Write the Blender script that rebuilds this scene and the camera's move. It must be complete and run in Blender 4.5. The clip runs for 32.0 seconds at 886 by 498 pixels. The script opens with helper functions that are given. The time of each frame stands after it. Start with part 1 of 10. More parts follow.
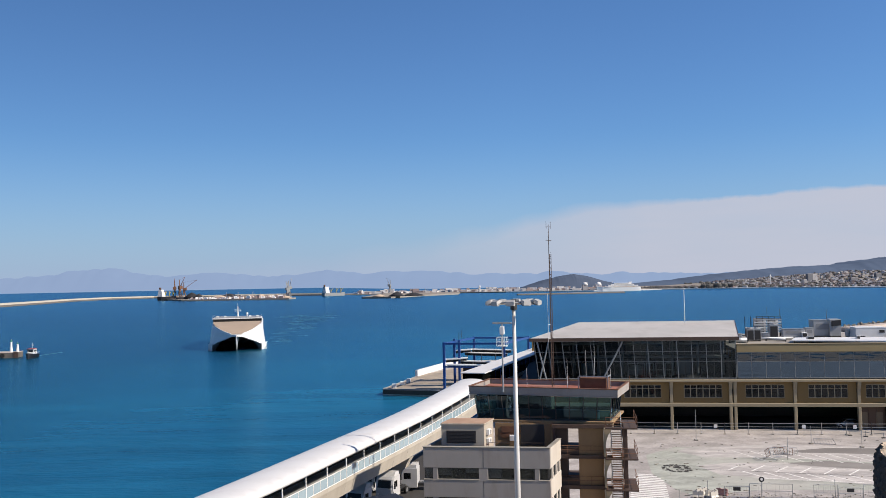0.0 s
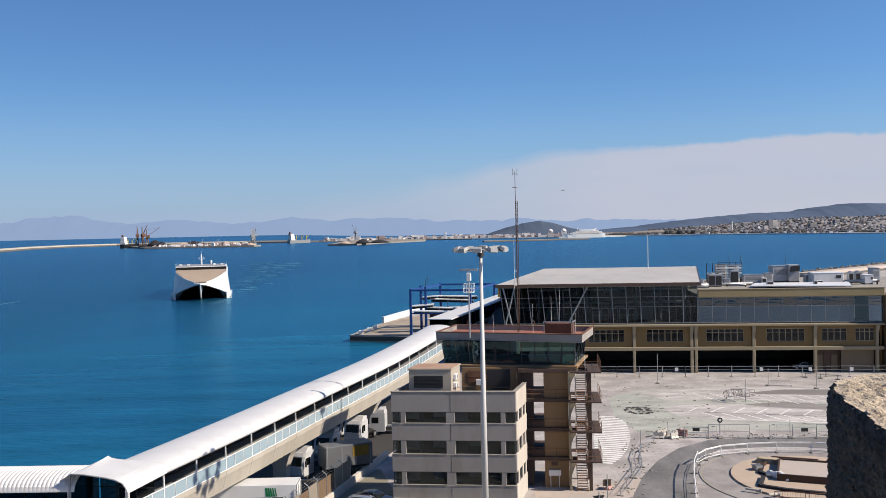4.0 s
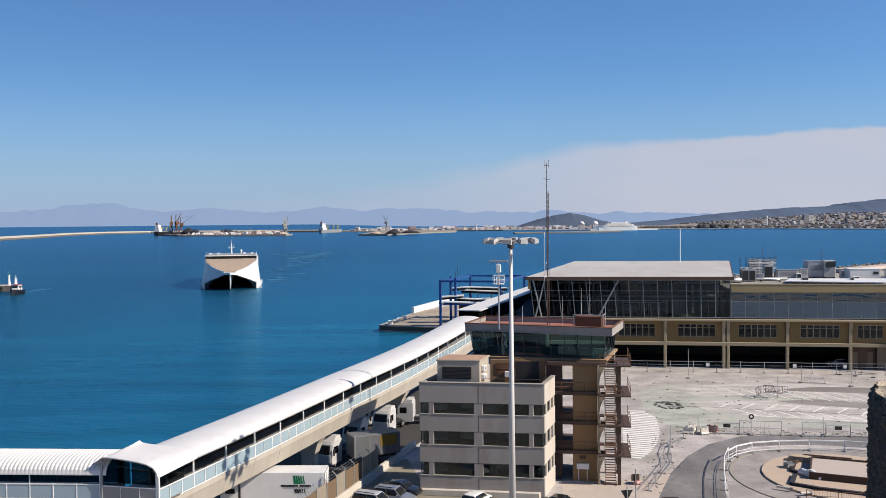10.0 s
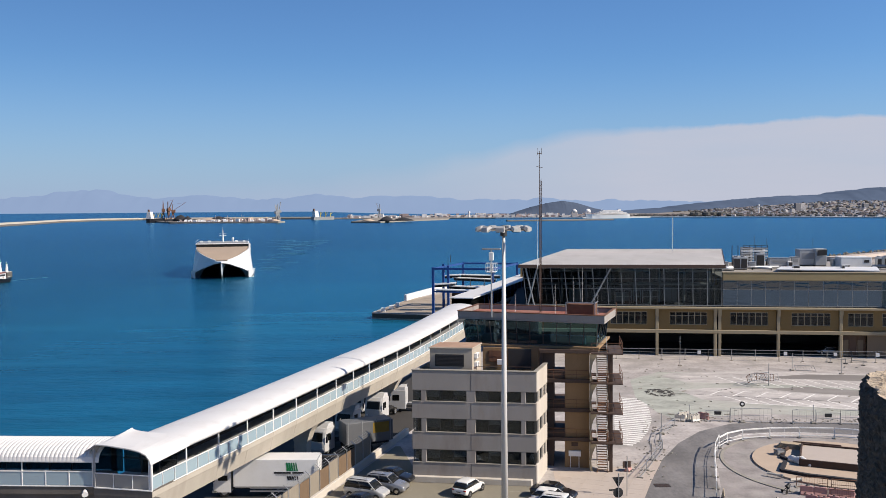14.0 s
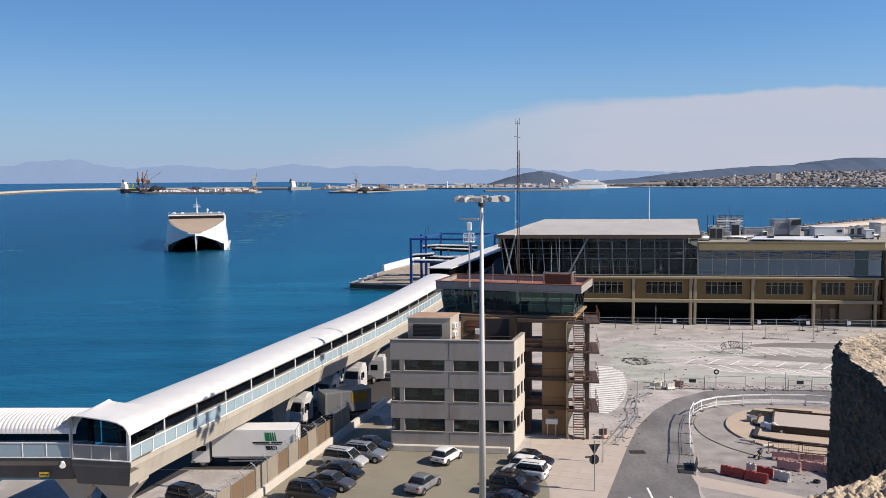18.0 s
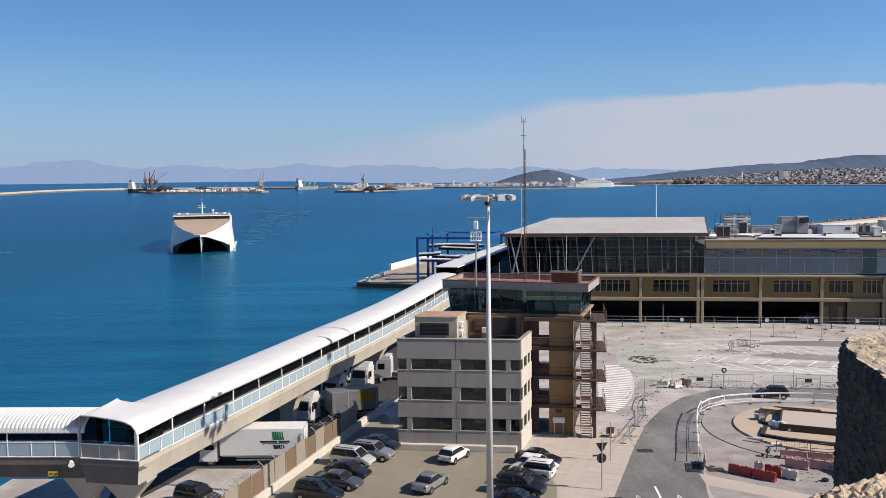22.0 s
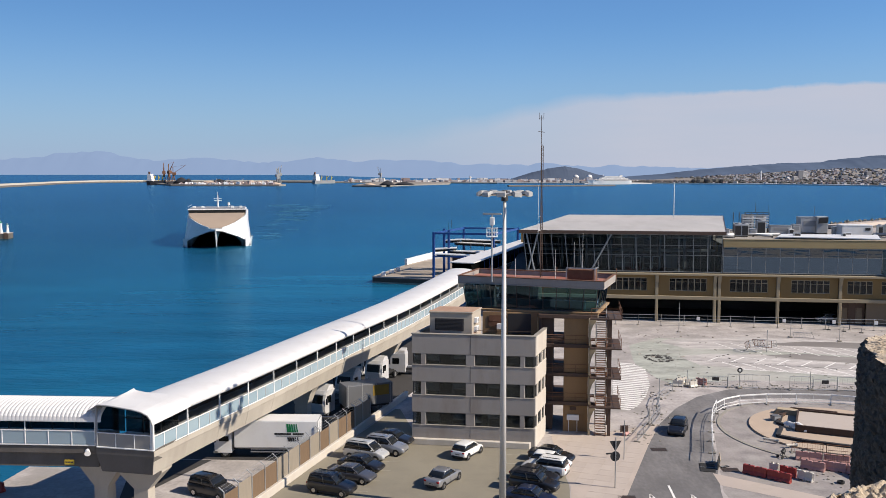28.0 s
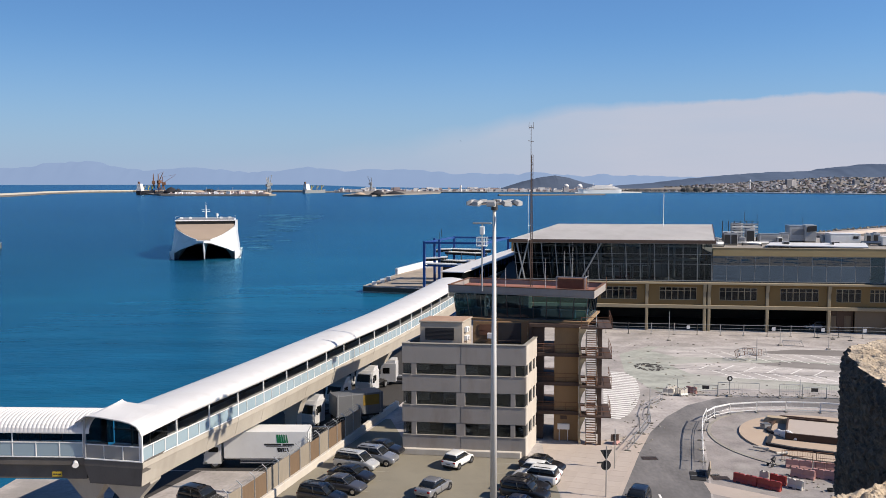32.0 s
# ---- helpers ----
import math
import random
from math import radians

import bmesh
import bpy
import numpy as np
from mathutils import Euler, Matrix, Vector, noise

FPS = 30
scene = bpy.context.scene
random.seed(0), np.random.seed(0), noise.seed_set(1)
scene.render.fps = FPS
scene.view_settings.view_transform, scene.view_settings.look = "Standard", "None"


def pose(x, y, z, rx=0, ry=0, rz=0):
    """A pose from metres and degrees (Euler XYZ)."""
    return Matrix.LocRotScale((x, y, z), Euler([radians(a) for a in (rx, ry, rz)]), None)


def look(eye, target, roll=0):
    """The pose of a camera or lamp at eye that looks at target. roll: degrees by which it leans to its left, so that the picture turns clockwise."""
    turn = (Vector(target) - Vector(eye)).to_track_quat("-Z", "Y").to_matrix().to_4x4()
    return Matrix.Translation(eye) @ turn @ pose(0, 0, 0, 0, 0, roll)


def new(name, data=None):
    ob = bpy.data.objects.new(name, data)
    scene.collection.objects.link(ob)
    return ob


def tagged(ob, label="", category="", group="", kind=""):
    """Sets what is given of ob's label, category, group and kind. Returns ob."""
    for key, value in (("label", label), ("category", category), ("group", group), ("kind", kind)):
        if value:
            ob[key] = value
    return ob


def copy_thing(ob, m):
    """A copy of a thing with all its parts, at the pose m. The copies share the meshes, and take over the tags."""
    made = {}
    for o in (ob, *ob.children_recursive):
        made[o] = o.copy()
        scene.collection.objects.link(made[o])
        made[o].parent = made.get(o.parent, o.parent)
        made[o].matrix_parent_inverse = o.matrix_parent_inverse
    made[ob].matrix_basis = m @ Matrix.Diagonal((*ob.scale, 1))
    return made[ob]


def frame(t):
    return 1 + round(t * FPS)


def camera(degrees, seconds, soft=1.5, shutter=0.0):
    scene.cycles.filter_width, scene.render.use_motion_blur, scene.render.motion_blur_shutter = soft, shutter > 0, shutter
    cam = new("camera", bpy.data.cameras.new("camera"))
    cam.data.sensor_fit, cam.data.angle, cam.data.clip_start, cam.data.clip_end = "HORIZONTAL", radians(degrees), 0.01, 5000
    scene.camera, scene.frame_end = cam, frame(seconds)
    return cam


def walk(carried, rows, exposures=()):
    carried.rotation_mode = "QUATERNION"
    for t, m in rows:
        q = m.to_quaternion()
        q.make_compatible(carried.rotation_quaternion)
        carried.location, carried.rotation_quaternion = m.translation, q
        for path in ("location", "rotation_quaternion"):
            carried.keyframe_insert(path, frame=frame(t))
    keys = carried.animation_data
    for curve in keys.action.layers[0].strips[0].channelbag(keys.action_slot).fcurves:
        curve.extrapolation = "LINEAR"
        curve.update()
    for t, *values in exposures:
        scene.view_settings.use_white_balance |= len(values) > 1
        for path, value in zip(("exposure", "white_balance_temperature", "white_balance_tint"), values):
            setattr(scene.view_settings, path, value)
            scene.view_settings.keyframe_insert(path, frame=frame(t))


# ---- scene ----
cam = camera(54.0, 32.0, soft=0.6)
# seconds, x, y, z, yaw, pitch, roll: a person stands on the rampart and turns a little
PATH = [
    (0, 0.070, -0.036, 27.985, 1.928, 2.214, 1.116),
    (0.5, 0.040, -0.025, 27.982, 1.109, 2.065, 1.149),
    (1, 0.020, -0.120, 27.985, 0.623, 1.404, 1.049),
    (1.5, 0.028, -0.080, 27.982, 0.505, 0.890, 0.908),
    (2, 0.024, -0.120, 27.988, 0.273, 0.628, 1.547),
    (2.5, 0.010, -0.060, 27.985, 0.175, 0.503, 1.370),
    (3, 0.012, -0.180, 27.990, 0.370, 0.191, 1.227),
    (3.5, -0.005, -0.240, 27.995, 0.180, -0.515, 1.381),
    (4, -0.030, -0.256, 27.999, -0.308, -1.325, 1.208),
    (4.5, 0.039, 0.107, 27.955, -0.370, -1.700, 0.981),
    (6.5, 0.044, -0.143, 27.996, -0.487, -1.978, 1.267),
    (7, 0.021, -0.021, 28.012, -0.322, -2.021, 0.799),
    (7.5, 0.014, -0.021, 27.986, 0.081, -1.801, 0.143),
    (8, 0.020, -0.081, 28.003, 0.535, -1.752, 0.064),
    (8.5, 0.010, 0.042, 28.002, 0.752, -1.687, 0.169),
    (9, -0.001, -0.052, 27.984, 1.274, -1.803, 0.008),
    (9.5, -0.005, 0.019, 27.965, 1.716, -1.701, 0.387),
    (10, 0.022, -0.020, 27.984, 1.720, -1.887, 0.565),
    (10.5, -0.005, 0.018, 28.017, 1.727, -2.105, 0.423),
    (11, 0.060, 0.147, 27.992, 1.734, -1.674, 0.804),
    (11.5, 0.086, 0.213, 27.967, 2.610, -1.567, 0.741),
    (12, -0.035, 0.152, 27.999, 2.726, -1.311, 0.216),
    (12.5, -0.000, 0.011, 27.980, 2.315, -1.677, 0.548),
    (13, 0.016, -0.075, 28.017, 1.670, -2.129, 0.650),
    (13.5, 0.009, -0.036, 28.017, 1.334, -2.479, 0.595),
    (15.5, 0.028, 0.007, 27.992, 1.267, -3.055, 0.132),
    (16, 0.028, -0.073, 28.007, 1.103, -3.217, 1.005),
    (16.5, 0.026, -0.131, 28.023, 0.660, -3.658, 0.988),
    (17, 0.011, -0.181, 28.034, 0.074, -4.315, 1.565),
    (17.5, 0.037, -0.039, 28.003, -0.260, -4.729, 0.930),
    (18, -0.001, -0.011, 27.999, -0.219, -4.680, 0.439),
    (18.5, -0.004, 0.031, 27.997, -0.220, -4.736, 0.587),
    (19, 0.000, 0.001, 28.000, -0.000, -4.951, 0.950),
    (19.5, 0.029, 0.020, 27.995, -0.117, -4.838, 0.799),
    (20, -0.018, -0.055, 28.005, -0.046, -4.721, 0.453),
    (20.5, 0.006, -0.002, 27.994, 0.024, -4.896, 0.331),
    (21, 0.018, 0.038, 27.988, -0.105, -4.934, 0.537),
    (21.5, 0.013, 0.012, 27.992, 0.103, -4.717, 0.410),
    (22, 0.016, -0.012, 27.999, 0.211, -4.749, 0.647),
    (22.5, 0.034, -0.022, 27.998, 0.076, -4.826, 1.014),
    (23, 0.019, -0.064, 28.010, -0.039, -4.867, 1.064),
    (23.5, 0.037, 0.021, 27.992, 0.032, -4.881, 0.826),
    (24, 0.031, 0.040, 27.991, 0.011, -4.820, 0.877),
    (24.5, 0.013, 0.047, 27.979, 0.415, -4.822, 0.133),
    (25, 0.023, 0.072, 27.966, 1.510, -5.075, -0.182),
    (25.5, 0.016, 0.024, 27.974, 1.695, -5.066, -0.291),
    (27.5, 0.003, -0.019, 27.980, 1.280, -5.105, -0.068),
    (28, 0.020, 0.015, 27.979, 1.329, -5.038, -0.030),
    (28.5, 0.044, 0.043, 27.967, 1.488, -4.926, 0.016),
    (29, 0.034, -0.042, 27.983, 1.171, -4.834, 0.335),
    (29.5, 0.030, -0.142, 28.009, 0.820, -4.925, 0.632),
    (30, 0.043, -0.130, 28.012, 0.320, -4.655, 0.489),
    (30.5, 0.045, -0.081, 27.998, 0.447, -5.028, 0.618),
    (31, 0.057, -0.060, 27.995, 0.287, -5.156, 0.578),
    (31.5, 0.053, -0.046, 27.994, 0.306, -4.923, 0.528),
    (32, 0.073, 0.012, 27.986, 0.702, -4.426, 0.071),]
walk(cam, [(t, pose(x, y, z, 90 + p, r, w)) for t, x, y, z, w, p, r in PATH])

# ---- sky and sun ----
SUN_AZ, SUN_EL = 105.5, 37.5
world = bpy.data.worlds.new("sky")
scene.world = world
world.use_nodes = True
wn, wl = world.node_tree.nodes, world.node_tree.links
wn.clear()


def wnode(kind, **inputs):
    n = wn.new(kind)
    for k, v in inputs.items():
        n.inputs[k.replace("_", " ")].default_value = v
    return n


def wmath(op, a, b=None, clamp=False):
    n = wn.new("ShaderNodeMath")
    n.operation, n.use_clamp = op, clamp
    for i, v in enumerate((a, b)):
        if v is None:
            continue
        if isinstance(v, (int, float)):
            n.inputs[i].default_value = v
        else:
            wl.new(v, n.inputs[i])
    return n.outputs[0]


sky = wn.new("ShaderNodeTexSky")
sky.sky_type = "NISHITA"
sky.sun_disc = False
sky.sun_elevation, sky.sun_rotation = radians(SUN_EL), radians(SUN_AZ)
sky.altitude, sky.air_density, sky.dust_density, sky.ozone_density = 0, 1.0, 0.25, 4.0
tc = wn.new("ShaderNodeTexCoord")
sep = wn.new("ShaderNodeSeparateXYZ")
wl.new(tc.outputs["Generated"], sep.inputs[0])
# a veil of high cloud: its upper edge climbs from the open sea towards the land
azim = wmath("ARCTAN2", sep.outputs[0], sep.outputs[1])
wob = wnode("ShaderNodeTexNoise", Scale=11.0, Detail=7.0, Roughness=0.6)
wl.new(tc.outputs["Generated"], wob.inputs["Vector"])
ramp = wn.new("ShaderNodeValToRGB")
ramp.color_ramp.interpolation = "EASE"
els = ramp.color_ramp.elements
els[0].position, els[0].color = 0.30, (0.022, 0.022, 0.022, 1)
els[1].position, els[1].color = 0.95, (0.15, 0.15, 0.15, 1)
for pos, val in ((0.408, 0.036), (0.457, 0.049), (0.505, 0.064), (0.537, 0.080), (0.57, 0.087), (0.60, 0.0885), (0.647, 0.091), (0.69, 0.094), (0.735, 0.091), (0.80, 0.093)):
    e = els.new(pos)
    e.color = (val, val, val, 1)
wl.new(wmath("ADD", wmath("MULTIPLY", azim, 0.5), 0.5), ramp.inputs[0])
edge = wmath("ADD", ramp.outputs[0], wmath("MULTIPLY", wmath("SUBTRACT", wob.outputs[0], 0.5), 0.022))
soft = wmath("ADD", 0.0045, wmath("MULTIPLY", wmath("SUBTRACT", 0.26, azim, True), 0.075))
veil = wmath("DIVIDE", wmath("SUBTRACT", edge, sep.outputs[2]), soft, True)
stretch_ = wnode("ShaderNodeMapping", Scale=(1.0, 1.0, 7.0))
wl.new(tc.outputs["Generated"], stretch_.inputs[0])
bank = wnode("ShaderNodeTexNoise", Scale=3.5, Detail=6.0, Roughness=0.55)
wl.new(stretch_.outputs[0], bank.inputs["Vector"])
veil = wmath("MULTIPLY", veil, wmath("ADD", 0.52, wmath("MULTIPLY", bank.outputs[0], 0.62)), True)
tint = wn.new("ShaderNodeMix")
tint.data_type = "RGBA"
wl.new(wmath("MULTIPLY", veil, wmath("ADD", 0.35, wmath("MULTIPLY", wmath("ADD", azim, 0.05, True), 2.6), True), True), tint.inputs["Factor"])
deep = wn.new("ShaderNodeMix")
deep.data_type, deep.blend_type = "RGBA", "MULTIPLY"
deep.inputs["Factor"].default_value = 1.0
wl.new(sky.outputs[0], deep.inputs["A"])
away = wn.new("ShaderNodeMapRange")
for k, v in (("From Min", -0.55), ("From Max", 0.05), ("To Min", 0.80), ("To Max", 1.0)):
    away.inputs[k].default_value = v
wl.new(azim, away.inputs["Value"])
hue_ = wn.new("ShaderNodeMix")
hue_.data_type, hue_.blend_type = "RGBA", "MULTIPLY"
hue_.inputs["Factor"].default_value = 1.0
hue_.inputs["A"].default_value = (0.735, 1.015, 1.33, 1)
wl.new(away.outputs[0], hue_.inputs["B"])
wl.new(hue_.outputs["Result"], deep.inputs["B"])
tint.inputs["B"].default_value = (5.8, 6.0, 7.05, 1)
# pale sea haze low over the horizon
low = wmath("POWER", wmath("DIVIDE", wmath("SUBTRACT", 0.17, sep.outputs[2]), 0.17, True), 1.6)
hazy = wn.new("ShaderNodeMix")
hazy.data_type = "RGBA"
wl.new(wmath("MULTIPLY", low, 0.90), hazy.inputs["Factor"])
wl.new(deep.outputs["Result"], hazy.inputs["A"])
hazy.inputs["B"].default_value = (3.7, 4.8, 7.1, 1)
bg = wn.new("ShaderNodeBackground")
bg.inputs["Strength"].default_value = 0.0645
wl.new(hazy.outputs["Result"], tint.inputs["A"])
wl.new(tint.outputs["Result"], bg.inputs["Color"])
wl.new(bg.outputs[0], wn.new("ShaderNodeOutputWorld").inputs[0])

sun = new("sun", bpy.data.lights.new("sun", "SUN"))
sun.data.energy, sun.data.angle, sun.data.color = 5.0, radians(0.55), (1.0, 0.885, 0.745)
sun_dir = Vector((math.sin(radians(SUN_AZ)) * math.cos(radians(SUN_EL)), math.cos(radians(SUN_AZ)) * math.cos(radians(SUN_EL)), math.sin(radians(SUN_EL))))
sun.matrix_basis = look((40, -20, 120), Vector((40, -20, 120)) - sun_dir)
scene.view_settings.exposure = 0.535

# ---- materials ----


def mat(name, rgb, rough=0.7, metal=0.0, var=0.18, scale=0.6, bump=0.15, fine=18.0, stain=None, stain_amt=0.0, stain_scale=0.25, stretch=(1, 1, 1), spec=0.4, rand=0.0, dist=0.02):
    """Two scales of variation, optional stains of another colour, optional shift from piece to piece."""
    m = bpy.data.materials.new(name)
    m.use_nodes = True
    nt, n, l = m.node_tree, m.node_tree.nodes, m.node_tree.links
    b = n["Principled BSDF"]
    co = n.new("ShaderNodeTexCoord")
    mp = n.new("ShaderNodeMapping")
    mp.inputs["Scale"].default_value = stretch
    l.new(co.outputs["Object"], mp.inputs[0])
    big, small = n.new("ShaderNodeTexNoise"), n.new("ShaderNodeTexNoise")
    for t, s, d in ((big, scale, 6.0), (small, fine, 4.0)):
        t.inputs["Scale"].default_value, t.inputs["Detail"].default_value = s, d
        l.new(mp.outputs[0], t.inputs["Vector"])

    def mth(op, x, y):
        k = n.new("ShaderNodeMath")
        k.operation = op
        for i, v in enumerate((x, y)):
            if isinstance(v, (int, float)):
                k.inputs[i].default_value = v
            else:
                l.new(v, k.inputs[i])
        return k.outputs[0]

    f = mth("ADD", mth("MULTIPLY", mth("SUBTRACT", big.outputs[0], 0.5), 2.2 * var), mth("MULTIPLY", mth("SUBTRACT", small.outputs[0], 0.5), 1.2 * var))
    if rand:
        oi = n.new("ShaderNodeObjectInfo")
        f = mth("ADD", f, mth("MULTIPLY", mth("SUBTRACT", oi.outputs["Random"], 0.5), rand))
    hsv = n.new("ShaderNodeHueSaturation")
    hsv.inputs["Color"].default_value = (*rgb, 1)
    l.new(mth("ADD", f, 1.0), hsv.inputs["Value"])
    col = hsv.outputs[0]
    if stain:
        st = n.new("ShaderNodeTexNoise")
        st.inputs["Scale"].default_value, st.inputs["Detail"].default_value, st.inputs["Roughness"].default_value = stain_scale, 8.0, 0.65
        l.new(mp.outputs[0], st.inputs["Vector"])
        rp = n.new("ShaderNodeMapRange")
        rp.inputs["From Min"].default_value, rp.inputs["From Max"].default_value = 0.48, 0.66
        rp.inputs["To Max"].default_value = stain_amt
        l.new(st.outputs[0], rp.inputs["Value"])
        mx = n.new("ShaderNodeMix")
        mx.data_type = "RGBA"
        l.new(rp.outputs[0], mx.inputs["Factor"])
        l.new(col, mx.inputs["A"])
        mx.inputs["B"].default_value = (*stain, 1)
        col = mx.outputs["Result"]
    l.new(col, b.inputs["Base Color"])
    l.new(mth("ADD", mth("MULTIPLY", mth("SUBTRACT", big.outputs[0], 0.5), 0.25), rough), b.inputs["Roughness"])
    b.inputs["Metallic"].default_value = metal
    b.inputs["Specular IOR Level"].default_value = spec
    if bump:
        bp = n.new("ShaderNodeBump")
        bp.inputs["Strength"].default_value, bp.inputs["Distance"].default_value = bump, dist
        l.new(mth("ADD", small.outputs[0], mth("MULTIPLY", big.outputs[0], 0.6)), bp.inputs["Height"])
        l.new(bp.outputs[0], b.inputs["Normal"])
    return m


def glass(name, tint=(0.35, 0.45, 0.45), rough=0.03, keep=0.75, gloss=(0.9, 0.95, 1.0), body=(0.22, 0.25, 0.25), wave=(1.0, 1.0, 1.0), wavy=0.12):
    """A pane: tinted see-through with Fresnel gloss."""
    m = bpy.data.materials.new(name)
    m.use_nodes = True
    n, l = m.node_tree.nodes, m.node_tree.links
    n.remove(n["Principled BSDF"])
    tr, gl, fr, mx, df, mx2 = (n.new("ShaderNode" + k) for k in ("BsdfTransparent", "BsdfGlossy", "Fresnel", "MixShader", "BsdfDiffuse", "MixShader"))
    tr.inputs[0].default_value = (*tint, 1)
    gl.inputs["Color"].default_value, gl.inputs["Roughness"].default_value = (*gloss, 1), rough
    fr.inputs[0].default_value = 1.6
    wv, bp, co = n.new("ShaderNodeTexNoise"), n.new("ShaderNodeBump"), n.new("ShaderNodeTexCoord")
    wv.inputs["Scale"].default_value = 0.7
    wmp = n.new("ShaderNodeMapping")
    wmp.inputs["Scale"].default_value = wave
    l.new(co.outputs["Object"], wmp.inputs[0])
    l.new(wmp.outputs[0], wv.inputs["Vector"])
    bp.inputs["Strength"].default_value, bp.inputs["Distance"].default_value = wavy, 0.05
    l.new(wv.outputs[0], bp.inputs["Height"])
    l.new(bp.outputs[0], gl.inputs["Normal"])
    df.inputs[0].default_value = (*body, 1)
    mx2.inputs[0].default_value = 1 - keep
    l.new(tr.outputs[0], mx2.inputs[1])
    l.new(df.outputs[0], mx2.inputs[2])
    l.new(fr.outputs[0], mx.inputs[0])
    l.new(mx2.outputs[0], mx.inputs[1])
    l.new(gl.outputs[0], mx.inputs[2])
    l.new(mx.outputs[0], n["Material Output"].inputs[0])
    return m


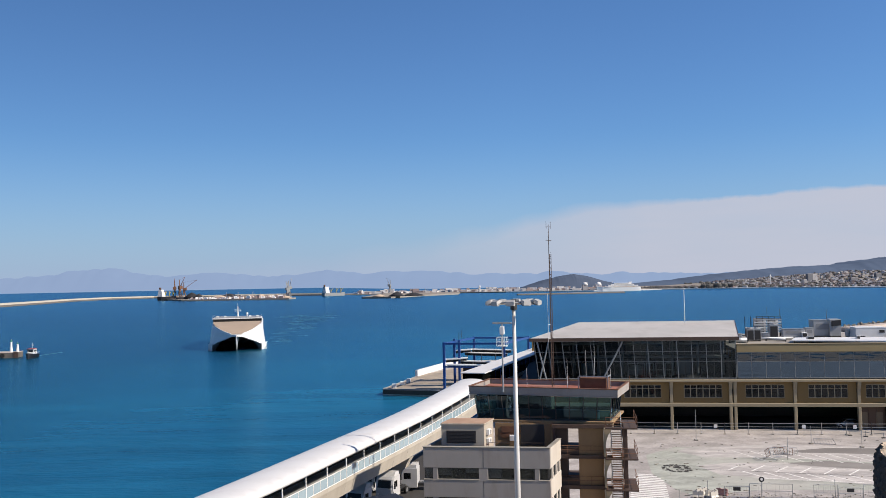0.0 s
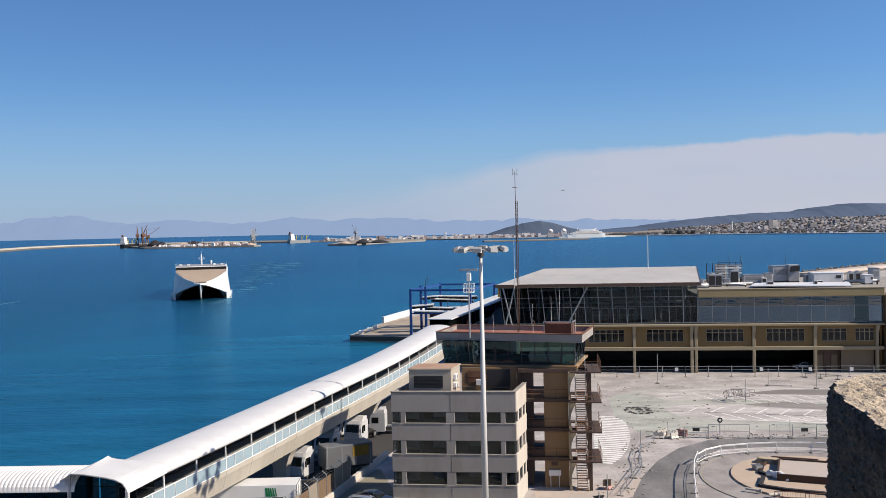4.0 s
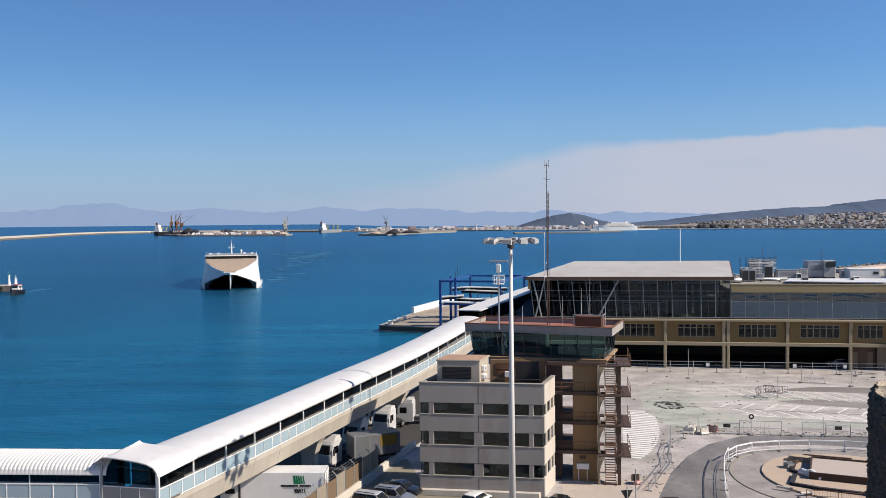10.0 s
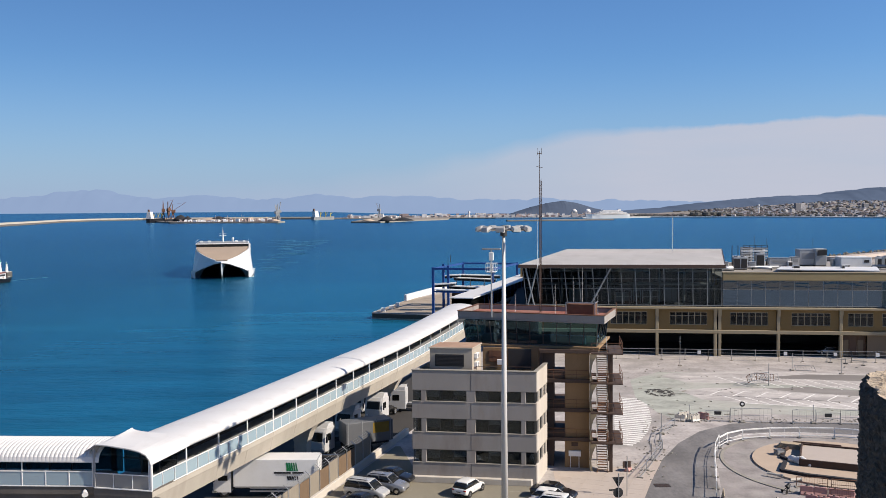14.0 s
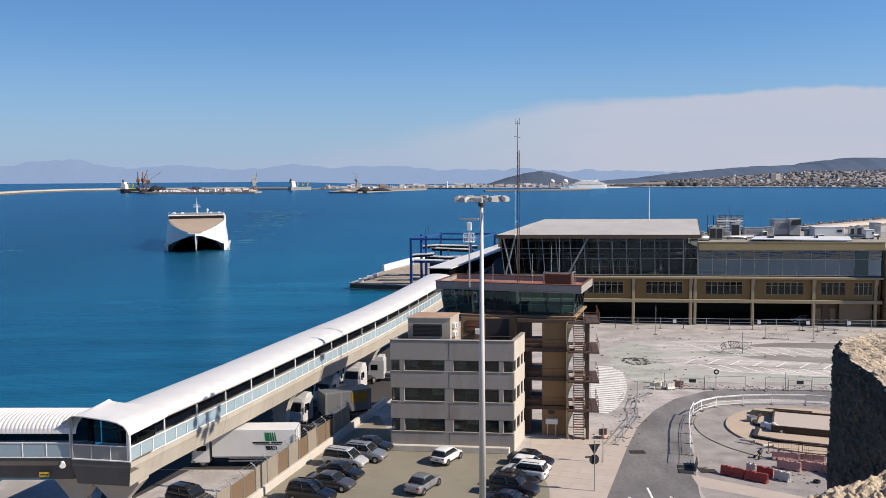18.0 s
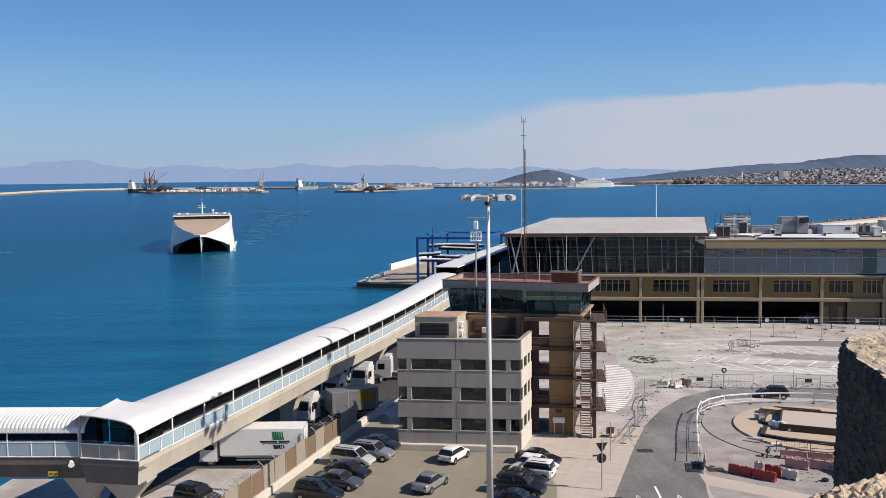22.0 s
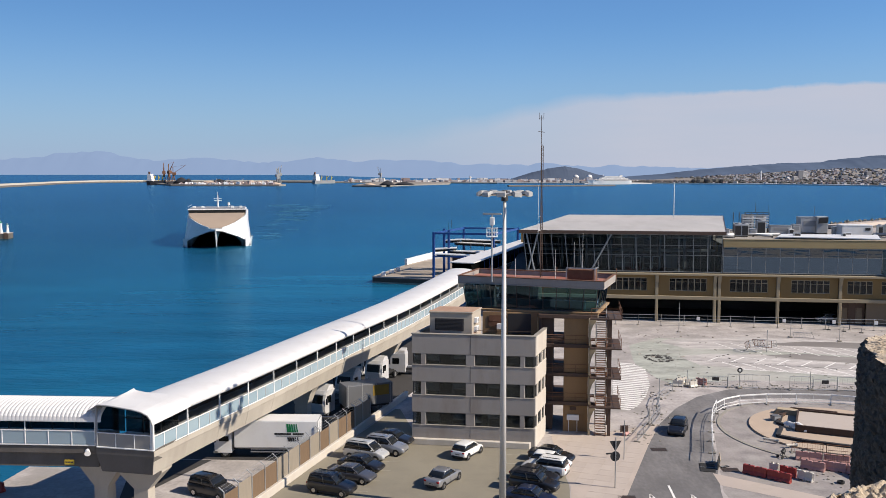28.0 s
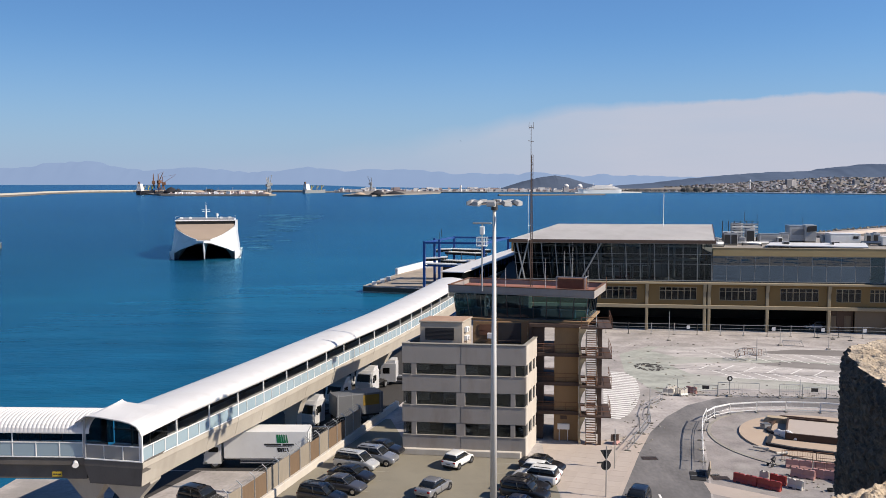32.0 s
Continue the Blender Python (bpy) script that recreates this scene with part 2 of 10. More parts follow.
M = dict(
    concrete=mat("concrete", (0.27, 0.251, 0.217), 0.85, stain=(0.165, 0.143, 0.12), stain_amt=0.5, stretch=(1, 1, 0.35)),
    precast=mat("precast", (0.265, 0.245, 0.228), 0.85, var=0.12, stain=(0.188, 0.15, 0.128), stain_amt=0.45, stain_scale=0.5, stretch=(1, 1, 0.3)),
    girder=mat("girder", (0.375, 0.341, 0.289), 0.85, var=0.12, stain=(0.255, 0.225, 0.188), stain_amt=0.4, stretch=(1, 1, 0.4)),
    ochre=mat("ochre", (0.25, 0.158, 0.08), 0.85, var=0.15, stain=(0.15, 0.0975, 0.0525), stain_amt=0.5, stretch=(1, 1, 0.3)),
    yellow=mat("yellow_render", (0.19, 0.123, 0.047), 0.85, var=0.12, stain=(0.165, 0.11, 0.05), stain_amt=0.35, stretch=(1, 1, 0.3)),
    parapet=mat("pale_yellow_render", (0.27, 0.215, 0.115), 0.85, var=0.12, stain=(0.19, 0.14, 0.07), stain_amt=0.4, stretch=(0.4, 1, 1)),
    cream=mat("cream_trim", (0.275, 0.23, 0.155), 0.8, var=0.12, stain=(0.25, 0.205, 0.135), stain_amt=0.4),
    white_roof=mat("white_roof", (0.57, 0.565, 0.56), 0.5, var=0.05, scale=0.3, bump=0.06, stain=(0.46, 0.44, 0.42), stain_amt=0.3, stain_scale=0.5),
    grey_roof=mat("grey_roof", (0.395, 0.38, 0.365), 0.8, var=0.2, scale=0.15, stain=(0.29, 0.27, 0.25), stain_amt=0.5, stain_scale=0.18, stretch=(1, 0.3, 1)),
    red_roof=mat("red_roof", (0.27, 0.0975, 0.0675), 0.9, var=0.25, stain=(0.3, 0.225, 0.188), stain_amt=0.5),
    rust=mat("rusty_steel", (0.15, 0.075, 0.045), 0.8, 0.2, var=0.35, scale=2.0),
    brown=mat("brown_steel", (0.075, 0.0488, 0.0375), 0.7, 0.2, var=0.3, scale=2.0),
    steel=mat("galvanised", (0.375, 0.383, 0.39), 0.45, 0.7, var=0.1, scale=2.0, bump=0.05),
    white=mat("white_paint", (0.671, 0.671, 0.662), 0.4, var=0.06, bump=0.03, stain=(0.375, 0.345, 0.3), stain_amt=0.25),
    pale_metal=mat("pale_sheet_metal", (0.40, 0.405, 0.41), 0.5, 0.2, var=0.12, scale=0.8, bump=0.04, stain=(0.26, 0.25, 0.24), stain_amt=0.4),
    roof_dust=mat("dusty_roof", (0.36, 0.235, 0.165), 0.9, var=0.2, scale=0.8, stain=(0.26, 0.15, 0.10), stain_amt=0.5),
    blind_wall=mat("brown_render", (0.17, 0.13, 0.088), 0.9, var=0.15, scale=0.4),
    door_wood=mat("brown_door", (0.085, 0.05, 0.032), 0.6, var=0.2, scale=1.0),
    grey=mat("grey_paint", (0.24, 0.247, 0.255), 0.5, var=0.1, bump=0.05),
    dark=mat("dark_paint", (0.0225, 0.0225, 0.024), 0.6, var=0.2, bump=0.05),
    frame=mat("window_frame_paint", (0.0375, 0.0375, 0.0375), 0.5, var=0.15, bump=0.03),
    mullion=mat("pale_mullion", (0.225, 0.24, 0.247), 0.45, 0.4, var=0.1, bump=0.03),
    blue=mat("blue_paint", (0.015, 0.06, 0.225), 0.45, var=0.2, bump=0.05),
    asphalt=mat("asphalt", (0.160, 0.153, 0.152), 0.9, var=0.65, scale=0.3, fine=3, bump=0.3, stain=(0.095, 0.091, 0.091), stain_amt=0.85, stain_scale=0.07, stretch=(1, 0.45, 1)),
    # stained concrete whose dark tone also paints in the walkway girders' shade
    weathered=mat("shade_weathered_concrete", (0.112, 0.101, 0.09), 0.9, var=0.25, stain=(0.06, 0.054, 0.0495), stain_amt=0.6, stretch=(1, 1, 0.4)),
    mast=mat("painted_mast", (0.50, 0.495, 0.48), 0.5, 0.1, var=0.12, scale=0.8, bump=0.03, stain=(0.33, 0.31, 0.28), stain_amt=0.4, stretch=(1, 1, 0.2)),
    lamp_body=mat("lamp_body", (0.34, 0.34, 0.335), 0.5, 0.2, var=0.15, scale=3.0, bump=0.03),
    yard=mat("yard_asphalt", (0.0375, 0.0345, 0.0323), 0.9, var=0.25, scale=0.2, fine=30, bump=0.3),
    render=mat("beige_render", (0.345, 0.307, 0.255), 0.85, var=0.1, stain=(0.225, 0.18, 0.135), stain_amt=0.4, stretch=(1, 1, 0.3)),
    lot=mat("parking_lot", (0.205, 0.186, 0.143), 0.9, var=0.14, scale=0.2, fine=25, bump=0.2, stain=(0.15, 0.135, 0.105), stain_amt=0.5, stain_scale=0.18),
    plaza=mat("plaza_concrete", (0.348, 0.320, 0.306), 0.9, var=0.6, scale=0.3, fine=2.5, bump=0.2, stain=(0.247, 0.232, 0.217), stain_amt=0.75, stain_scale=0.11),
    green_floor=mat("worn_green_floor", (0.315, 0.325, 0.288), 0.9, var=0.6, scale=0.35, fine=2.5, stain=(0.40, 0.38, 0.35), stain_amt=0.8, stain_scale=0.12, stretch=(0.5, 1, 1)),
    pale_floor=mat("worn_bay_concrete", (0.415, 0.387, 0.370), 0.9, var=0.65, scale=0.3, fine=2.5, stain=(0.26, 0.25, 0.235), stain_amt=0.75, stain_scale=0.25, stretch=(0.4, 1, 1)),
    dark_floor=mat("oil_stained_floor", (0.185, 0.17, 0.16), 0.9, var=0.3, scale=0.15, stain=(0.27, 0.255, 0.24), stain_amt=0.8, stain_scale=0.10, stretch=(0.3, 1, 1)),
    paving=mat("pale_paving", (0.400, 0.340, 0.297), 0.85, var=0.1, scale=0.4, fine=10, bump=0.15, stain=(0.3, 0.27, 0.225), stain_amt=0.5),
    slab=mat("paving_slab", (0.405, 0.350, 0.308), 0.85, var=0.14, scale=0.25, fine=10, bump=0.15, rand=0.09, stain=(0.32, 0.275, 0.235), stain_amt=0.5),
    sand=mat("sandy_ground", (0.400, 0.315, 0.243), 0.95, var=0.12, scale=0.5, fine=20, bump=0.3),
    island=mat("island_paving", (0.245, 0.222, 0.213), 0.9, var=0.5, scale=0.5, fine=5, bump=0.2, stain=(0.33, 0.315, 0.29), stain_amt=0.6, stain_scale=0.3),
    line=mat("road_paint", (0.671, 0.662, 0.636), 0.8, var=0.2, scale=1.5, bump=0.1),
    worn_line=mat("worn_paint", (0.68, 0.665, 0.64), 0.85, var=0.25, scale=1.0, fine=5, bump=0.1, stain=(0.40, 0.38, 0.35), stain_amt=0.6, stain_scale=0.7),
    faded_line=mat("faded_paint", (0.27, 0.255, 0.21), 0.85, var=0.3, scale=1.0, bump=0.1),
    pier_floor=mat("pier_surface", (0.30, 0.25, 0.195), 0.9, var=0.25, scale=0.2, stain=(0.12, 0.10, 0.085), stain_amt=0.5, stain_scale=0.15),
    rubber=mat("rubber", (0.015, 0.015, 0.015), 0.85, var=0.1, bump=0.1),
    red_plastic=mat("red_plastic", (0.27, 0.035, 0.028), 0.5, var=0.2, scale=1.5, bump=0.05, stain=(0.375, 0.15, 0.12), stain_amt=0.6),
    pink_plastic=mat("faded_plastic", (0.36, 0.2, 0.18), 0.6, var=0.2, scale=1.5, bump=0.05),
    white_plastic=mat("white_plastic", (0.47, 0.44, 0.39), 0.5, var=0.1, bump=0.05),
    wood=mat("timber", (0.055, 0.032, 0.022), 0.75, var=0.3, scale=1.2, stretch=(1, 1, 4)),
    pale_wood=mat("pale_board", (0.39, 0.315, 0.217), 0.8, var=0.15, scale=1.0),
    chrome=mat("bright_metal", (0.602, 0.602, 0.619), 0.2, 1.0, var=0.05, bump=0.0),
    lamp=mat("lamp_lens", (0.645, 0.645, 0.619), 0.15, var=0.05, bump=0.0),
    tail=mat("tail_lens", (0.262, 0.0075, 0.0075), 0.2, var=0.05, bump=0.0),
    # pale render that carries the end wall's sunlight in its base colour
    end_render=mat("pale_sunlit_render", (0.47, 0.435, 0.385), 0.85, var=0.1, stain=(0.33, 0.28, 0.23), stain_amt=0.4, stretch=(1, 1, 0.3)),
    office_wall=mat("office_interior", (0.16, 0.15, 0.14), 0.9, var=0.3, scale=0.4),
    reed=mat("reed_screen", (0.135, 0.09, 0.055), 0.9, var=0.3, scale=1.5, fine=40, stretch=(6, 6, 0.5)),
    screen=mat("pale_screen", (0.22, 0.19, 0.15), 0.9, var=0.2, scale=1.0, fine=40, stretch=(6, 6, 0.5)),
    hull=mat("hull_white", (0.63, 0.635, 0.64), 0.35, var=0.05, scale=0.1, bump=0.0, stain=(0.568, 0.55, 0.516), stain_amt=0.4, stain_scale=0.1),
    hull_dark=mat("hull_dark", (0.009, 0.0105, 0.015), 0.5, var=0.2, scale=0.2, bump=0.0),
    tan_deck=mat("tan_deck", (0.315, 0.247, 0.188), 0.8, var=0.1, scale=0.2, bump=0.05),
    stone=mat("rampart_stone", (0.45, 0.375, 0.285), 0.95, var=0.30, scale=2.2, fine=30, bump=0.9, dist=0.04, stain=(0.27, 0.20, 0.13), stain_amt=0.45, stain_scale=1.5),
    # merlon face: its shade is painted in as a near-black base colour
    shade_face=mat("shade_dark_masonry", (0.088, 0.078, 0.066), 0.95, var=0.7, scale=5, fine=24, bump=0.9, dist=0.04, stain=(0.045, 0.045, 0.048), stain_amt=0.7, stain_scale=1.5),
    rock=mat("armour_rock", (0.285, 0.247, 0.203), 0.95, var=0.25, scale=0.3, rand=0.3),
    coal=mat("coal", (0.0225, 0.0225, 0.0263), 0.95, var=0.3, scale=0.1),
    feather=mat("white_feather", (0.645, 0.619, 0.585), 0.8, var=0.12, scale=9.0, fine=60, bump=0.1),
    wing=mat("mottled_feather", (0.48, 0.43, 0.38), 0.8, var=0.4, scale=12.0, fine=60, bump=0.1),
    wing_tip=mat("dark_feather", (0.0375, 0.03, 0.0263), 0.8, var=0.3, scale=12.0, bump=0.1),
    green_ink=mat("green_vinyl", (0.015, 0.165, 0.06), 0.4, var=0.05, bump=0.0),
    tarp=mat("tarpaulin", (0.11, 0.115, 0.125), 0.55, var=0.15, scale=0.8, bump=0.2, dist=0.05),
    yellow_paint=mat("yellow_paint", (0.45, 0.315, 0.0225), 0.5, var=0.1, bump=0.02),
    felt=mat("roofing_felt", (0.27, 0.25, 0.225), 0.9, var=0.4, scale=0.5, fine=4, stain=(0.17, 0.155, 0.14), stain_amt=0.7, stain_scale=0.3),
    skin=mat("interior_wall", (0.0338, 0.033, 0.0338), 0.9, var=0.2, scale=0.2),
    pane=glass("tower_glass", (0.17, 0.36, 0.40), 0.03, 0.96, (0.34, 0.58, 0.78), wave=(0.6, 0.6, 1.2), wavy=0.35),
    hall_pane=glass("hall_glass", (0.34, 0.40, 0.42), 0.03, 0.985, (0.42, 0.55, 0.64), wave=(0.5, 1.0, 1.2), wavy=0.3),
    mirror_pane=glass("mirror_glass", (0.06, 0.12, 0.18), 0.02, 0.985, (0.42, 0.63, 0.90), wave=(0.30, 1.0, 1.3), wavy=0.5),
    upper_pane=glass("upper_mirror_glass", (0.06, 0.10, 0.13), 0.02, 0.985, (0.50, 0.56, 0.60), wave=(0.30, 1.0, 2.2), wavy=0.75),
    frosted=glass("frosted_glass", (0.55, 0.70, 0.74), 0.15, 0.30, body=(0.36, 0.47, 0.53)),
    office_pane=glass("office_glass", (0.60, 0.63, 0.65), 0.03, 0.97, (0.7, 0.75, 0.8)),
    clear_pane=glass("clear_glass", (0.25, 0.27, 0.285), 0.02, 0.94),
    grimy_pane=glass("grimy_glass", (0.50, 0.48, 0.44), 0.08, 0.55, body=(0.40, 0.41, 0.41)),
    dark_pane=glass("window_glass", (0.15, 0.17, 0.19), 0.03, 0.98, (0.5, 0.54, 0.58)),
    car_glasshouse=mat("tinted_windows", (0.012, 0.014, 0.016), 0.08, var=0.05, bump=0.0, spec=0.5),
    car_lamp=mat("lamp_glass", (0.34, 0.34, 0.33), 0.12, var=0.05, bump=0.0),
    car_pane=glass("car_glass", (0.06, 0.07, 0.07), 0.02, 0.98, (0.40, 0.42, 0.44)),
)
for key in ("mirror_pane", "upper_pane", "pane"):
    for nd in M[key].node_tree.nodes:
        if nd.bl_idname == "ShaderNodeFresnel":
            nd.inputs[0].default_value = 2.0 if key == "pane" else 2.7

# rubble courses in the face that is darkened for shade
on, ol = M["shade_face"].node_tree.nodes, M["shade_face"].node_tree.links
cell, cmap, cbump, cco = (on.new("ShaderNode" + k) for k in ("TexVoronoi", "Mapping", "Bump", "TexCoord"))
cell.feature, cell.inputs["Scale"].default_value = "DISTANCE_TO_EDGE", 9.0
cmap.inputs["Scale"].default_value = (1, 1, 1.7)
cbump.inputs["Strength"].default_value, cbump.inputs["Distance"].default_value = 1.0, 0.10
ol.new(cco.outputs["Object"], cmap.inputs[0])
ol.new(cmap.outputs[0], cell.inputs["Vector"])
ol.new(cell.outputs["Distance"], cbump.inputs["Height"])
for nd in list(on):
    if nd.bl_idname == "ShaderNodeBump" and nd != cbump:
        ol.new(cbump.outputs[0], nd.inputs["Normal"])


def paint(name, rgb, metal=0.3):
    m = mat(name, rgb, 0.3, metal, var=0.05, scale=0.8, bump=0.0, spec=0.6)
    m.node_tree.nodes["Principled BSDF"].inputs["Coat Weight"].default_value = 0.6
    return m


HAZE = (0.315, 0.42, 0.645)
# the far ranges are a backdrop: nearly all their light is painted-in haze emission
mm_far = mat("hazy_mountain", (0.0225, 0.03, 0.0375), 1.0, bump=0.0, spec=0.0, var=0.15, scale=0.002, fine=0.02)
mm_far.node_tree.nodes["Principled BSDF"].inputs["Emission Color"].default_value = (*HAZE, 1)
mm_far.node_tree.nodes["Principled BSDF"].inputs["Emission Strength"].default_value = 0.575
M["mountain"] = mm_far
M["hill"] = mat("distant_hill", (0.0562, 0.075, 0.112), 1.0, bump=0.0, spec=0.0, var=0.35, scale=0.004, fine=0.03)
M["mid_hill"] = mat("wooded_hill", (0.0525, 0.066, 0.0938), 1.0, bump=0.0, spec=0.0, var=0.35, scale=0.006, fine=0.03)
# hill haze too is painted: bluish base colours plus this faint glow
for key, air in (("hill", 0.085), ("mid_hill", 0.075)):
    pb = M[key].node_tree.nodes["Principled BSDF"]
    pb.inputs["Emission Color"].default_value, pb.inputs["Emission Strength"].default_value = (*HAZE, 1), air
M["land"] = mat("far_land", (0.235, 0.215, 0.195), 1.0, bump=0.0, spec=0.0, var=0.3, scale=0.01, fine=0.08)
# town and foliage tones are greyed towards haze in the base colour
for key, rgb in (("town_a", (0.46, 0.445, 0.45)), ("town_b", (0.56, 0.545, 0.54)), ("town_c", (0.29, 0.235, 0.225)), ("town_d", (0.66, 0.655, 0.655))):
    M[key] = mat(key, rgb, 0.9, bump=0.0, spec=0.1, var=0.1, scale=0.02, rand=0.4)
M["far_leaf"] = mat("far_foliage", (0.085, 0.085, 0.082), 1.0, bump=0.0, spec=0.0, var=0.3, scale=0.03)
M["far_dim"] = mat("far_grey_wall", (0.17, 0.17, 0.185), 0.9, bump=0.0, spec=0.1, var=0.15, scale=0.05)
M["far_window"] = mat("far_window", (0.13, 0.14, 0.16), 0.5, bump=0.0, var=0.1)

# the sea: deep blue water body under a wind-ruffled surface
sea_mat = bpy.data.materials.new("sea_water")
sea_mat.use_nodes = True
sn, sl = sea_mat.node_tree.nodes, sea_mat.node_tree.links
sb = sn["Principled BSDF"]
sco = sn.new("ShaderNodeTexCoord")
smp = sn.new("ShaderNodeMapping")
smp.inputs["Scale"].default_value = (0.26, 1.0, 1.0)
smp.inputs["Rotation"].default_value = (0, 0, radians(14))
sl.new(sco.outputs["Object"], smp.inputs[0])
heights = []
for s, d, k in ((1.3, 6.0, 0.6), (0.13, 5.0, 1.0)):
    t = sn.new("ShaderNodeTexNoise")
    t.inputs["Scale"].default_value, t.inputs["Detail"].default_value = s, d
    sl.new(smp.outputs[0], t.inputs["Vector"])
    mm = sn.new("ShaderNodeMath")
    mm.operation = "MULTIPLY"
    mm.inputs[1].default_value = k
    sl.new(t.outputs[0], mm.inputs[0])
    heights.append(mm.outputs[0])
sm = sn.new("ShaderNodeMath")
sl.new(heights[0], sm.inputs[0])
sl.new(heights[1], sm.inputs[1])
sbp = sn.new("ShaderNodeBump")
sbp.inputs["Strength"].default_value, sbp.inputs["Distance"].default_value = 0.62, 1.3
sl.new(sm.outputs[0], sbp.inputs["Height"])
sl.new(sbp.outputs[0], sb.inputs["Normal"])
patch = sn.new("ShaderNodeTexNoise")
patch.inputs["Scale"].default_value, patch.inputs["Detail"].default_value = 0.012, 6.0
sl.new(smp.outputs[0], patch.inputs["Vector"])
scr = sn.new("ShaderNodeValToRGB")
scr.color_ramp.elements[0].position, scr.color_ramp.elements[0].color = 0.34, (0.0042, 0.050, 0.106, 1)
scr.color_ramp.elements[1].position, scr.color_ramp.elements[1].color = 0.66, (0.0072, 0.086, 0.152, 1)
sl.new(patch.outputs[0], scr.inputs[0])
# light falloff painted into the water: darker far off and left, paler by quay
ssep = sn.new("ShaderNodeSeparateXYZ")
sl.new(sco.outputs["Object"], ssep.inputs[0])


def tone_ramp(socket, near, far, at_near, at_far):
    r = sn.new("ShaderNodeMapRange")
    for k, v in (("From Min", near), ("From Max", far), ("To Min", at_near), ("To Max", at_far)):
        r.inputs[k].default_value = v
    sl.new(socket, r.inputs["Value"])
    return r.outputs[0]


sdp = sn.new("ShaderNodeMath")
sdp.operation = "MULTIPLY"
sl.new(tone_ramp(ssep.outputs[1], 200, 700, 1.10, 0.40), sdp.inputs[0])
sl.new(tone_ramp(ssep.outputs[0], -150, -50, 0.66, 1.34), sdp.inputs[1])
streak = sn.new("ShaderNodeTexNoise")
streak.inputs["Scale"].default_value, streak.inputs["Detail"].default_value, streak.inputs["Roughness"].default_value = 0.11, 8.0, 0.7
sl.new(smp.outputs[0], streak.inputs["Vector"])
sdq = sn.new("ShaderNodeMath")
sdq.operation = "MULTIPLY"
sl.new(sdp.outputs[0], sdq.inputs[0])
sl.new(tone_ramp(streak.outputs[0], 0.3, 0.7, 0.74, 1.22), sdq.inputs[1])
shv = sn.new("ShaderNodeHueSaturation")
sl.new(scr.outputs[0], shv.inputs["Color"])
sl.new(sdq.outputs[0], shv.inputs["Value"])
sl.new(shv.outputs[0], sb.inputs["Base Color"])
sb.inputs["Roughness"].default_value, sb.inputs["Specular IOR Level"].default_value = 1.0, 0.0
# ruffled water mirrors little of the sky at a flat angle: its gloss is held down
sgl, sfr, smx, sgm = (sn.new("ShaderNode" + k) for k in ("BsdfGlossy", "Fresnel", "MixShader", "Math"))
sgl.inputs["Color"].default_value, sgl.inputs["Roughness"].default_value = (0.40, 0.78, 1.0, 1), 0.18
sfr.inputs["IOR"].default_value = 1.33
sgm.operation = "MULTIPLY"
sgm.inputs[1].default_value = 0.62
sl.new(sbp.outputs[0], sgl.inputs["Normal"])
sl.new(sfr.outputs[0], sgm.inputs[0])
sl.new(sgm.outputs[0], smx.inputs[0])
sl.new(sb.outputs[0], smx.inputs[1])
sl.new(sgl.outputs[0], smx.inputs[2])
sl.new(smx.outputs[0], sn["Material Output"].inputs[0])
M["sea"] = sea_mat

# ---- mesh helpers ----


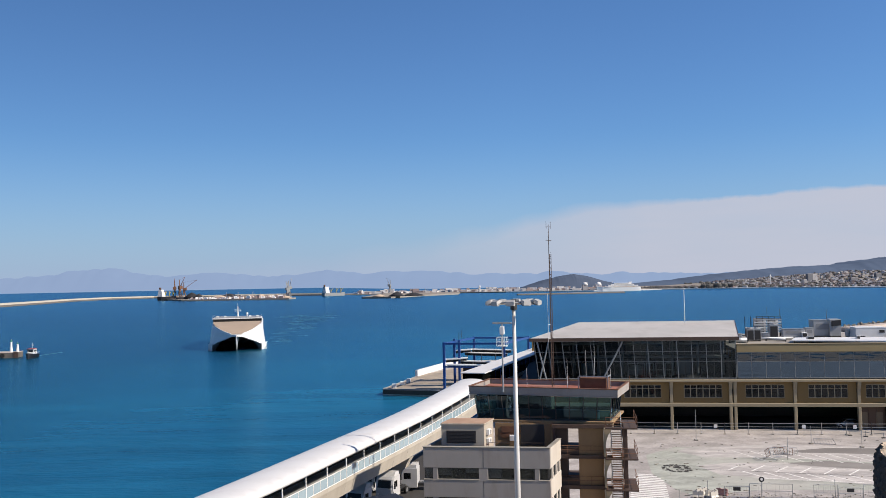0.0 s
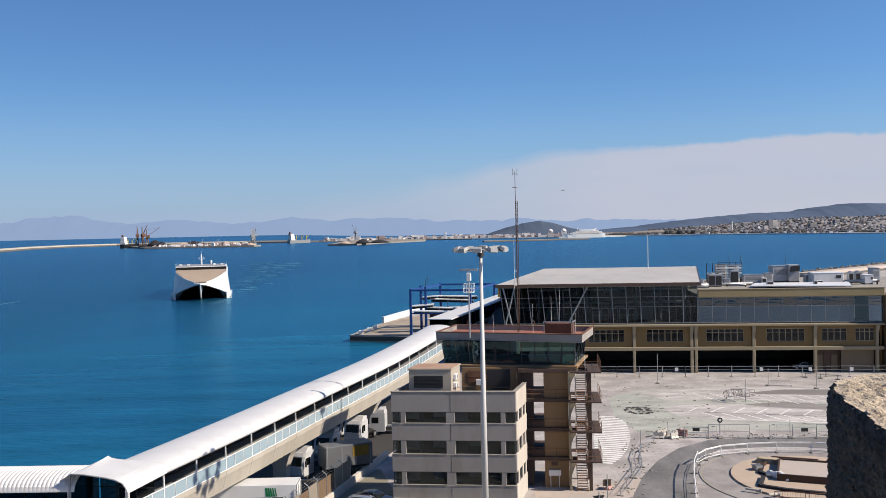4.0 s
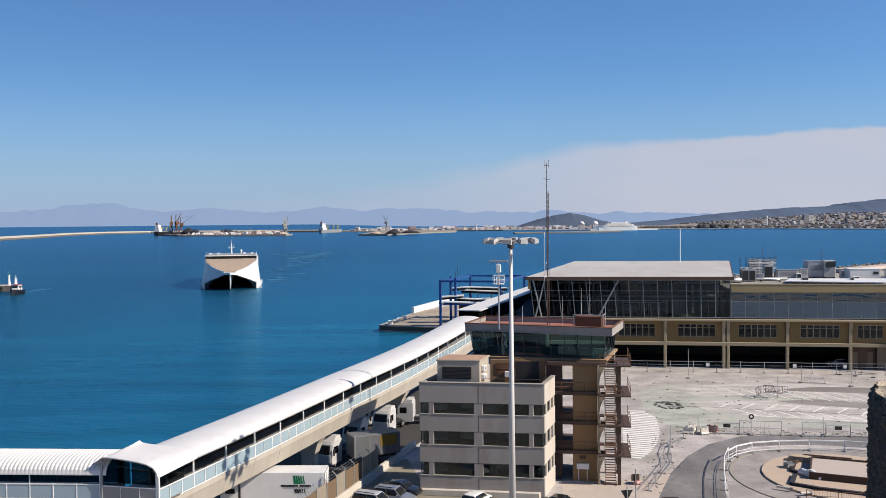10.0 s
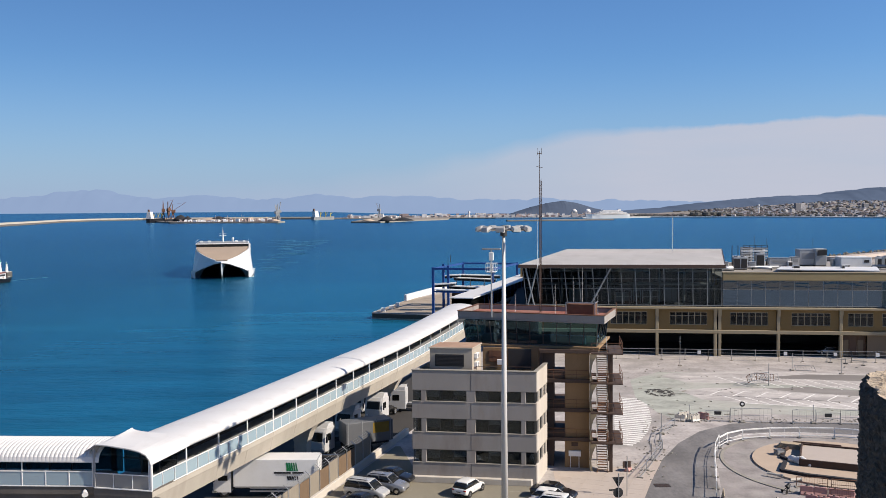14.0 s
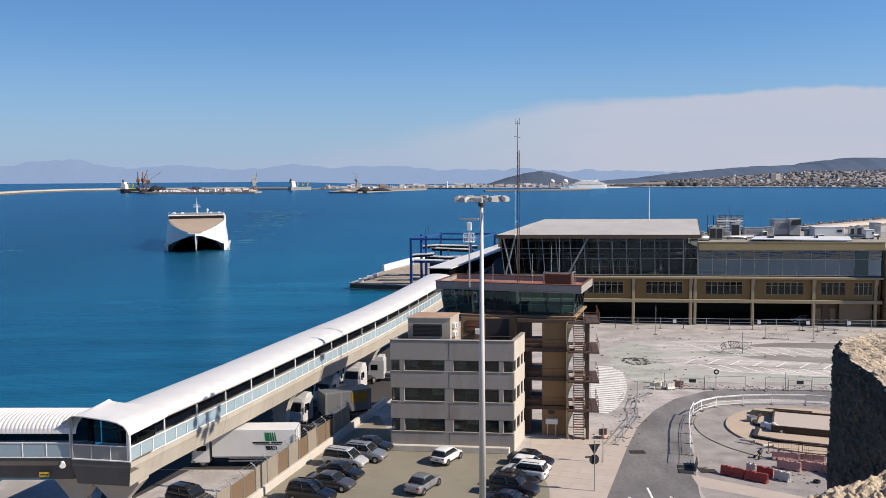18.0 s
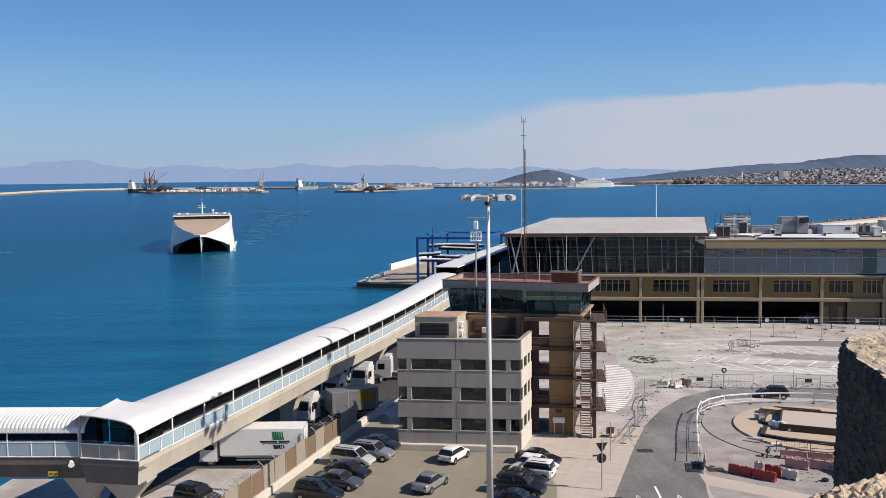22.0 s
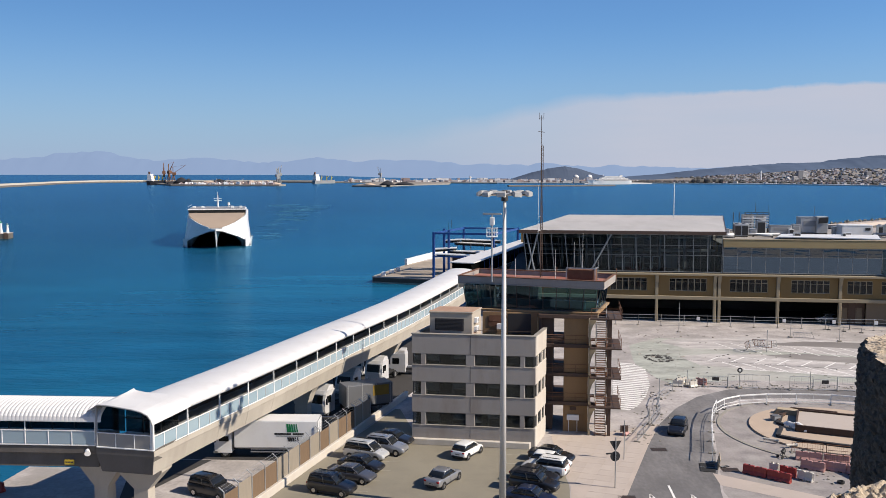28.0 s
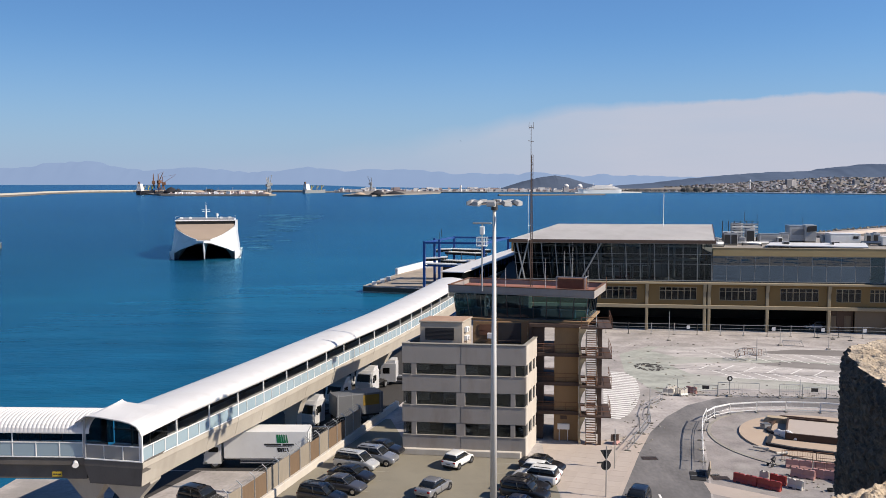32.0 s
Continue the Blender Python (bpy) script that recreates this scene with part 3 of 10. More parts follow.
class Geo:
    """Vertices and faces of one mesh."""

    def __init__(self):
        self.v, self.f = [], []

    def add(self, verts, faces):
        k = len(self.v)
        self.v += [tuple(p) for p in verts]
        self.f += [tuple(i + k for i in fc) for fc in faces]
        return self

    def box(self, x0, x1, y0, y1, z0, z1, m=None):
        vs = [Vector(p) for p in ((x0, y0, z0), (x1, y0, z0), (x1, y1, z0), (x0, y1, z0), (x0, y0, z1), (x1, y0, z1), (x1, y1, z1), (x0, y1, z1))]
        if m:
            vs = [m @ p for p in vs]
        return self.add(vs, [(0, 3, 2, 1), (4, 5, 6, 7), (0, 1, 5, 4), (1, 2, 6, 5), (2, 3, 7, 6), (3, 0, 4, 7)])

    def bbox(self, x0, x1, y0, y1, z0, z1, b=0.03, m=None):
        """A box with all its edges chamfered."""
        bm = bmesh.new()
        bmesh.ops.create_cube(bm, size=1)
        for p in bm.verts:
            p.co = Vector(((x0 + x1) / 2 + p.co.x * (x1 - x0), (y0 + y1) / 2 + p.co.y * (y1 - y0), (z0 + z1) / 2 + p.co.z * (z1 - z0)))
        b = min(b, 0.45 * min(x1 - x0, y1 - y0, z1 - z0))
        bmesh.ops.bevel(bm, geom=bm.edges[:], offset=b, segments=1, affect="EDGES")
        bm.verts.index_update()
        vs = [m @ p.co if m else p.co.copy() for p in bm.verts]
        self.add(vs, [tuple(q.index for q in fc.verts) for fc in bm.faces])
        bm.free()
        return self

    def prism(self, poly, z0, z1, m=None):
        n = len(poly)
        if sum(poly[i][0] * poly[(i + 1) % n][1] - poly[(i + 1) % n][0] * poly[i][1] for i in range(n)) < 0:
            poly = poly[::-1]
        vs = [Vector((x, y, z0)) for x, y in poly] + [Vector((x, y, z1)) for x, y in poly]
        if m:
            vs = [m @ p for p in vs]
        return self.add(vs, [tuple(range(n))[::-1], tuple(range(n, 2 * n))] + [(i, (i + 1) % n, n + (i + 1) % n, n + i) for i in range(n)])

    def rod(self, a, b, r0, r1=None, n=8, caps=True):
        a, b = Vector(a), Vector(b)
        r1 = r0 if r1 is None else r1
        q = (b - a).to_track_quat("Z", "Y")
        ring = [(math.cos(2 * math.pi * i / n), math.sin(2 * math.pi * i / n)) for i in range(n)]
        vs = [a + q @ Vector((c * r0, s * r0, 0)) for c, s in ring] + [b + q @ Vector((c * r1, s * r1, 0)) for c, s in ring]
        fs = [(i, (i + 1) % n, n + (i + 1) % n, n + i) for i in range(n)]
        if caps:
            fs += [tuple(range(n))[::-1], tuple(range(n, 2 * n))]
        return self.add(vs, fs)

    def tube(self, pts, r, n=6):
        for a, b in zip(pts, pts[1:]):
            self.rod(a, b, r, n=n)
        return self

    def beam(self, a, b, w, h):
        """A rectangular bar from a to b."""
        a, b = Vector(a), Vector(b)
        d = (b - a).normalized()
        side = d.cross(Vector((0, 0, 1)))
        side = side.normalized() if side.length > 1e-4 else Vector((1, 0, 0))
        up = side.cross(d)
        vs = [p + side * s * w / 2 + up * u * h / 2 for p in (a, b) for s, u in ((-1, -1), (1, -1), (1, 1), (-1, 1))]
        return self.add(vs, [(0, 1, 2, 3), (7, 6, 5, 4), (0, 4, 5, 1), (1, 5, 6, 2), (2, 6, 7, 3), (3, 7, 4, 0)])

    def loft(self, rings, closed=True, caps=True):
        n, k = len(rings[0]), len(rings)
        vs = [p for r in rings for p in r]
        fs = []
        for j in range(k - 1):
            for i in range(n if closed else n - 1):
                i2 = (i + 1) % n
                fs.append((j * n + i, j * n + i2, (j + 1) * n + i2, (j + 1) * n + i))
        if caps and closed:
            fs += [tuple(range(n))[::-1], tuple(range((k - 1) * n, k * n))]
        return self.add(vs, fs)

    def mesh(self, name, smooth=False):
        me = bpy.data.meshes.new(name)
        me.from_pydata(self.v, [], self.f)
        if smooth:
            me.polygons.foreach_set("use_smooth", [True] * len(me.polygons))
        bm = bmesh.new()
        bm.from_mesh(me)
        bmesh.ops.recalc_face_normals(bm, faces=bm.faces[:])
        bm.to_mesh(me)
        bm.free()
        me.update()
        return me


def part(name, geo, material, parent=None, label="", smooth=False, m=None):
    """One mesh object under a thing or part. geo: a Geo or a ready mesh that is shared."""
    me = geo if isinstance(geo, bpy.types.Mesh) else geo.mesh(name, smooth)
    if not me.materials:
        me.materials.append(material)
    ob = new(name, me)
    if parent:
        ob.parent = parent
    if m:
        ob.matrix_basis = m
    if label:
        ob["label"] = label
    return ob


def thing(name, label, category, m=None, group="", kind=""):
    ob = new(name)
    ob.empty_display_size = 0.3
    if m:
        ob.matrix_basis = m
    return tagged(ob, label, category, group, kind)


def solo(name, geo, material, label, category, m=None, group="", kind="", smooth=False):
    return tagged(part(name, geo, material, None, "", smooth, m), label, category, group, kind)


# ---- ground, water and distance ----


def sheet(name, poly, z, material, label, category, kind="structure", thick=None):
    """A flat piece of ground: a sheet, or a slab down to a depth."""
    g = Geo()
    if thick:
        g.prism(poly, z - thick, z)
    else:
        g.add([(x, y, z) for x, y in poly], [tuple(range(len(poly)))])
    return solo(name, g, material, label, category, kind=kind)


def ringpoly(cx, cy, r, n=64, a0=0, a1=360):
    return [(cx + r * math.cos(radians(a0 + (a1 - a0) * i / n)), cy + r * math.sin(radians(a0 + (a1 - a0) * i / n))) for i in range(n if a1 - a0 >= 360 else n + 1)]


def inside(x, y, poly):
    hit, n = False, len(poly)
    for i in range(n):
        (xa, ya), (xb, yb) = poly[i], poly[(i + 1) % n]
        if (ya > y) != (yb > y) and x < (xb - xa) * (y - ya) / (yb - ya) + xa:
            hit = not hit
    return hit


SEA_Z = -1.8
g = Geo()
n = 144
# the open sea beyond the breakwater climbs to the height of the horizon, as the far ranges stand nearer than in truth
rad = (60, 700, 1800, 2640, 2900, 3200, 3500, 3800, 4100, 4330, 4900)
vs = [(0, 0, SEA_Z)]
for r in rad:
    for i in range(n):
        a = 2 * math.pi * i / n
        x, y = r * math.sin(a), r * math.cos(a)
        open_sea = min(1.0, max(0.0, (-0.06 - x / y) / 0.12)) if y > 0 else 1.0
        vs.append((x, y, SEA_Z + 16.5 * open_sea * min(1.0, max(0.0, (r - 2640) / 1690))))
fs = [(0, 1 + (i + 1) % n, 1 + i) for i in range(n)]
for j in range(len(rad) - 1):
    for i in range(n):
        k, q = 1 + j * n, (i + 1) % n
        fs.append((k + i, k + q, k + n + q, k + n + i))
g.add(vs, fs)
solo("water", g, M["sea"], "deep blue harbour water ruffled by a light wind", "sea", kind="structure")

QUAY = [(-150, 58), (-43.2, 58), (-41.3, 79.9), (-30, 79.6), (-8, 150), (2, 190), (6, 222), (-24.5, 233), (-16.5, 267), (2, 312), (120, 330), (160, 424), (189, 452), (264, 518), (420, 650), (720, 900), (720, -80), (-150, -80)]
sheet("ground", QUAY, 0.0, M["plaza"], "worn pale concrete quay and open port forecourt", "ground", thick=4.5)

LOT = [(-16.5, 40), (2, 40), (8.6, 66), (9.6, 76), (9.3, 86.2), (-4.2, 87.6), (-7.4, 101), (-8.0, 101), (-17.5, 70)]
sheet("parking_floor", LOT, 0.004, M["lot"], "sand-grey worn asphalt of the small car park", "car park floor")
sheet("quay_pier_floor", [(6, 222.6), (-24, 233.2), (-16.2, 266), (2, 300), (14, 300)], 0.006, M["pier_floor"], "brownish worn surface of the outer pier", "quay")
sheet("yard_floor", [(-29, 82.5), (-14.6, 82.0), (-6.9, 107), (-2, 125), (-8, 148), (-26, 92)], 0.006, M["yard"], "dark asphalt of the lorry yard under the walkway", "yard floor")
sheet("yard_floor_side", [(-29, 70), (-24.4, 82.2), (-29, 82.3), (-31, 78)], 0.006, M["yard"], "dark asphalt strip under the walkway", "yard floor")
ROAD_L = [(5.0, 45), (9.8, 60), (14.8, 75.1), (19.2, 88.0), (22.0, 95.5), (25.4, 102.1), (29.4, 107.6), (34.4, 111.4), (42, 112.4), (50.5, 111.4), (60, 108.5)]
ROAD_R = [(17.0, 45), (20.0, 60), (22.8, 75.0), (25.4, 86.0), (27.0, 93.0), (29.1, 98.6), (31.2, 103.0), (34.2, 106.6), (40.5, 107.3), (47.8, 105.8), (56, 101.5)]
sheet("road", ROAD_L + ROAD_R[::-1], 0.008, M["asphalt"], "grey asphalt road curving round the traffic island", "road")
sheet("pavement", [(2.1, 40.2), (3.3, 40.2), (5, 45), (9.8, 60), (14.8, 75.1), (19.2, 88), (22, 95.5), (20.5, 95), (13.5, 91), (9.5, 91.3), (9.4, 86.2), (9.7, 76), (8.7, 66)], 0.012, M["paving"], "pale concrete pavement beside the control building", "pavement")
ISLAND = (40.5, 93.3)
g = Geo()
o_, i_ = ringpoly(*ISLAND, 12.3), ringpoly(*ISLAND, 11.95)
g.loft([[Vector((x, y, z)) for x, y in p] for p, z in ((o_, 0.0), (o_, 0.08), (i_, 0.08), (i_, 0.05))], caps=False)
solo("kerb", g, M["concrete"], "round concrete kerb of the traffic island", "kerb", kind="structure")
sheet("pavement_island", i_, 0.05, M["island"], "grey paved ring of the traffic island", "pavement")
g = Geo()
s_ = ringpoly(*ISLAND, 8.9)
g.prism(s_, 0.052, 0.22)
solo("sand_bed", g, M["sand"], "raised sandy bed in the middle of the traffic island", "planting bed", kind="structure")
sheet("forecourt_floor", [(23, 75), (22.9, 60), (60, 60), (60, 101), (56, 101.3), (52.6, 95), (51, 86.5), (45, 81.8), (38, 81.2), (31, 85.2), (28.4, 92), (27.2, 92.5)], 0.004, M["island"], "grey dusty asphalt inside the works area", "ground")
sheet("forecourt_strip", [(23.4, 79.6), (36, 70.5), (36, 68), (23.2, 76.5)], 0.010, M["paving"], "pale concrete strip beside the works area", "pavement")
sheet("green_floor", [(26.5, 117), (28, 113.8), (38, 116.6), (70, 114), (78, 132), (76, 143), (50, 146), (33, 146.6), (27.0, 140), (25.3, 127)], 0.004, M["green_floor"], "faded green painted concrete of the closed lorry park", "ground")
sheet("bay_floor", [(32.8, 131.9), (37.4, 133.3), (46.4, 133.4), (58.6, 127.8), (88, 119.5), (88, 109.5), (54.2, 118.2), (47.8, 120.7), (40.9, 122.7), (34.7, 125.6)], 0.007, M["pale_floor"], "pale worn concrete of the near lorry bays", "ground")
sheet("bay_floor_far", [(32.6, 142.6), (34.7, 145.7), (48.5, 147.7), (65.9, 144.0), (90, 139), (90, 131), (60, 132.5), (45.8, 137.0), (35.7, 137.7)], 0.007, M["pale_floor"], "pale worn concrete of the far lorry bays", "ground")
sheet("stained_floor", [(50.5, 142.1), (56.9, 144.0), (65.5, 143.0), (92, 138), (92, 129), (63.3, 138.0), (57.2, 139.6), (51.5, 140.4)], 0.010, M["dark_floor"], "concrete darkened by oil and tyre marks", "ground")
sheet("stained_lane", [(46.4, 132.9), (52.7, 134.0), (60.0, 131.3), (90, 122.5), (90, 119.2), (58.2, 127.2), (53.9, 128.8), (49.2, 130.6)], 0.010, M["dark_floor"], "lane darkened by tyre marks between the bays", "ground")
g = Geo()
sr = random.Random(12)
for k in range(84):
    a, r = 2 * math.pi * k / 64 + sr.uniform(-0.2, 0.2), sr.uniform(0.75, 1.05) if k < 64 and k % 5 else sr.uniform(0.1, 0.9)
    cx, cy, s = 29.6 + 2.0 * r * math.cos(a), 130.2 + 2.6 * r * math.sin(a), sr.uniform(0.12, 0.36)
    g.add([(cx + s * math.cos(b) * sr.uniform(0.6, 1.2), cy + 1.2 * s * math.sin(b) * sr.uniform(0.6, 1.2), 0.012 + 0.0002 * k) for b in [2 * math.pi * i / 9 for i in range(9)]], [tuple(range(9))])
solo("scorch_mark", g, M["yard"], "broken dark ring of scorched paving", "ground patch", kind="structure")


def ground_line(a, b, w, z=0.014):
    a, b = Vector((*a, 0)), Vector((*b, 0))
    s = (b - a).normalized().cross(Vector((0, 0, 1))) * w / 2
    return [(*(p + k).xy, z) for p, k in ((a, -s), (b, -s), (b, s), (a, s))]


# painted bays of the lorry park: a herringbone on both sides of long lines
bays = thing("bay_markings", "worn white bay lines painted on the lorry park", "road marking", kind="structure")


def bay_line(a, b, w=0.26, m="worn_line"):
    g = Geo()
    g.add(ground_line(a, b, w), [(0, 1, 2, 3)])
    part("line", g, M[m], bays)


def bay_axis(x):
    return 129.7 - 0.272 * (x - 31.8)


bay_line((31.8, 129.7), (88, bay_axis(88)), 0.16, "dark")
bay_line((39.5, bay_axis(39.5) - 4.4), (88, bay_axis(88) - 4.4))
bay_line((42.0, bay_axis(42.0) + 4.0), (88, bay_axis(88) + 4.0), 0.12)
for i in range(16):
    x = 36.6 + 3.1 * i
    bay_line((x, bay_axis(x) + 0.2), (x + 3.0, bay_axis(x) + 3.7))
    x = 38.4 + 2.75 * i
    bay_line((x, bay_axis(x) - 0.2), (x + 2.0, bay_axis(x) - 4.6))
    x = 41.4 + 2.7 * i
    bay_line((x, 140.4 - 0.22 * (x - 51.6)), (x + 2.6, 132.6 - 0.22 * (x - 51.6)), 0.2)
# white ribbed walkway
rib = thing("striped_walkway", "white striped crossing painted on the forecourt", "road marking", kind="structure")
for i in range(26):
    y = 101.6 + 1.0 * i
    xl = float(np.interp(y, [101.8, 108, 114, 123, 127], [18.7, 19.0, 19.9, 22.0, 23.0]))
    xr = float(np.interp(y, [101.4, 103.5, 108.8, 114.8, 120.3, 123.9, 126.8], [19.8, 21.0, 23.0, 24.7, 25.6, 26.0, 25.2]))
    g = Geo()
    g.add(ground_line((xl, y + 0.18), (xr, y - 0.36 * (xr - xl) + 0.18), 0.58, 0.010), [(0, 1, 2, 3)])
    part("stripe", g, M["worn_line"], rib)
marks = thing("road_markings", "white arrows, yield marks and lines on the asphalt road", "road marking", kind="structure")


def tri(pts):
    g = Geo()
    g.add([(x, y, 0.016) for x, y in pts], [tuple(range(len(pts)))])
    return g


for ax in (16.4, 20.0):
    for pts in (((ax - 0.75, 71.2), (ax - 0.45, 71.2), (ax + 0.1, 73.6), (ax - 0.05, 74.2)), ((ax + 0.75, 71.2), (ax + 0.45, 71.2), (ax - 0.1, 73.6), (ax + 0.05, 74.2)), ((ax - 0.75, 70.9), (ax + 0.75, 70.9), (ax + 0.75, 71.25), (ax - 0.75, 71.25))):
        part("arrow", tri(pts), M["worn_line"], marks)
part("line", tri(((17.9, 68), (18.1, 68), (18.6, 76.3), (18.4, 76.3))), M["line"], marks)
for i, (x, y) in enumerate(((19.9, 86.5), (14.2, 73.2), (25.3, 80.6))):
    g = Geo().box(x - 0.8, x + 0.8, y - 0.55, y + 0.55, 0.009, 0.02)
    dr = thing("drain_grate", "dark iron drain grate set in the ground", "drain")
    part("tray", g, M["dark"], dr)
    for k in range(6):
        part("bar", Geo().box(x - 0.75, x + 0.75, y - 0.47 + k * 0.17, y - 0.40 + k * 0.17, 0.021, 0.028), M["brown"], dr)
# bay lines of the car park
lot_lines = thing("parking_lines", "faded white bay lines of the car park", "road marking", kind="structure")
for i in range(9):
    for xa, xb, sl in ((-12.2, -7.6, 0.0), (4.2, 8.4, 0.0)):
        y = 62.5 + 2.75 * i
        sh = 0.29 * (y - 76)
        g = Geo()
        g.add(ground_line((xa + (sh if xa < 0 else 0), y), (xb + (sh if xa < 0 else 0), y + 0.6), 0.12), [(0, 1, 2, 3)])
        part("line", g, M["faded_line"], lot_lines)

# ---- far shore, hills and mountains ----


def ridge(name, pts, y, depth, material, label, seed, rough=6.0, category="hills"):
    """A range of hills over a base line: pts are (x, height)."""
    rnd = random.Random(seed)
    x0, x1 = pts[0][0], pts[-1][0]
    nx, ny = 300, 10
    hs = np.interp(np.linspace(x0, x1, nx), [p[0] for p in pts], [p[1] for p in pts])
    hs = hs + np.array([rough * noise.fractal(Vector((i * 0.13 + seed, seed, 0)), 1.0, 2.0, 5) for i in range(nx)]) * np.clip(hs / 60, 0, 1)
    vs, fs = [], []
    for j in range(ny):
        f = j / (ny - 1)
        prof = math.sin(min(1, f * 1.3) * math.pi / 2)
        for i in range(nx):
            x = x0 + (x1 - x0) * i / (nx - 1)
            k = 1 + (0.18 * noise.noise(Vector((x * 0.004, f * 3, seed))) if 0 < f < 0.75 else 0)
            vs.append((x, y + f * depth, -2.5 + max(0, hs[i]) * prof * k))
    for j in range(ny - 1):
        for i in range(nx - 1):
            a = j * nx + i
            fs.append((a, a + 1, a + nx + 1, a + nx))
    g = Geo()
    g.add(vs, fs)
    return solo(name, g, material, label, category, kind="structure", smooth=True)


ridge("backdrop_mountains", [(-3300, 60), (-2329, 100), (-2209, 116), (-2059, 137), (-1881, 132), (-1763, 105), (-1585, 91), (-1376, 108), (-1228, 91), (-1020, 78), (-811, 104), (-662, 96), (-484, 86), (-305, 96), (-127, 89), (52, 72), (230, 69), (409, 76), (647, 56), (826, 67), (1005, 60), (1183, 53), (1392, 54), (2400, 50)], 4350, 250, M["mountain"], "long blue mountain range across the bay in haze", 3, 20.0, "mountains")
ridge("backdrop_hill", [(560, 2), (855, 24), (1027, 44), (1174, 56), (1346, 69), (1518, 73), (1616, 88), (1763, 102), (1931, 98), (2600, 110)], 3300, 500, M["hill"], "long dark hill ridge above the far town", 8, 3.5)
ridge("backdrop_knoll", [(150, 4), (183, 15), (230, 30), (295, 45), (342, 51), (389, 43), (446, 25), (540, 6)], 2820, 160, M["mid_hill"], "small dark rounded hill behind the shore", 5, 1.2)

# low land behind the harbour
SHORE = [(-420, 2430), (-260, 2440), (-135, 2420), (90, 2330), (310, 2240), (490, 2280), (735, 2180), (930, 1860), (1250, 1560), (2400, 1200), (2600, 4300), (1800, 4300), (300, 3900), (-200, 2900), (-420, 2560)]
g = Geo().prism(SHORE, -4, 0.6)
solo("ground_far_shore", g, M["land"], "low far shore with beach, town and harbour land", "shore", kind="structure")
g = Geo().prism([(90, 2322), (310, 2232), (490, 2272), (735, 2172), (930, 1852), (1250, 1552), (2400, 1190), (2400, 1215), (1250, 1580), (938, 1880), (740, 2200), (490, 2296), (310, 2256), (90, 2345)], -3, 1.2)
solo("beach", g, M["line"], "thin pale strip of beach along the far shore", "beach", kind="structure")


def breakwater(name, pts, w, h, material, label):
    g = Geo()
    for (xa, ya), (xb, yb) in zip(pts, pts[1:]):
        d = Vector((xb - xa, yb - ya)).normalized()
        s = Vector((-d.y, d.x))
        ring = [(-w, SEA_Z - 1), (-w * 0.6, h * 0.6), (-w * 0.5, h), (w * 0.5, h), (w * 0.6, h * 0.6), (w, SEA_Z - 1)]
        g.loft([[Vector((p[0] + s.x * k, p[1] + s.y * k, z)) for k, z in ring] for p in ((xa, ya), (xb, yb))])
    b = Geo()
    for (xa, ya), (xb, yb) in zip(pts, pts[1:]):
        d = Vector((xb - xa, yb - ya)).normalized()
        s = Vector((-d.y, d.x))
        ring = [(-w - 2.0, SEA_Z - 1), (-w - 0.5, h * 0.32), (w + 0.5, h * 0.32), (w + 2.0, SEA_Z - 1)]
        b.loft([[Vector((p[0] + s.x * k, p[1] + s.y * k, z)) for k, z in ring] for p in ((xa, ya), (xb, yb))])
    solo(name + "_base", b, M["weathered"], "dark wet stone foot of the " + ("mole" if h < 2 else "sea wall"), "breakwater", kind="structure")
    return solo(name, g, material, label, "breakwater", kind="structure")


breakwater("breakwater", [(-840, 1300), (-898, 1626), (-955, 1900), (-1025, 2188), (-1035, 2440), (-940, 2540), (-560, 2540), (-380, 2470)], 11, 5.0, M["girder"], "long pale concrete breakwater closing the harbour")
breakwater("breakwater_inner", [(95, 1850), (180, 1868), (330, 1915)], 6, 1.2, M["land"], "low dark mole in front of the far shore")
breakwater("breakwater_beach", [(182, 434), (272, 511), (428, 643)], 7, 2.2, M["paving"], "pale sea wall curving away behind the terminal")
rk = random.Random(5)
rocks = Geo()
for i in range(1500):
    f = rk.uniform(0.16, 1.0)
    x, y = Vector((150, 418)).lerp(Vector((420, 652)), f)
    x, y, z, s = x - rk.uniform(-2, 5), y + rk.uniform(-2, 5), rk.uniform(-1.4, 2.0), rk.uniform(0.3, 0.7)
    rocks.box(-s, s, -s * 0.8, s * 0.8, -s * 0.7, s * 0.7, pose(x, y, z, rk.uniform(0, 90), rk.uniform(0, 90), rk.uniform(0, 90)))
solo("armour_rocks", rocks, M["rock"], "rough armour rocks heaped along the sea wall", "rocks", kind="stuff")

# ore quay with heaps, sheds and cranes
sheet("quay_ore", [(-745, 2090), (-640, 1895), (-397, 1872), (-391, 1915), (-585, 2045), (-735, 2140)], 1.5, M["land"], "low ore quay with dark and sandy heaps", "quay", thick=4)
hp = random.Random(11)


def heap(x, y, rx, ry, h, material, label):
    g = Geo()
    rings = []
    for f, s in ((0, 1.0), (0.45, 0.7), (0.8, 0.34), (1.0, 0.04)):
        rings.append([Vector((rx * s * math.cos(a) * (1 + 0.18 * hp.uniform(-1, 1)), ry * s * math.sin(a), h * f)) for a in [2 * math.pi * i / 18 for i in range(18)]])
    g.loft(rings)
    return solo("ore_mound", g, material, label, "mound", pose(x, y, 1.5), "ore quay piles", smooth=True)


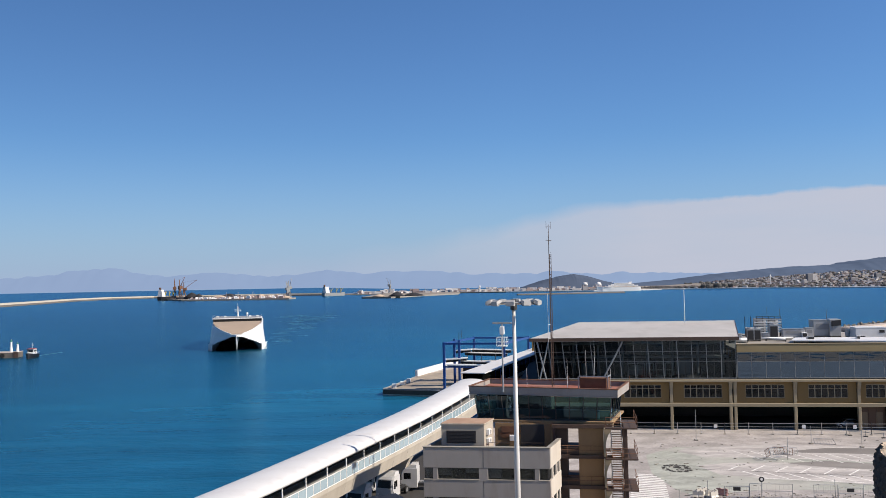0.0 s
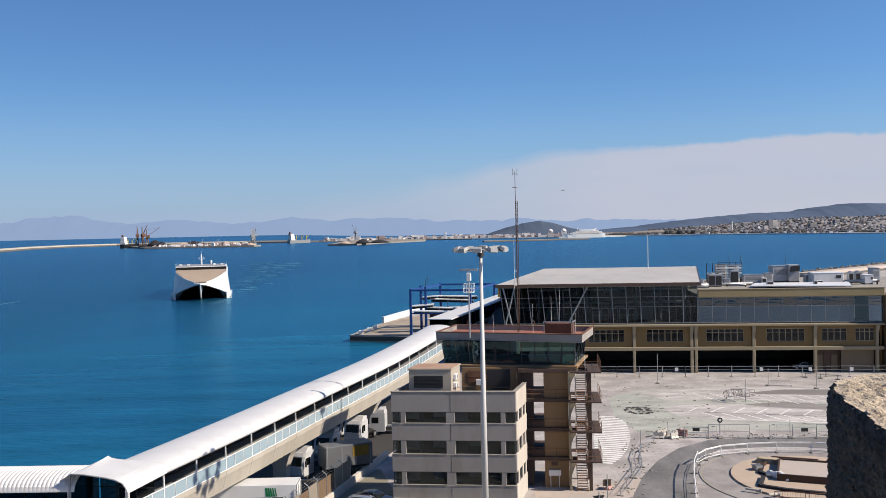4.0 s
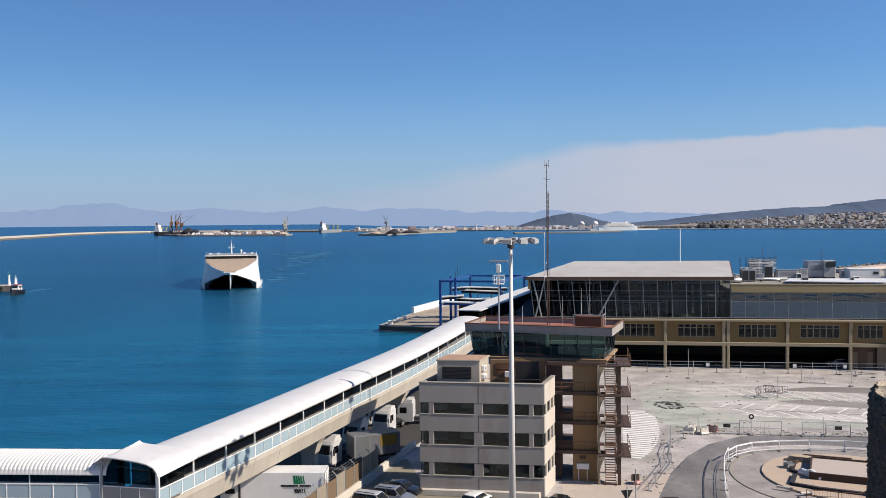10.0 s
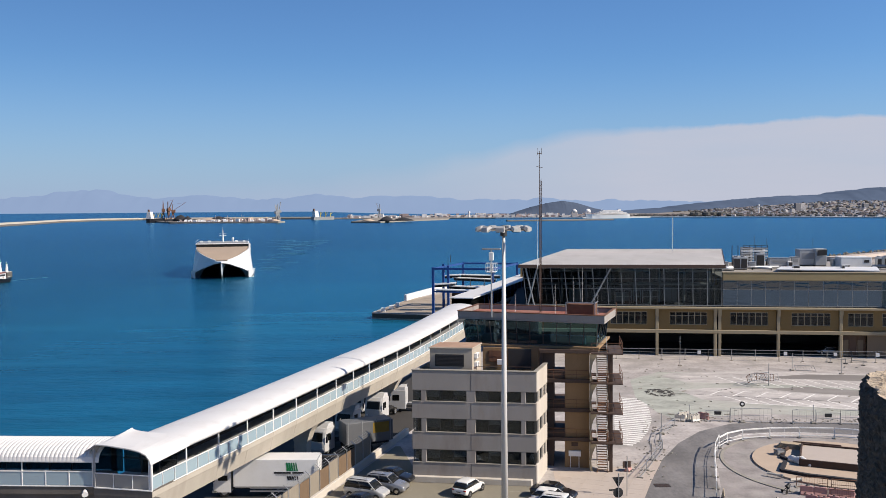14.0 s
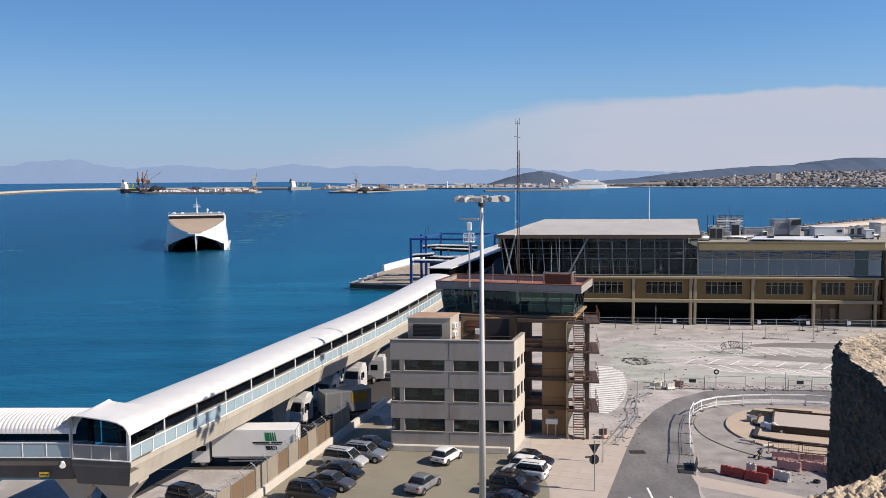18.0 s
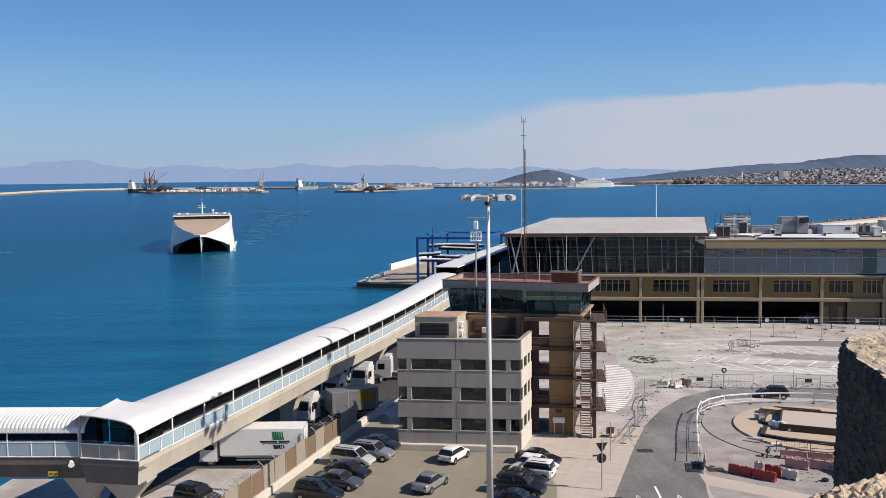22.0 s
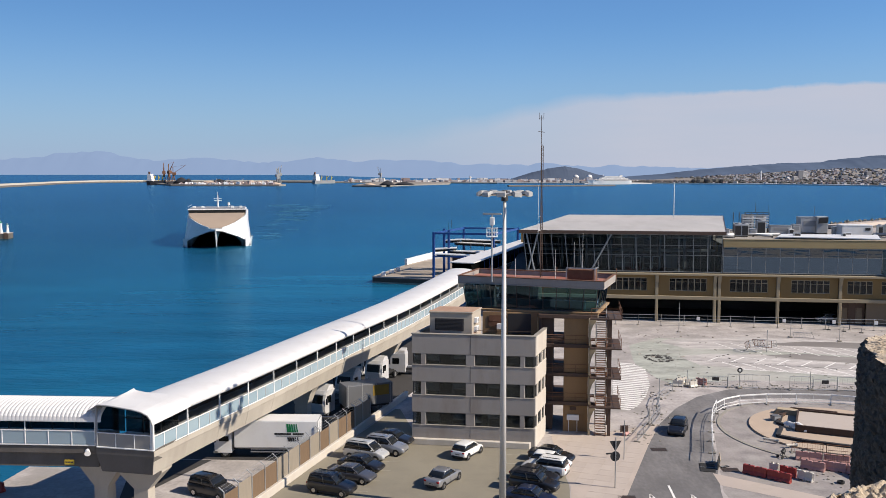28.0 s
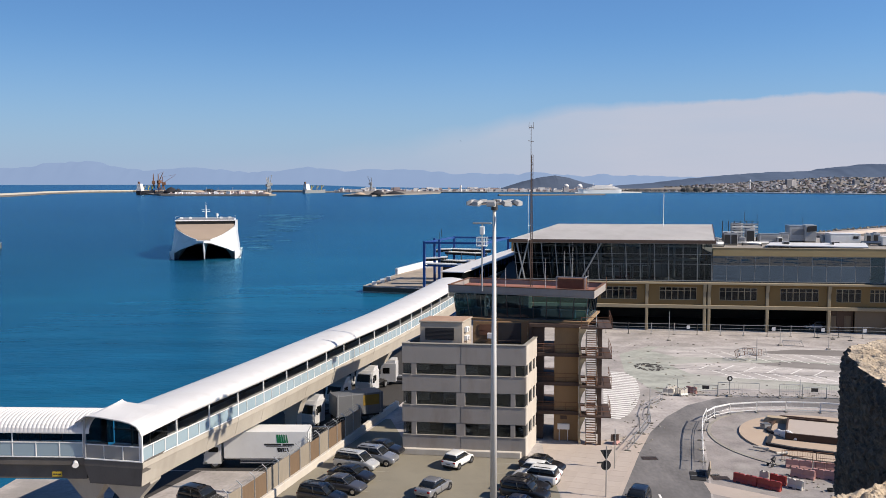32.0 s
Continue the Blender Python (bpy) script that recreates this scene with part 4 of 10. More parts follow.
for x, y, rx, h, c in ((-648, 1990, 20, 15, "coal"), (-630, 1985, 13, 12, "coal"), (-598, 1965, 18, 5, "sand"), (-575, 1960, 24, 8, "sand"), (-560, 1990, 30, 11, "coal"), (-530, 1965, 20, 7, "coal"), (-500, 1950, 26, 6, "sand"), (-478, 1955, 18, 9, "sand"), (-455, 1940, 20, 7, "sand"), (-436, 1930, 14, 9, "sand"), (-415, 1915, 14, 5, "sand"), (-672, 1995, 16, 6, "coal")):
    heap(x, y, rx, 14, h, M[c], "dark coal heap on the ore quay" if c == "coal" else "pale sand heap on the ore quay")

INNER = [(-229, 1792), (-166, 1770), (-120, 1952), (-34, 2141)]
sheet("quay_inner", INNER + [(INNER[-1][0], 2470), (INNER[0][0] - 20, 2470)], 1.2, M["land"], "low inner quay before the far sheds", "quay", thick=4)
for x, y, rx, h, c in ((INNER[1][0] + 8, INNER[1][1] + 40, 18, 9, "coal"), (INNER[1][0] + 42, INNER[1][1] + 60, 22, 7, "coal"), (INNER[1][0] - 30, INNER[1][1] + 50, 13, 5, "sand")):
    heap(x, y, rx, 14, h, M[c], "dark heap on the inner quay" if c == "coal" else "pale sand heap on the inner quay")
# loose stock, containers and small plant in front of the mounds, too many to count
pale_, dim_ = Geo(), Geo()
for k in range(150):
    x = hp.uniform(-625, -412)
    y = 1897 - 23 * (x + 640) / 243 + hp.uniform(4, 26)
    w, h = hp.uniform(0.8, 4.5), hp.uniform(1.2, 5.0) * (1.5 if x > -520 else 1.0)
    (pale_ if hp.random() < 0.6 else dim_).box(-w, w, -1.5, 1.5, 0, h, pose(x, y, 1.5, 0, 0, hp.uniform(-20, 20)))
for k in range(9):
    x = hp.uniform(-560, -420)
    dim_.rod((x, 1905, 1.5), (x, 1905, hp.uniform(9, 17)), 0.45, 0.2)
solo("quay_stock", pale_, M["town_d"], "pale blocks and containers along the ore quay", "quay stock", kind="stuff")
solo("quay_plant", dim_, M["town_c"], "rusty small plant and poles along the ore quay", "quay plant", kind="stuff")


def crane(x, y, h, jib, yaw, material, label):
    t = thing("harbour_crane", label, "crane", pose(x, y, 1.0, 0, 0, yaw), "harbour cranes")
    for sx in (-4, 4):
        for sy in (-4, 4):
            part("leg", Geo().beam((sx, sy, 0), (sx * 0.5, sy * 0.5, h * 0.4), 1.3, 1.3), material, t)
    part("tower", Geo().beam((0, 0, h * 0.38), (0, 0, h * 0.72), 4.5, 4.5), material, t)
    part("cab", Geo().bbox(-4, 4, -3, 6, h * 0.56, h * 0.74, 0.4), material, t)
    g = Geo()
    tip = Vector((0, jib, h * 1.25))
    for s in (-1.5, 1.5):
        g.beam((s, 2, h * 0.72), tip, 0.8, 0.8)
    for k in range(6):
        p = Vector((0, 2, h * 0.72)).lerp(tip, k / 6)
        q = Vector((0, 2, h * 0.72)).lerp(tip, (k + 1) / 6)
        g.beam(p + Vector((1.5 * (1 - k / 6), 0, 0)), q - Vector((1.5 * (1 - k / 6), 0, 0)), 0.5, 0.5)
    part("jib", g, material, t)
    part("mast", Geo().beam((0, -1, h * 0.7), (0, -1, h * 1.12), 1.6, 1.6), material, t)
    part("stay", Geo().beam((0, -1, h * 1.1), tip, 0.35, 0.35), material, t)
    return t


for a in ((-736, 2130, 40, 22, 20), (-720, 2120, 42, 14, -40), (-704, 2105, 36, 30, -75)):
    crane(*a, M["rust"], "rust-red harbour crane unloading a ship")
crane(-411, 1925, 30, 12, 30, M["grey"], "grey quay crane at the head of the ore quay")
crane(-232, 2445, 34, 10, 80, M["grey"], "dark harbour crane among low sheds")
crane(-410, 1935, 34, 6, -60, M["grey"], "thin grey crane at the head of the ore quay")


def cargo_ship(x, y, yaw, L, H, label, hull_m):
    t = thing("cargo_ship", label, "ship", pose(x, y, SEA_Z, 0, 0, yaw), "moored ships")
    rings = []
    for f, b in ((-0.5, 0.75), (-0.4, 1), (0.3, 1), (0.44, 0.6), (0.5, 0.08)):
        w = 0.08 * L * b
        sh = H * (1 + max(0, f - 0.3) * 0.9)
        rings.append([Vector((f * L, -w * 0.8, -1)), Vector((f * L, w * 0.8, -1)), Vector((f * L, w, sh)), Vector((f * L, -w, sh))])
    part("hull", Geo().loft(rings), hull_m, t)
    for k, (w, z) in enumerate(((0.07, 0), (0.06, 3), (0.055, 6), (0.045, 9))):
        part("deckhouse", Geo().bbox(-0.46 * L, -0.30 * L + 2 * (3 - k) * 0.3, -w * L, w * L, H + 1.4 * z, H + 1.4 * z + 4.0, 0.2), M["town_d"], t)
    part("funnel", Geo().bbox(-0.46 * L, -0.42 * L, -2, 2, H + 16.5, H + 22, 0.4), M["rust"], t)
    for fx in (-0.15, 0.1, 0.32):
        part("derrick", Geo().beam((fx * L, 0, H), (fx * L, 0, H + 13), 1.1, 1.1).beam((fx * L, 0, H + 3), (fx * L + 9, 0, H + 12), 0.6, 0.6), M["yellow_paint"], t)
    return t


cargo_ship(-738, 2085, 84, 88, 9, "white and dark cargo ship moored at the ore quay", M["hull_dark"])
cargo_ship(-372, 2330, 60, 90, 8, "grey cargo ship with derricks moored at the far quay", M["grey"])


def passenger_ship(x, y, yaw, L, H):
    t = thing("passenger_ship", "large white passenger ship moored before the far shore", "ship", pose(x, y, SEA_Z, 0, 0, yaw), "moored ships")
    rings = []
    for f, b, dz in ((-0.5, 0.8, 0), (-0.42, 1, 0), (0.2, 1, 0), (0.38, 0.7, 1.0), (0.5, 0.06, 2.5)):
        w = 9.0 * b
        rings.append([Vector((f * L - (2.5 if f > 0.4 else 0), -w * 0.7, -1)), Vector((f * L - (2.5 if f > 0.4 else 0), w * 0.7, -1)), Vector((f * L, w, H + dz)), Vector((f * L, -w, H + dz))])
    part("hull", Geo().loft(rings), M["town_d"], t, "white hull")
    for k, (a, b) in enumerate(((-0.46, 0.34), (-0.42, 0.26), (-0.34, 0.20), (-0.22, 0.12))):
        z = H + 2.8 * k
        dk_ = part("deck", Geo().bbox(a * L, b * L, -8 + 0.6 * k, 8 - 0.6 * k, z, z + 2.5, 0.3), M["town_d"], t)
        part("window_band", Geo().box(a * L + 2, b * L - 2, -8.06 + 0.6 * k, -8.01 + 0.6 * k, z + 0.9, z + 1.6), M["far_window"], dk_)
        part("window_band", Geo().box(a * L + 2, b * L - 2, 8.01 - 0.6 * k, 8.06 - 0.6 * k, z + 0.9, z + 1.6), M["far_window"], dk_)
    for k in range(7):
        for sy in (-8.4, 8.4):
            part("lifeboat", Geo().bbox(-0.36 * L + 9 * k, -0.36 * L + 9 * k + 5.5, sy - 1.1, sy + 1.1, H + 0.4, H + 2.2, 0.5), M["sand"], t, "tan lifeboat")
    part("funnel", Geo().loft([[Vector((x_, y_, z_)) for x_, y_ in ((a, -2), (b, -2), (b, 2), (a, 2))] for a, b, z_ in ((-0.30 * L, -0.22 * L, H + 8.3), (-0.31 * L, -0.25 * L, H + 13.5))]), M["town_d"], t)
    part("mast", Geo().rod((0.14 * L, 0, H + 10.9), (0.12 * L, 0, H + 16), 0.6, 0.3), M["town_d"], t)
    return t


passenger_ship(366, 2200, 198, 120, 9.5)
for x, y in ((300, 2330), (338, 2345)):
    d = thing("white_dome", "white round dome on the far shore", "dome", pose(x, y, 14))
    g = Geo()
    g.loft([[Vector((8 * math.cos(b) * math.cos(a), 8 * math.cos(b) * math.sin(a), 8 * math.sin(b))) for a in [2 * math.pi * i / 16 for i in range(16)]] for b in (0, 0.4, 0.8, 1.2, 1.5)])
    part("shell", g, M["town_d"], d, smooth=True)
    part("base", Geo().bbox(-7, 7, -7, 7, -14, 0.5, 0.3), M["town_a"], d)

# town: houses of a few kinds on the shore and up the slope
rt = random.Random(21)


def land_height(x, y):
    if x > 700 and y > 2600:
        return max(0, (y - 2600) / 700 * 42 * min(1, (x - 700) / 700))
    return 0.6


def far_house(wx, wy, h, kind, roof):
    t = thing("far_house", "small pale building of the far town", "building", None, "houses of the far town")
    wall = part("wall", Geo().box(-wx / 2, wx / 2, -wy / 2, wy / 2, 0, h), M[kind], t)
    part("roof", Geo().box(-wx / 2 - 0.3, wx / 2 + 0.3, -wy / 2 - 0.3, wy / 2 + 0.3, h, h + (0.8 if roof == "flat" else 1.6)), M["town_c" if roof == "tile" else kind], t)
    nf = max(1, int(h / 3.4))
    for k in range(nf):
        part("glazing", Geo().box(-wx * 0.42, wx * 0.42, -wy / 2 - 0.06, -wy / 2 - 0.01, 1.2 + 3.3 * k, 2.4 + 3.3 * k), M["far_window"], wall)
    return t


KINDS = [far_house(*a) for a in ((10, 9, 4.2, "town_a", "tile"), (13, 10, 5.5, "town_b", "flat"), (8, 8, 3.8, "town_c", "tile"), (20, 12, 5.0, "town_d", "flat"), (12, 10, 8.5, "town_a", "flat"), (23, 13, 4.5, "town_b", "tile"), (10, 9, 12, "town_a", "flat"))]
spots = []
for i in range(330):
    if i < 95:
        x = rt.uniform(-330, 330)
        y = 2440 - 0.0 * x + rt.uniform(6, 130) - max(0, x - 100) * 0.5
        k = rt.choice((0, 1, 1, 3, 3, 5, 5))
    elif i < 190:
        x = rt.uniform(480, 1500)
        y = np.interp(x, [490, 735, 930, 1250, 1600], [2300, 2210, 1900, 1600, 1480]) + rt.uniform(20, 260)
        k = rt.choice((0, 0, 1, 2, 2, 5))
    else:
        x = rt.uniform(900, 2050)
        y = rt.uniform(2500, 3280)
        k = rt.choice((0, 1, 1, 2, 4, 4, 6, 2))
    spots.append((x, y, k))
used = set()
for x, y, k in spots:
    m = pose(x, y, land_height(x, y) - 0.5, 0, 0, rt.uniform(-35, 35)) @ Matrix.Scale(rt.uniform(0.55, 0.9) if y > 2490 else 0.9, 4)
    if k not in used:
        used.add(k)
        KINDS[k].matrix_basis = m
    else:
        copy_thing(KINDS[k], m)
for k, ob in enumerate(KINDS):
    if k not in used:
        ob.matrix_basis = pose(1000 + 30 * k, 2400, 0)
# trees and small roofs of the town, too many to count
trees = Geo()
for i in range(1900):
    if i < 1000:
        x = rt.uniform(480, 1700)
        y = float(np.interp(x, [490, 735, 930, 1250, 1700], [2300, 2210, 1900, 1600, 1450])) + rt.uniform(25, 300)
    else:
        x, y = rt.uniform(800, 2100), rt.uniform(2400, 3300)
    h, r, z0 = rt.uniform(2.5, 6.0), rt.uniform(2.5, 8), land_height(x, y)
    trees.loft([[Vector((x + r * s * math.cos(a) * rt.uniform(0.7, 1.2), y + r * s * math.sin(a), z0 + h * f)) for a in [math.pi * q / 3 for q in range(6)]] for f, s in ((0.1, 0.6), (0.45, 1.0), (0.8, 0.7), (1.0, 0.2))])
for i in range(14):
    x, y = rt.uniform(600, 690), rt.uniform(2250, 2330)
    trees.loft([[Vector((x + 9 * s * math.cos(a) * rt.uniform(0.8, 1.2), y + 9 * s * math.sin(a), 12 * f)) for a in [math.pi * q / 4 for q in range(8)]] for f, s in ((0.05, 0.7), (0.4, 1.0), (0.8, 0.8), (1.0, 0.2))])
solo("far_trees", trees, M["far_leaf"], "dark tree belts between the houses of the far town", "trees", kind="stuff")
small, tiled = Geo(), Geo()
for i in range(2600):
    if i < 1700:
        x, y = rt.uniform(850, 2100), 2550 + 740 * rt.random() ** 1.4
    else:
        x = rt.uniform(520, 1900)
        y = float(np.interp(x, [490, 735, 930, 1250, 1900], [2300, 2215, 1905, 1605, 1400])) + rt.uniform(15, 420)
    w, h, z0 = rt.uniform(1.2, 4.2), rt.uniform(1.6, 4.6), land_height(x, y)
    (tiled if i % 4 == 0 else small).box(x - w, x + w, y - 6, y + 6, z0 - 3, z0 + h)
    if i % 5 == 1:
        tiled.box(x - w - 0.3, x + w + 0.3, y - 6.3, y + 6.3, z0 + h, z0 + h + 1.3)
solo("far_tile_roofs", tiled, M["town_c"], "packed tile-red roofs on the slope of the far town", "town", kind="stuff")
# low sheds, tanks and stacks along the harbour shore, too many to count
shed_p, shed_d = Geo(), Geo()
for i in range(330):
    x = -330 + 720 * rt.random() ** 0.85
    y = 2448 - max(0, x - 100) * 0.5 + rt.uniform(0, 110)
    w, h = rt.uniform(1.5, 12), rt.uniform(2.5, 7.0) * (1.7 if i % 4 == 0 else 1.0)
    (shed_p if i % 5 < 3 else shed_d).box(-w, w, -4, 4, 0, h, pose(x, y, 0.4, 0, 0, rt.uniform(-12, 12)))
for i in range(24):
    x = rt.uniform(-330, 420)
    shed_d.rod((x, 2450 - max(0, x - 100) * 0.5, 0.4), (x, 2450 - max(0, x - 100) * 0.5, rt.uniform(8, 15)), 0.5, 0.3)
solo("harbour_sheds", shed_p, M["town_d"], "low white sheds along the far harbour shore", "sheds", kind="stuff")
solo("harbour_stores", shed_d, M["town_c"], "low rusty stores and poles along the far harbour shore", "sheds", kind="stuff")
solo("far_roofs", small, M["town_a"], "packed small houses on the slope of the far town", "town", kind="stuff")
for x, y, w, h in ((1085, 2840, 9, 26), (1103, 2850, 7, 24), (1016, 2700, 6, 14), (1190, 2760, 12, 13), (1330, 2900, 10, 15)):
    blk = thing("apartment_block", "grey apartment block rising over the far town", "building", pose(x, y, land_height(x, y) - 0.5, 0, 0, 15), "far apartment blocks")
    wl2 = part("wall", Geo().box(-w, w, -6, 6, 0, h), M["town_a" if w < 9 else "far_dim"], blk)
    part("roof", Geo().box(-w - 0.3, w + 0.3, -6.3, 6.3, h, h + 0.8), M["town_a"], blk)
    for k in range(int(h / 3.2)):
        part("glazing", Geo().box(-w * 0.85, w * 0.85, -6.06, -6.01, 1.2 + 3.1 * k, 2.5 + 3.1 * k), M["far_window"], wl2)
g = Geo().rod((0, 0, 0), (0, 0, 24), 2.2, 1.8, 10).rod((0, 0, 24), (0, 0, 27), 3.0, 3.0, 10).rod((0, 0, 27), (0, 0, 32), 2.2, 0.2, 10)
solo("minaret", g, M["town_d"], "white tower rising over the far town", "tower", pose(880, 2600, 2))
g = Geo().rod((0, 0, 0), (0, 0, 13), 2.4, 1.8, 10).rod((0, 0, 13), (0, 0, 17), 3.2, 2.2, 10)
solo("control_tower_far", g, M["town_d"], "white lighthouse-like tower on the low shore", "tower", pose(20, 2440, 0.5))
# the hill's houses stand on a low apron
g = Geo()
vs = []
for j in range(8):
    for i in range(16):
        x, y = 700 + i * 110, 2590 + j * 103
        vs.append((x, y, land_height(x, y) - 0.6))
g.add(vs, [(j * 16 + i, j * 16 + i + 1, (j + 1) * 16 + i + 1, (j + 1) * 16 + i) for j in range(7) for i in range(15)])
solo("ground_town_slope", g, M["land"], "gentle slope under the far town", "slope", kind="structure", smooth=True)
# ---- control building ----
CB = pose(-5.24, 88.15, 0, 0, 0, -6.8)
ctrl = thing("control_building", "grey precast port control building with a glazed lookout", "building", CB)


def cpart(name, geo, material, parent, label="", y0=0.0, k=0.185, turn=0.0):
    """A part of the control building, whose cross walls run askew to its front; the lookout is turned a little more."""
    ct, st__ = math.cos(radians(turn)), math.sin(radians(turn))
    out = []
    for x, y, z in geo.v:
        dx, dy = x - 18.8, y - 7.0
        x, y = (18.8 + dx * ct - dy * st__, 7.0 + dx * st__ + dy * ct) if turn else (x, y)
        out.append((x + k * (y - y0), y, z))
    geo.v = out
    return part(name, geo, material, parent, label)


M["blind"] = mat("roller_blind", (0.42, 0.40, 0.37), 0.9, var=0.1, bump=0.0)
# the office block: floors as bands of precast between recessed window strips
BX, BY, TOP = 12.7, 5.2, 11.45
SILLS = ((1.98, 3.3), (5.12, 6.5), (8.28, 9.42))
bands = [(-0.05, SILLS[0][0]), (SILLS[0][1], SILLS[1][0]), (SILLS[1][1], SILLS[2][0]), (SILLS[2][1], TOP)]
cpart("plinth", Geo().bbox(-0.1, BX - 0.4, -0.55, 0.0, 0, 0.62, 0.04), M["end_render"], ctrl, "pale rendered plinth along the office block")
for k, (z0, z1) in enumerate(bands):
    g = Geo().bbox(0, BX, 0, 0.32, z0, z1, 0.03)
    cpart("end_band", Geo().bbox(BX - 0.32, BX, 0.33, BY, z0, z1, 0.03), M["end_render"], ctrl, "rendered end wall toned pale for sunlight")
    g.bbox(0, 0.32, 0.33, BY, z0, z1, 0.03)
    g.bbox(0.33, BX - 0.33, BY - 0.3, BY, z0, min(z1, 10.35), 0.03)
    cpart("precast_band", g, M["precast"], ctrl, "grey precast concrete band")
for x in (6.08,):
    for z0, z1 in bands:
        cpart("joint", Geo().box(x - 0.015, x + 0.015, -0.012, -0.003, z0 + 0.05, z1 - 0.05), M["dark"], ctrl)
for k, z in enumerate((0.02, 3.6, 6.9)):
    cpart("floor_slab", Geo().box(0.34, BX - 0.34, 0.34, BY - 0.34, z, z + 0.22), M["office_wall"], ctrl)
cpart("roof_deck", Geo().box(0.34, BX - 0.34, 0.34, BY - 0.34, 10.05, 10.3), M["red_roof"], ctrl, "reddish flat roof of the office block")
cpart("inner_wall", Geo().box(0.4, BX - 0.4, 3.6, 3.8, 0.25, 10.0), M["office_wall"], ctrl)
OPEN = ((0.08, 0.95), (1.45, 5.6), (6.5, 9.1), (9.6, 11.15), (11.6, 12.5))
for z0, z1 in SILLS:
    prev = 0.0
    for xa, xb in OPEN:
        if xa - prev > 0.1:
            cpart("pier", Geo().bbox(prev, xa, 0.02, 0.30, z0, z1, 0.02), M["precast"], ctrl)
        prev = xb
        win = cpart("window", Geo().box(xa, xb, 0.16, 0.20, z0, z0 + 0.08).box(xa, xb, 0.16, 0.20, z1 - 0.08, z1).box(xa, xa + 0.07, 0.16, 0.20, z0, z1).box(xb - 0.07, xb, 0.16, 0.20, z0, z1), M["frame"], ctrl)
        cpart("sill", Geo().bbox(xa - 0.05, xb + 0.05, -0.05, 0.155, z0 - 0.05, z0 + 0.03, 0.01), M["concrete"], win)
        n = max(1, round((xb - xa) / 1.35))
        for i in range(n):
            a, b = xa + (xb - xa) * i / n, xa + (xb - xa) * (i + 1) / n
            pn = cpart("pane", Geo().box(a + 0.03, b - 0.03, 0.175, 0.182, z0 + 0.08, z1 - 0.08), M["office_pane"], win)
            pn.visible_shadow = False
            drop = ((i * 7 + int(xa * 10) + int(z0 * 3)) % 5) * 0.22
            if drop > 0.3:
                cpart("blind", Geo().box(a + 0.05, b - 0.05, 0.21, 0.225, z1 - 0.08 - drop, z1 - 0.08), M["blind"], win, "pale roller blind")
            if i:
                cpart("mullion", Geo().box(a - 0.03, a + 0.03, 0.155, 0.20, z0, z1), M["frame"], win)
    # windows of the end wall
    prev = 0.34
    for ya, yb in ((0.34, 1.1), (1.5, 3.0), (3.4, 4.5)):
        if ya - prev > 0.1:
            cpart("pier", Geo().bbox(BX - 0.30, BX - 0.02, prev, ya, z0, z1, 0.02), M["end_render"], ctrl)
        prev = yb
        win = cpart("window", Geo().box(BX - 0.20, BX - 0.16, ya, yb, z0, z0 + 0.08).box(BX - 0.20, BX - 0.16, ya, yb, z1 - 0.08, z1).box(BX - 0.2, BX - 0.16, ya, ya + 0.07, z0, z1).box(BX - 0.2, BX - 0.16, yb - 0.07, yb, z0, z1), M["frame"], ctrl)
        cpart("pane", Geo().box(BX - 0.182, BX - 0.175, ya + 0.07, yb - 0.07, z0 + 0.08, z1 - 0.08), M["dark_pane"], win)
    cpart("pier", Geo().bbox(BX - 0.30, BX - 0.02, prev, BY - 0.31, z0, z1, 0.02), M["end_render"], ctrl)
    cpart("pier", Geo().bbox(0.02, 0.3, 1.0, BY - 0.31, z0, z1, 0.02), M["precast"], ctrl)
cpart("coping", Geo().bbox(-0.06, BX + 0.06, -0.06, 0.40, TOP + 0.003, TOP + 0.09, 0.02).bbox(BX - 0.40, BX + 0.06, 0.41, BY, TOP + 0.003, TOP + 0.09, 0.02), M["concrete"], ctrl, "weathered parapet coping")
for x in (6.4, 9.2, 12.1):
    cpart("rail_post", Geo().rod((x, 0.9, 10.3), (x, 0.9, TOP + 0.35), 0.025), M["brown"], ctrl)
cpart("rail", Geo().rod((6.3, 0.9, TOP + 0.35), (12.2, 0.9, TOP + 0.35), 0.025), M["brown"], ctrl)
# rooftop plant room with a louvred opening
pl = cpart("plant_room", Geo().bbox(1.45, 5.85, 1.3, 1.5, 10.3, 13.5, 0.03).bbox(5.65, 5.85, 1.51, 4.6, 10.3, 13.5, 0.03).bbox(1.45, 1.65, 1.51, 4.6, 10.3, 13.5, 0.03).bbox(1.66, 5.64, 4.4, 4.6, 10.3, 13.5, 0.03).bbox(1.36, 5.94, 1.2, 4.7, 13.503, 13.64, 0.03), M["render"], ctrl, "beige rendered rooftop plant room")
cpart("louvre_frame", Geo().box(2.0, 5.0, 1.24, 1.29, 11.68, 12.92), M["coal"], pl)
for k in range(8):
    cpart("louvre", Geo().box(2.08, 4.92, 1.20, 1.24, 11.76 + 0.14 * k, 11.84 + 0.14 * k), M["coal"], pl)
cpart("plant_roof", Geo().box(1.4, 5.9, 1.25, 4.65, 13.643, 13.66), M["roof_dust"], pl, "dusty ochre roof of the plant room")
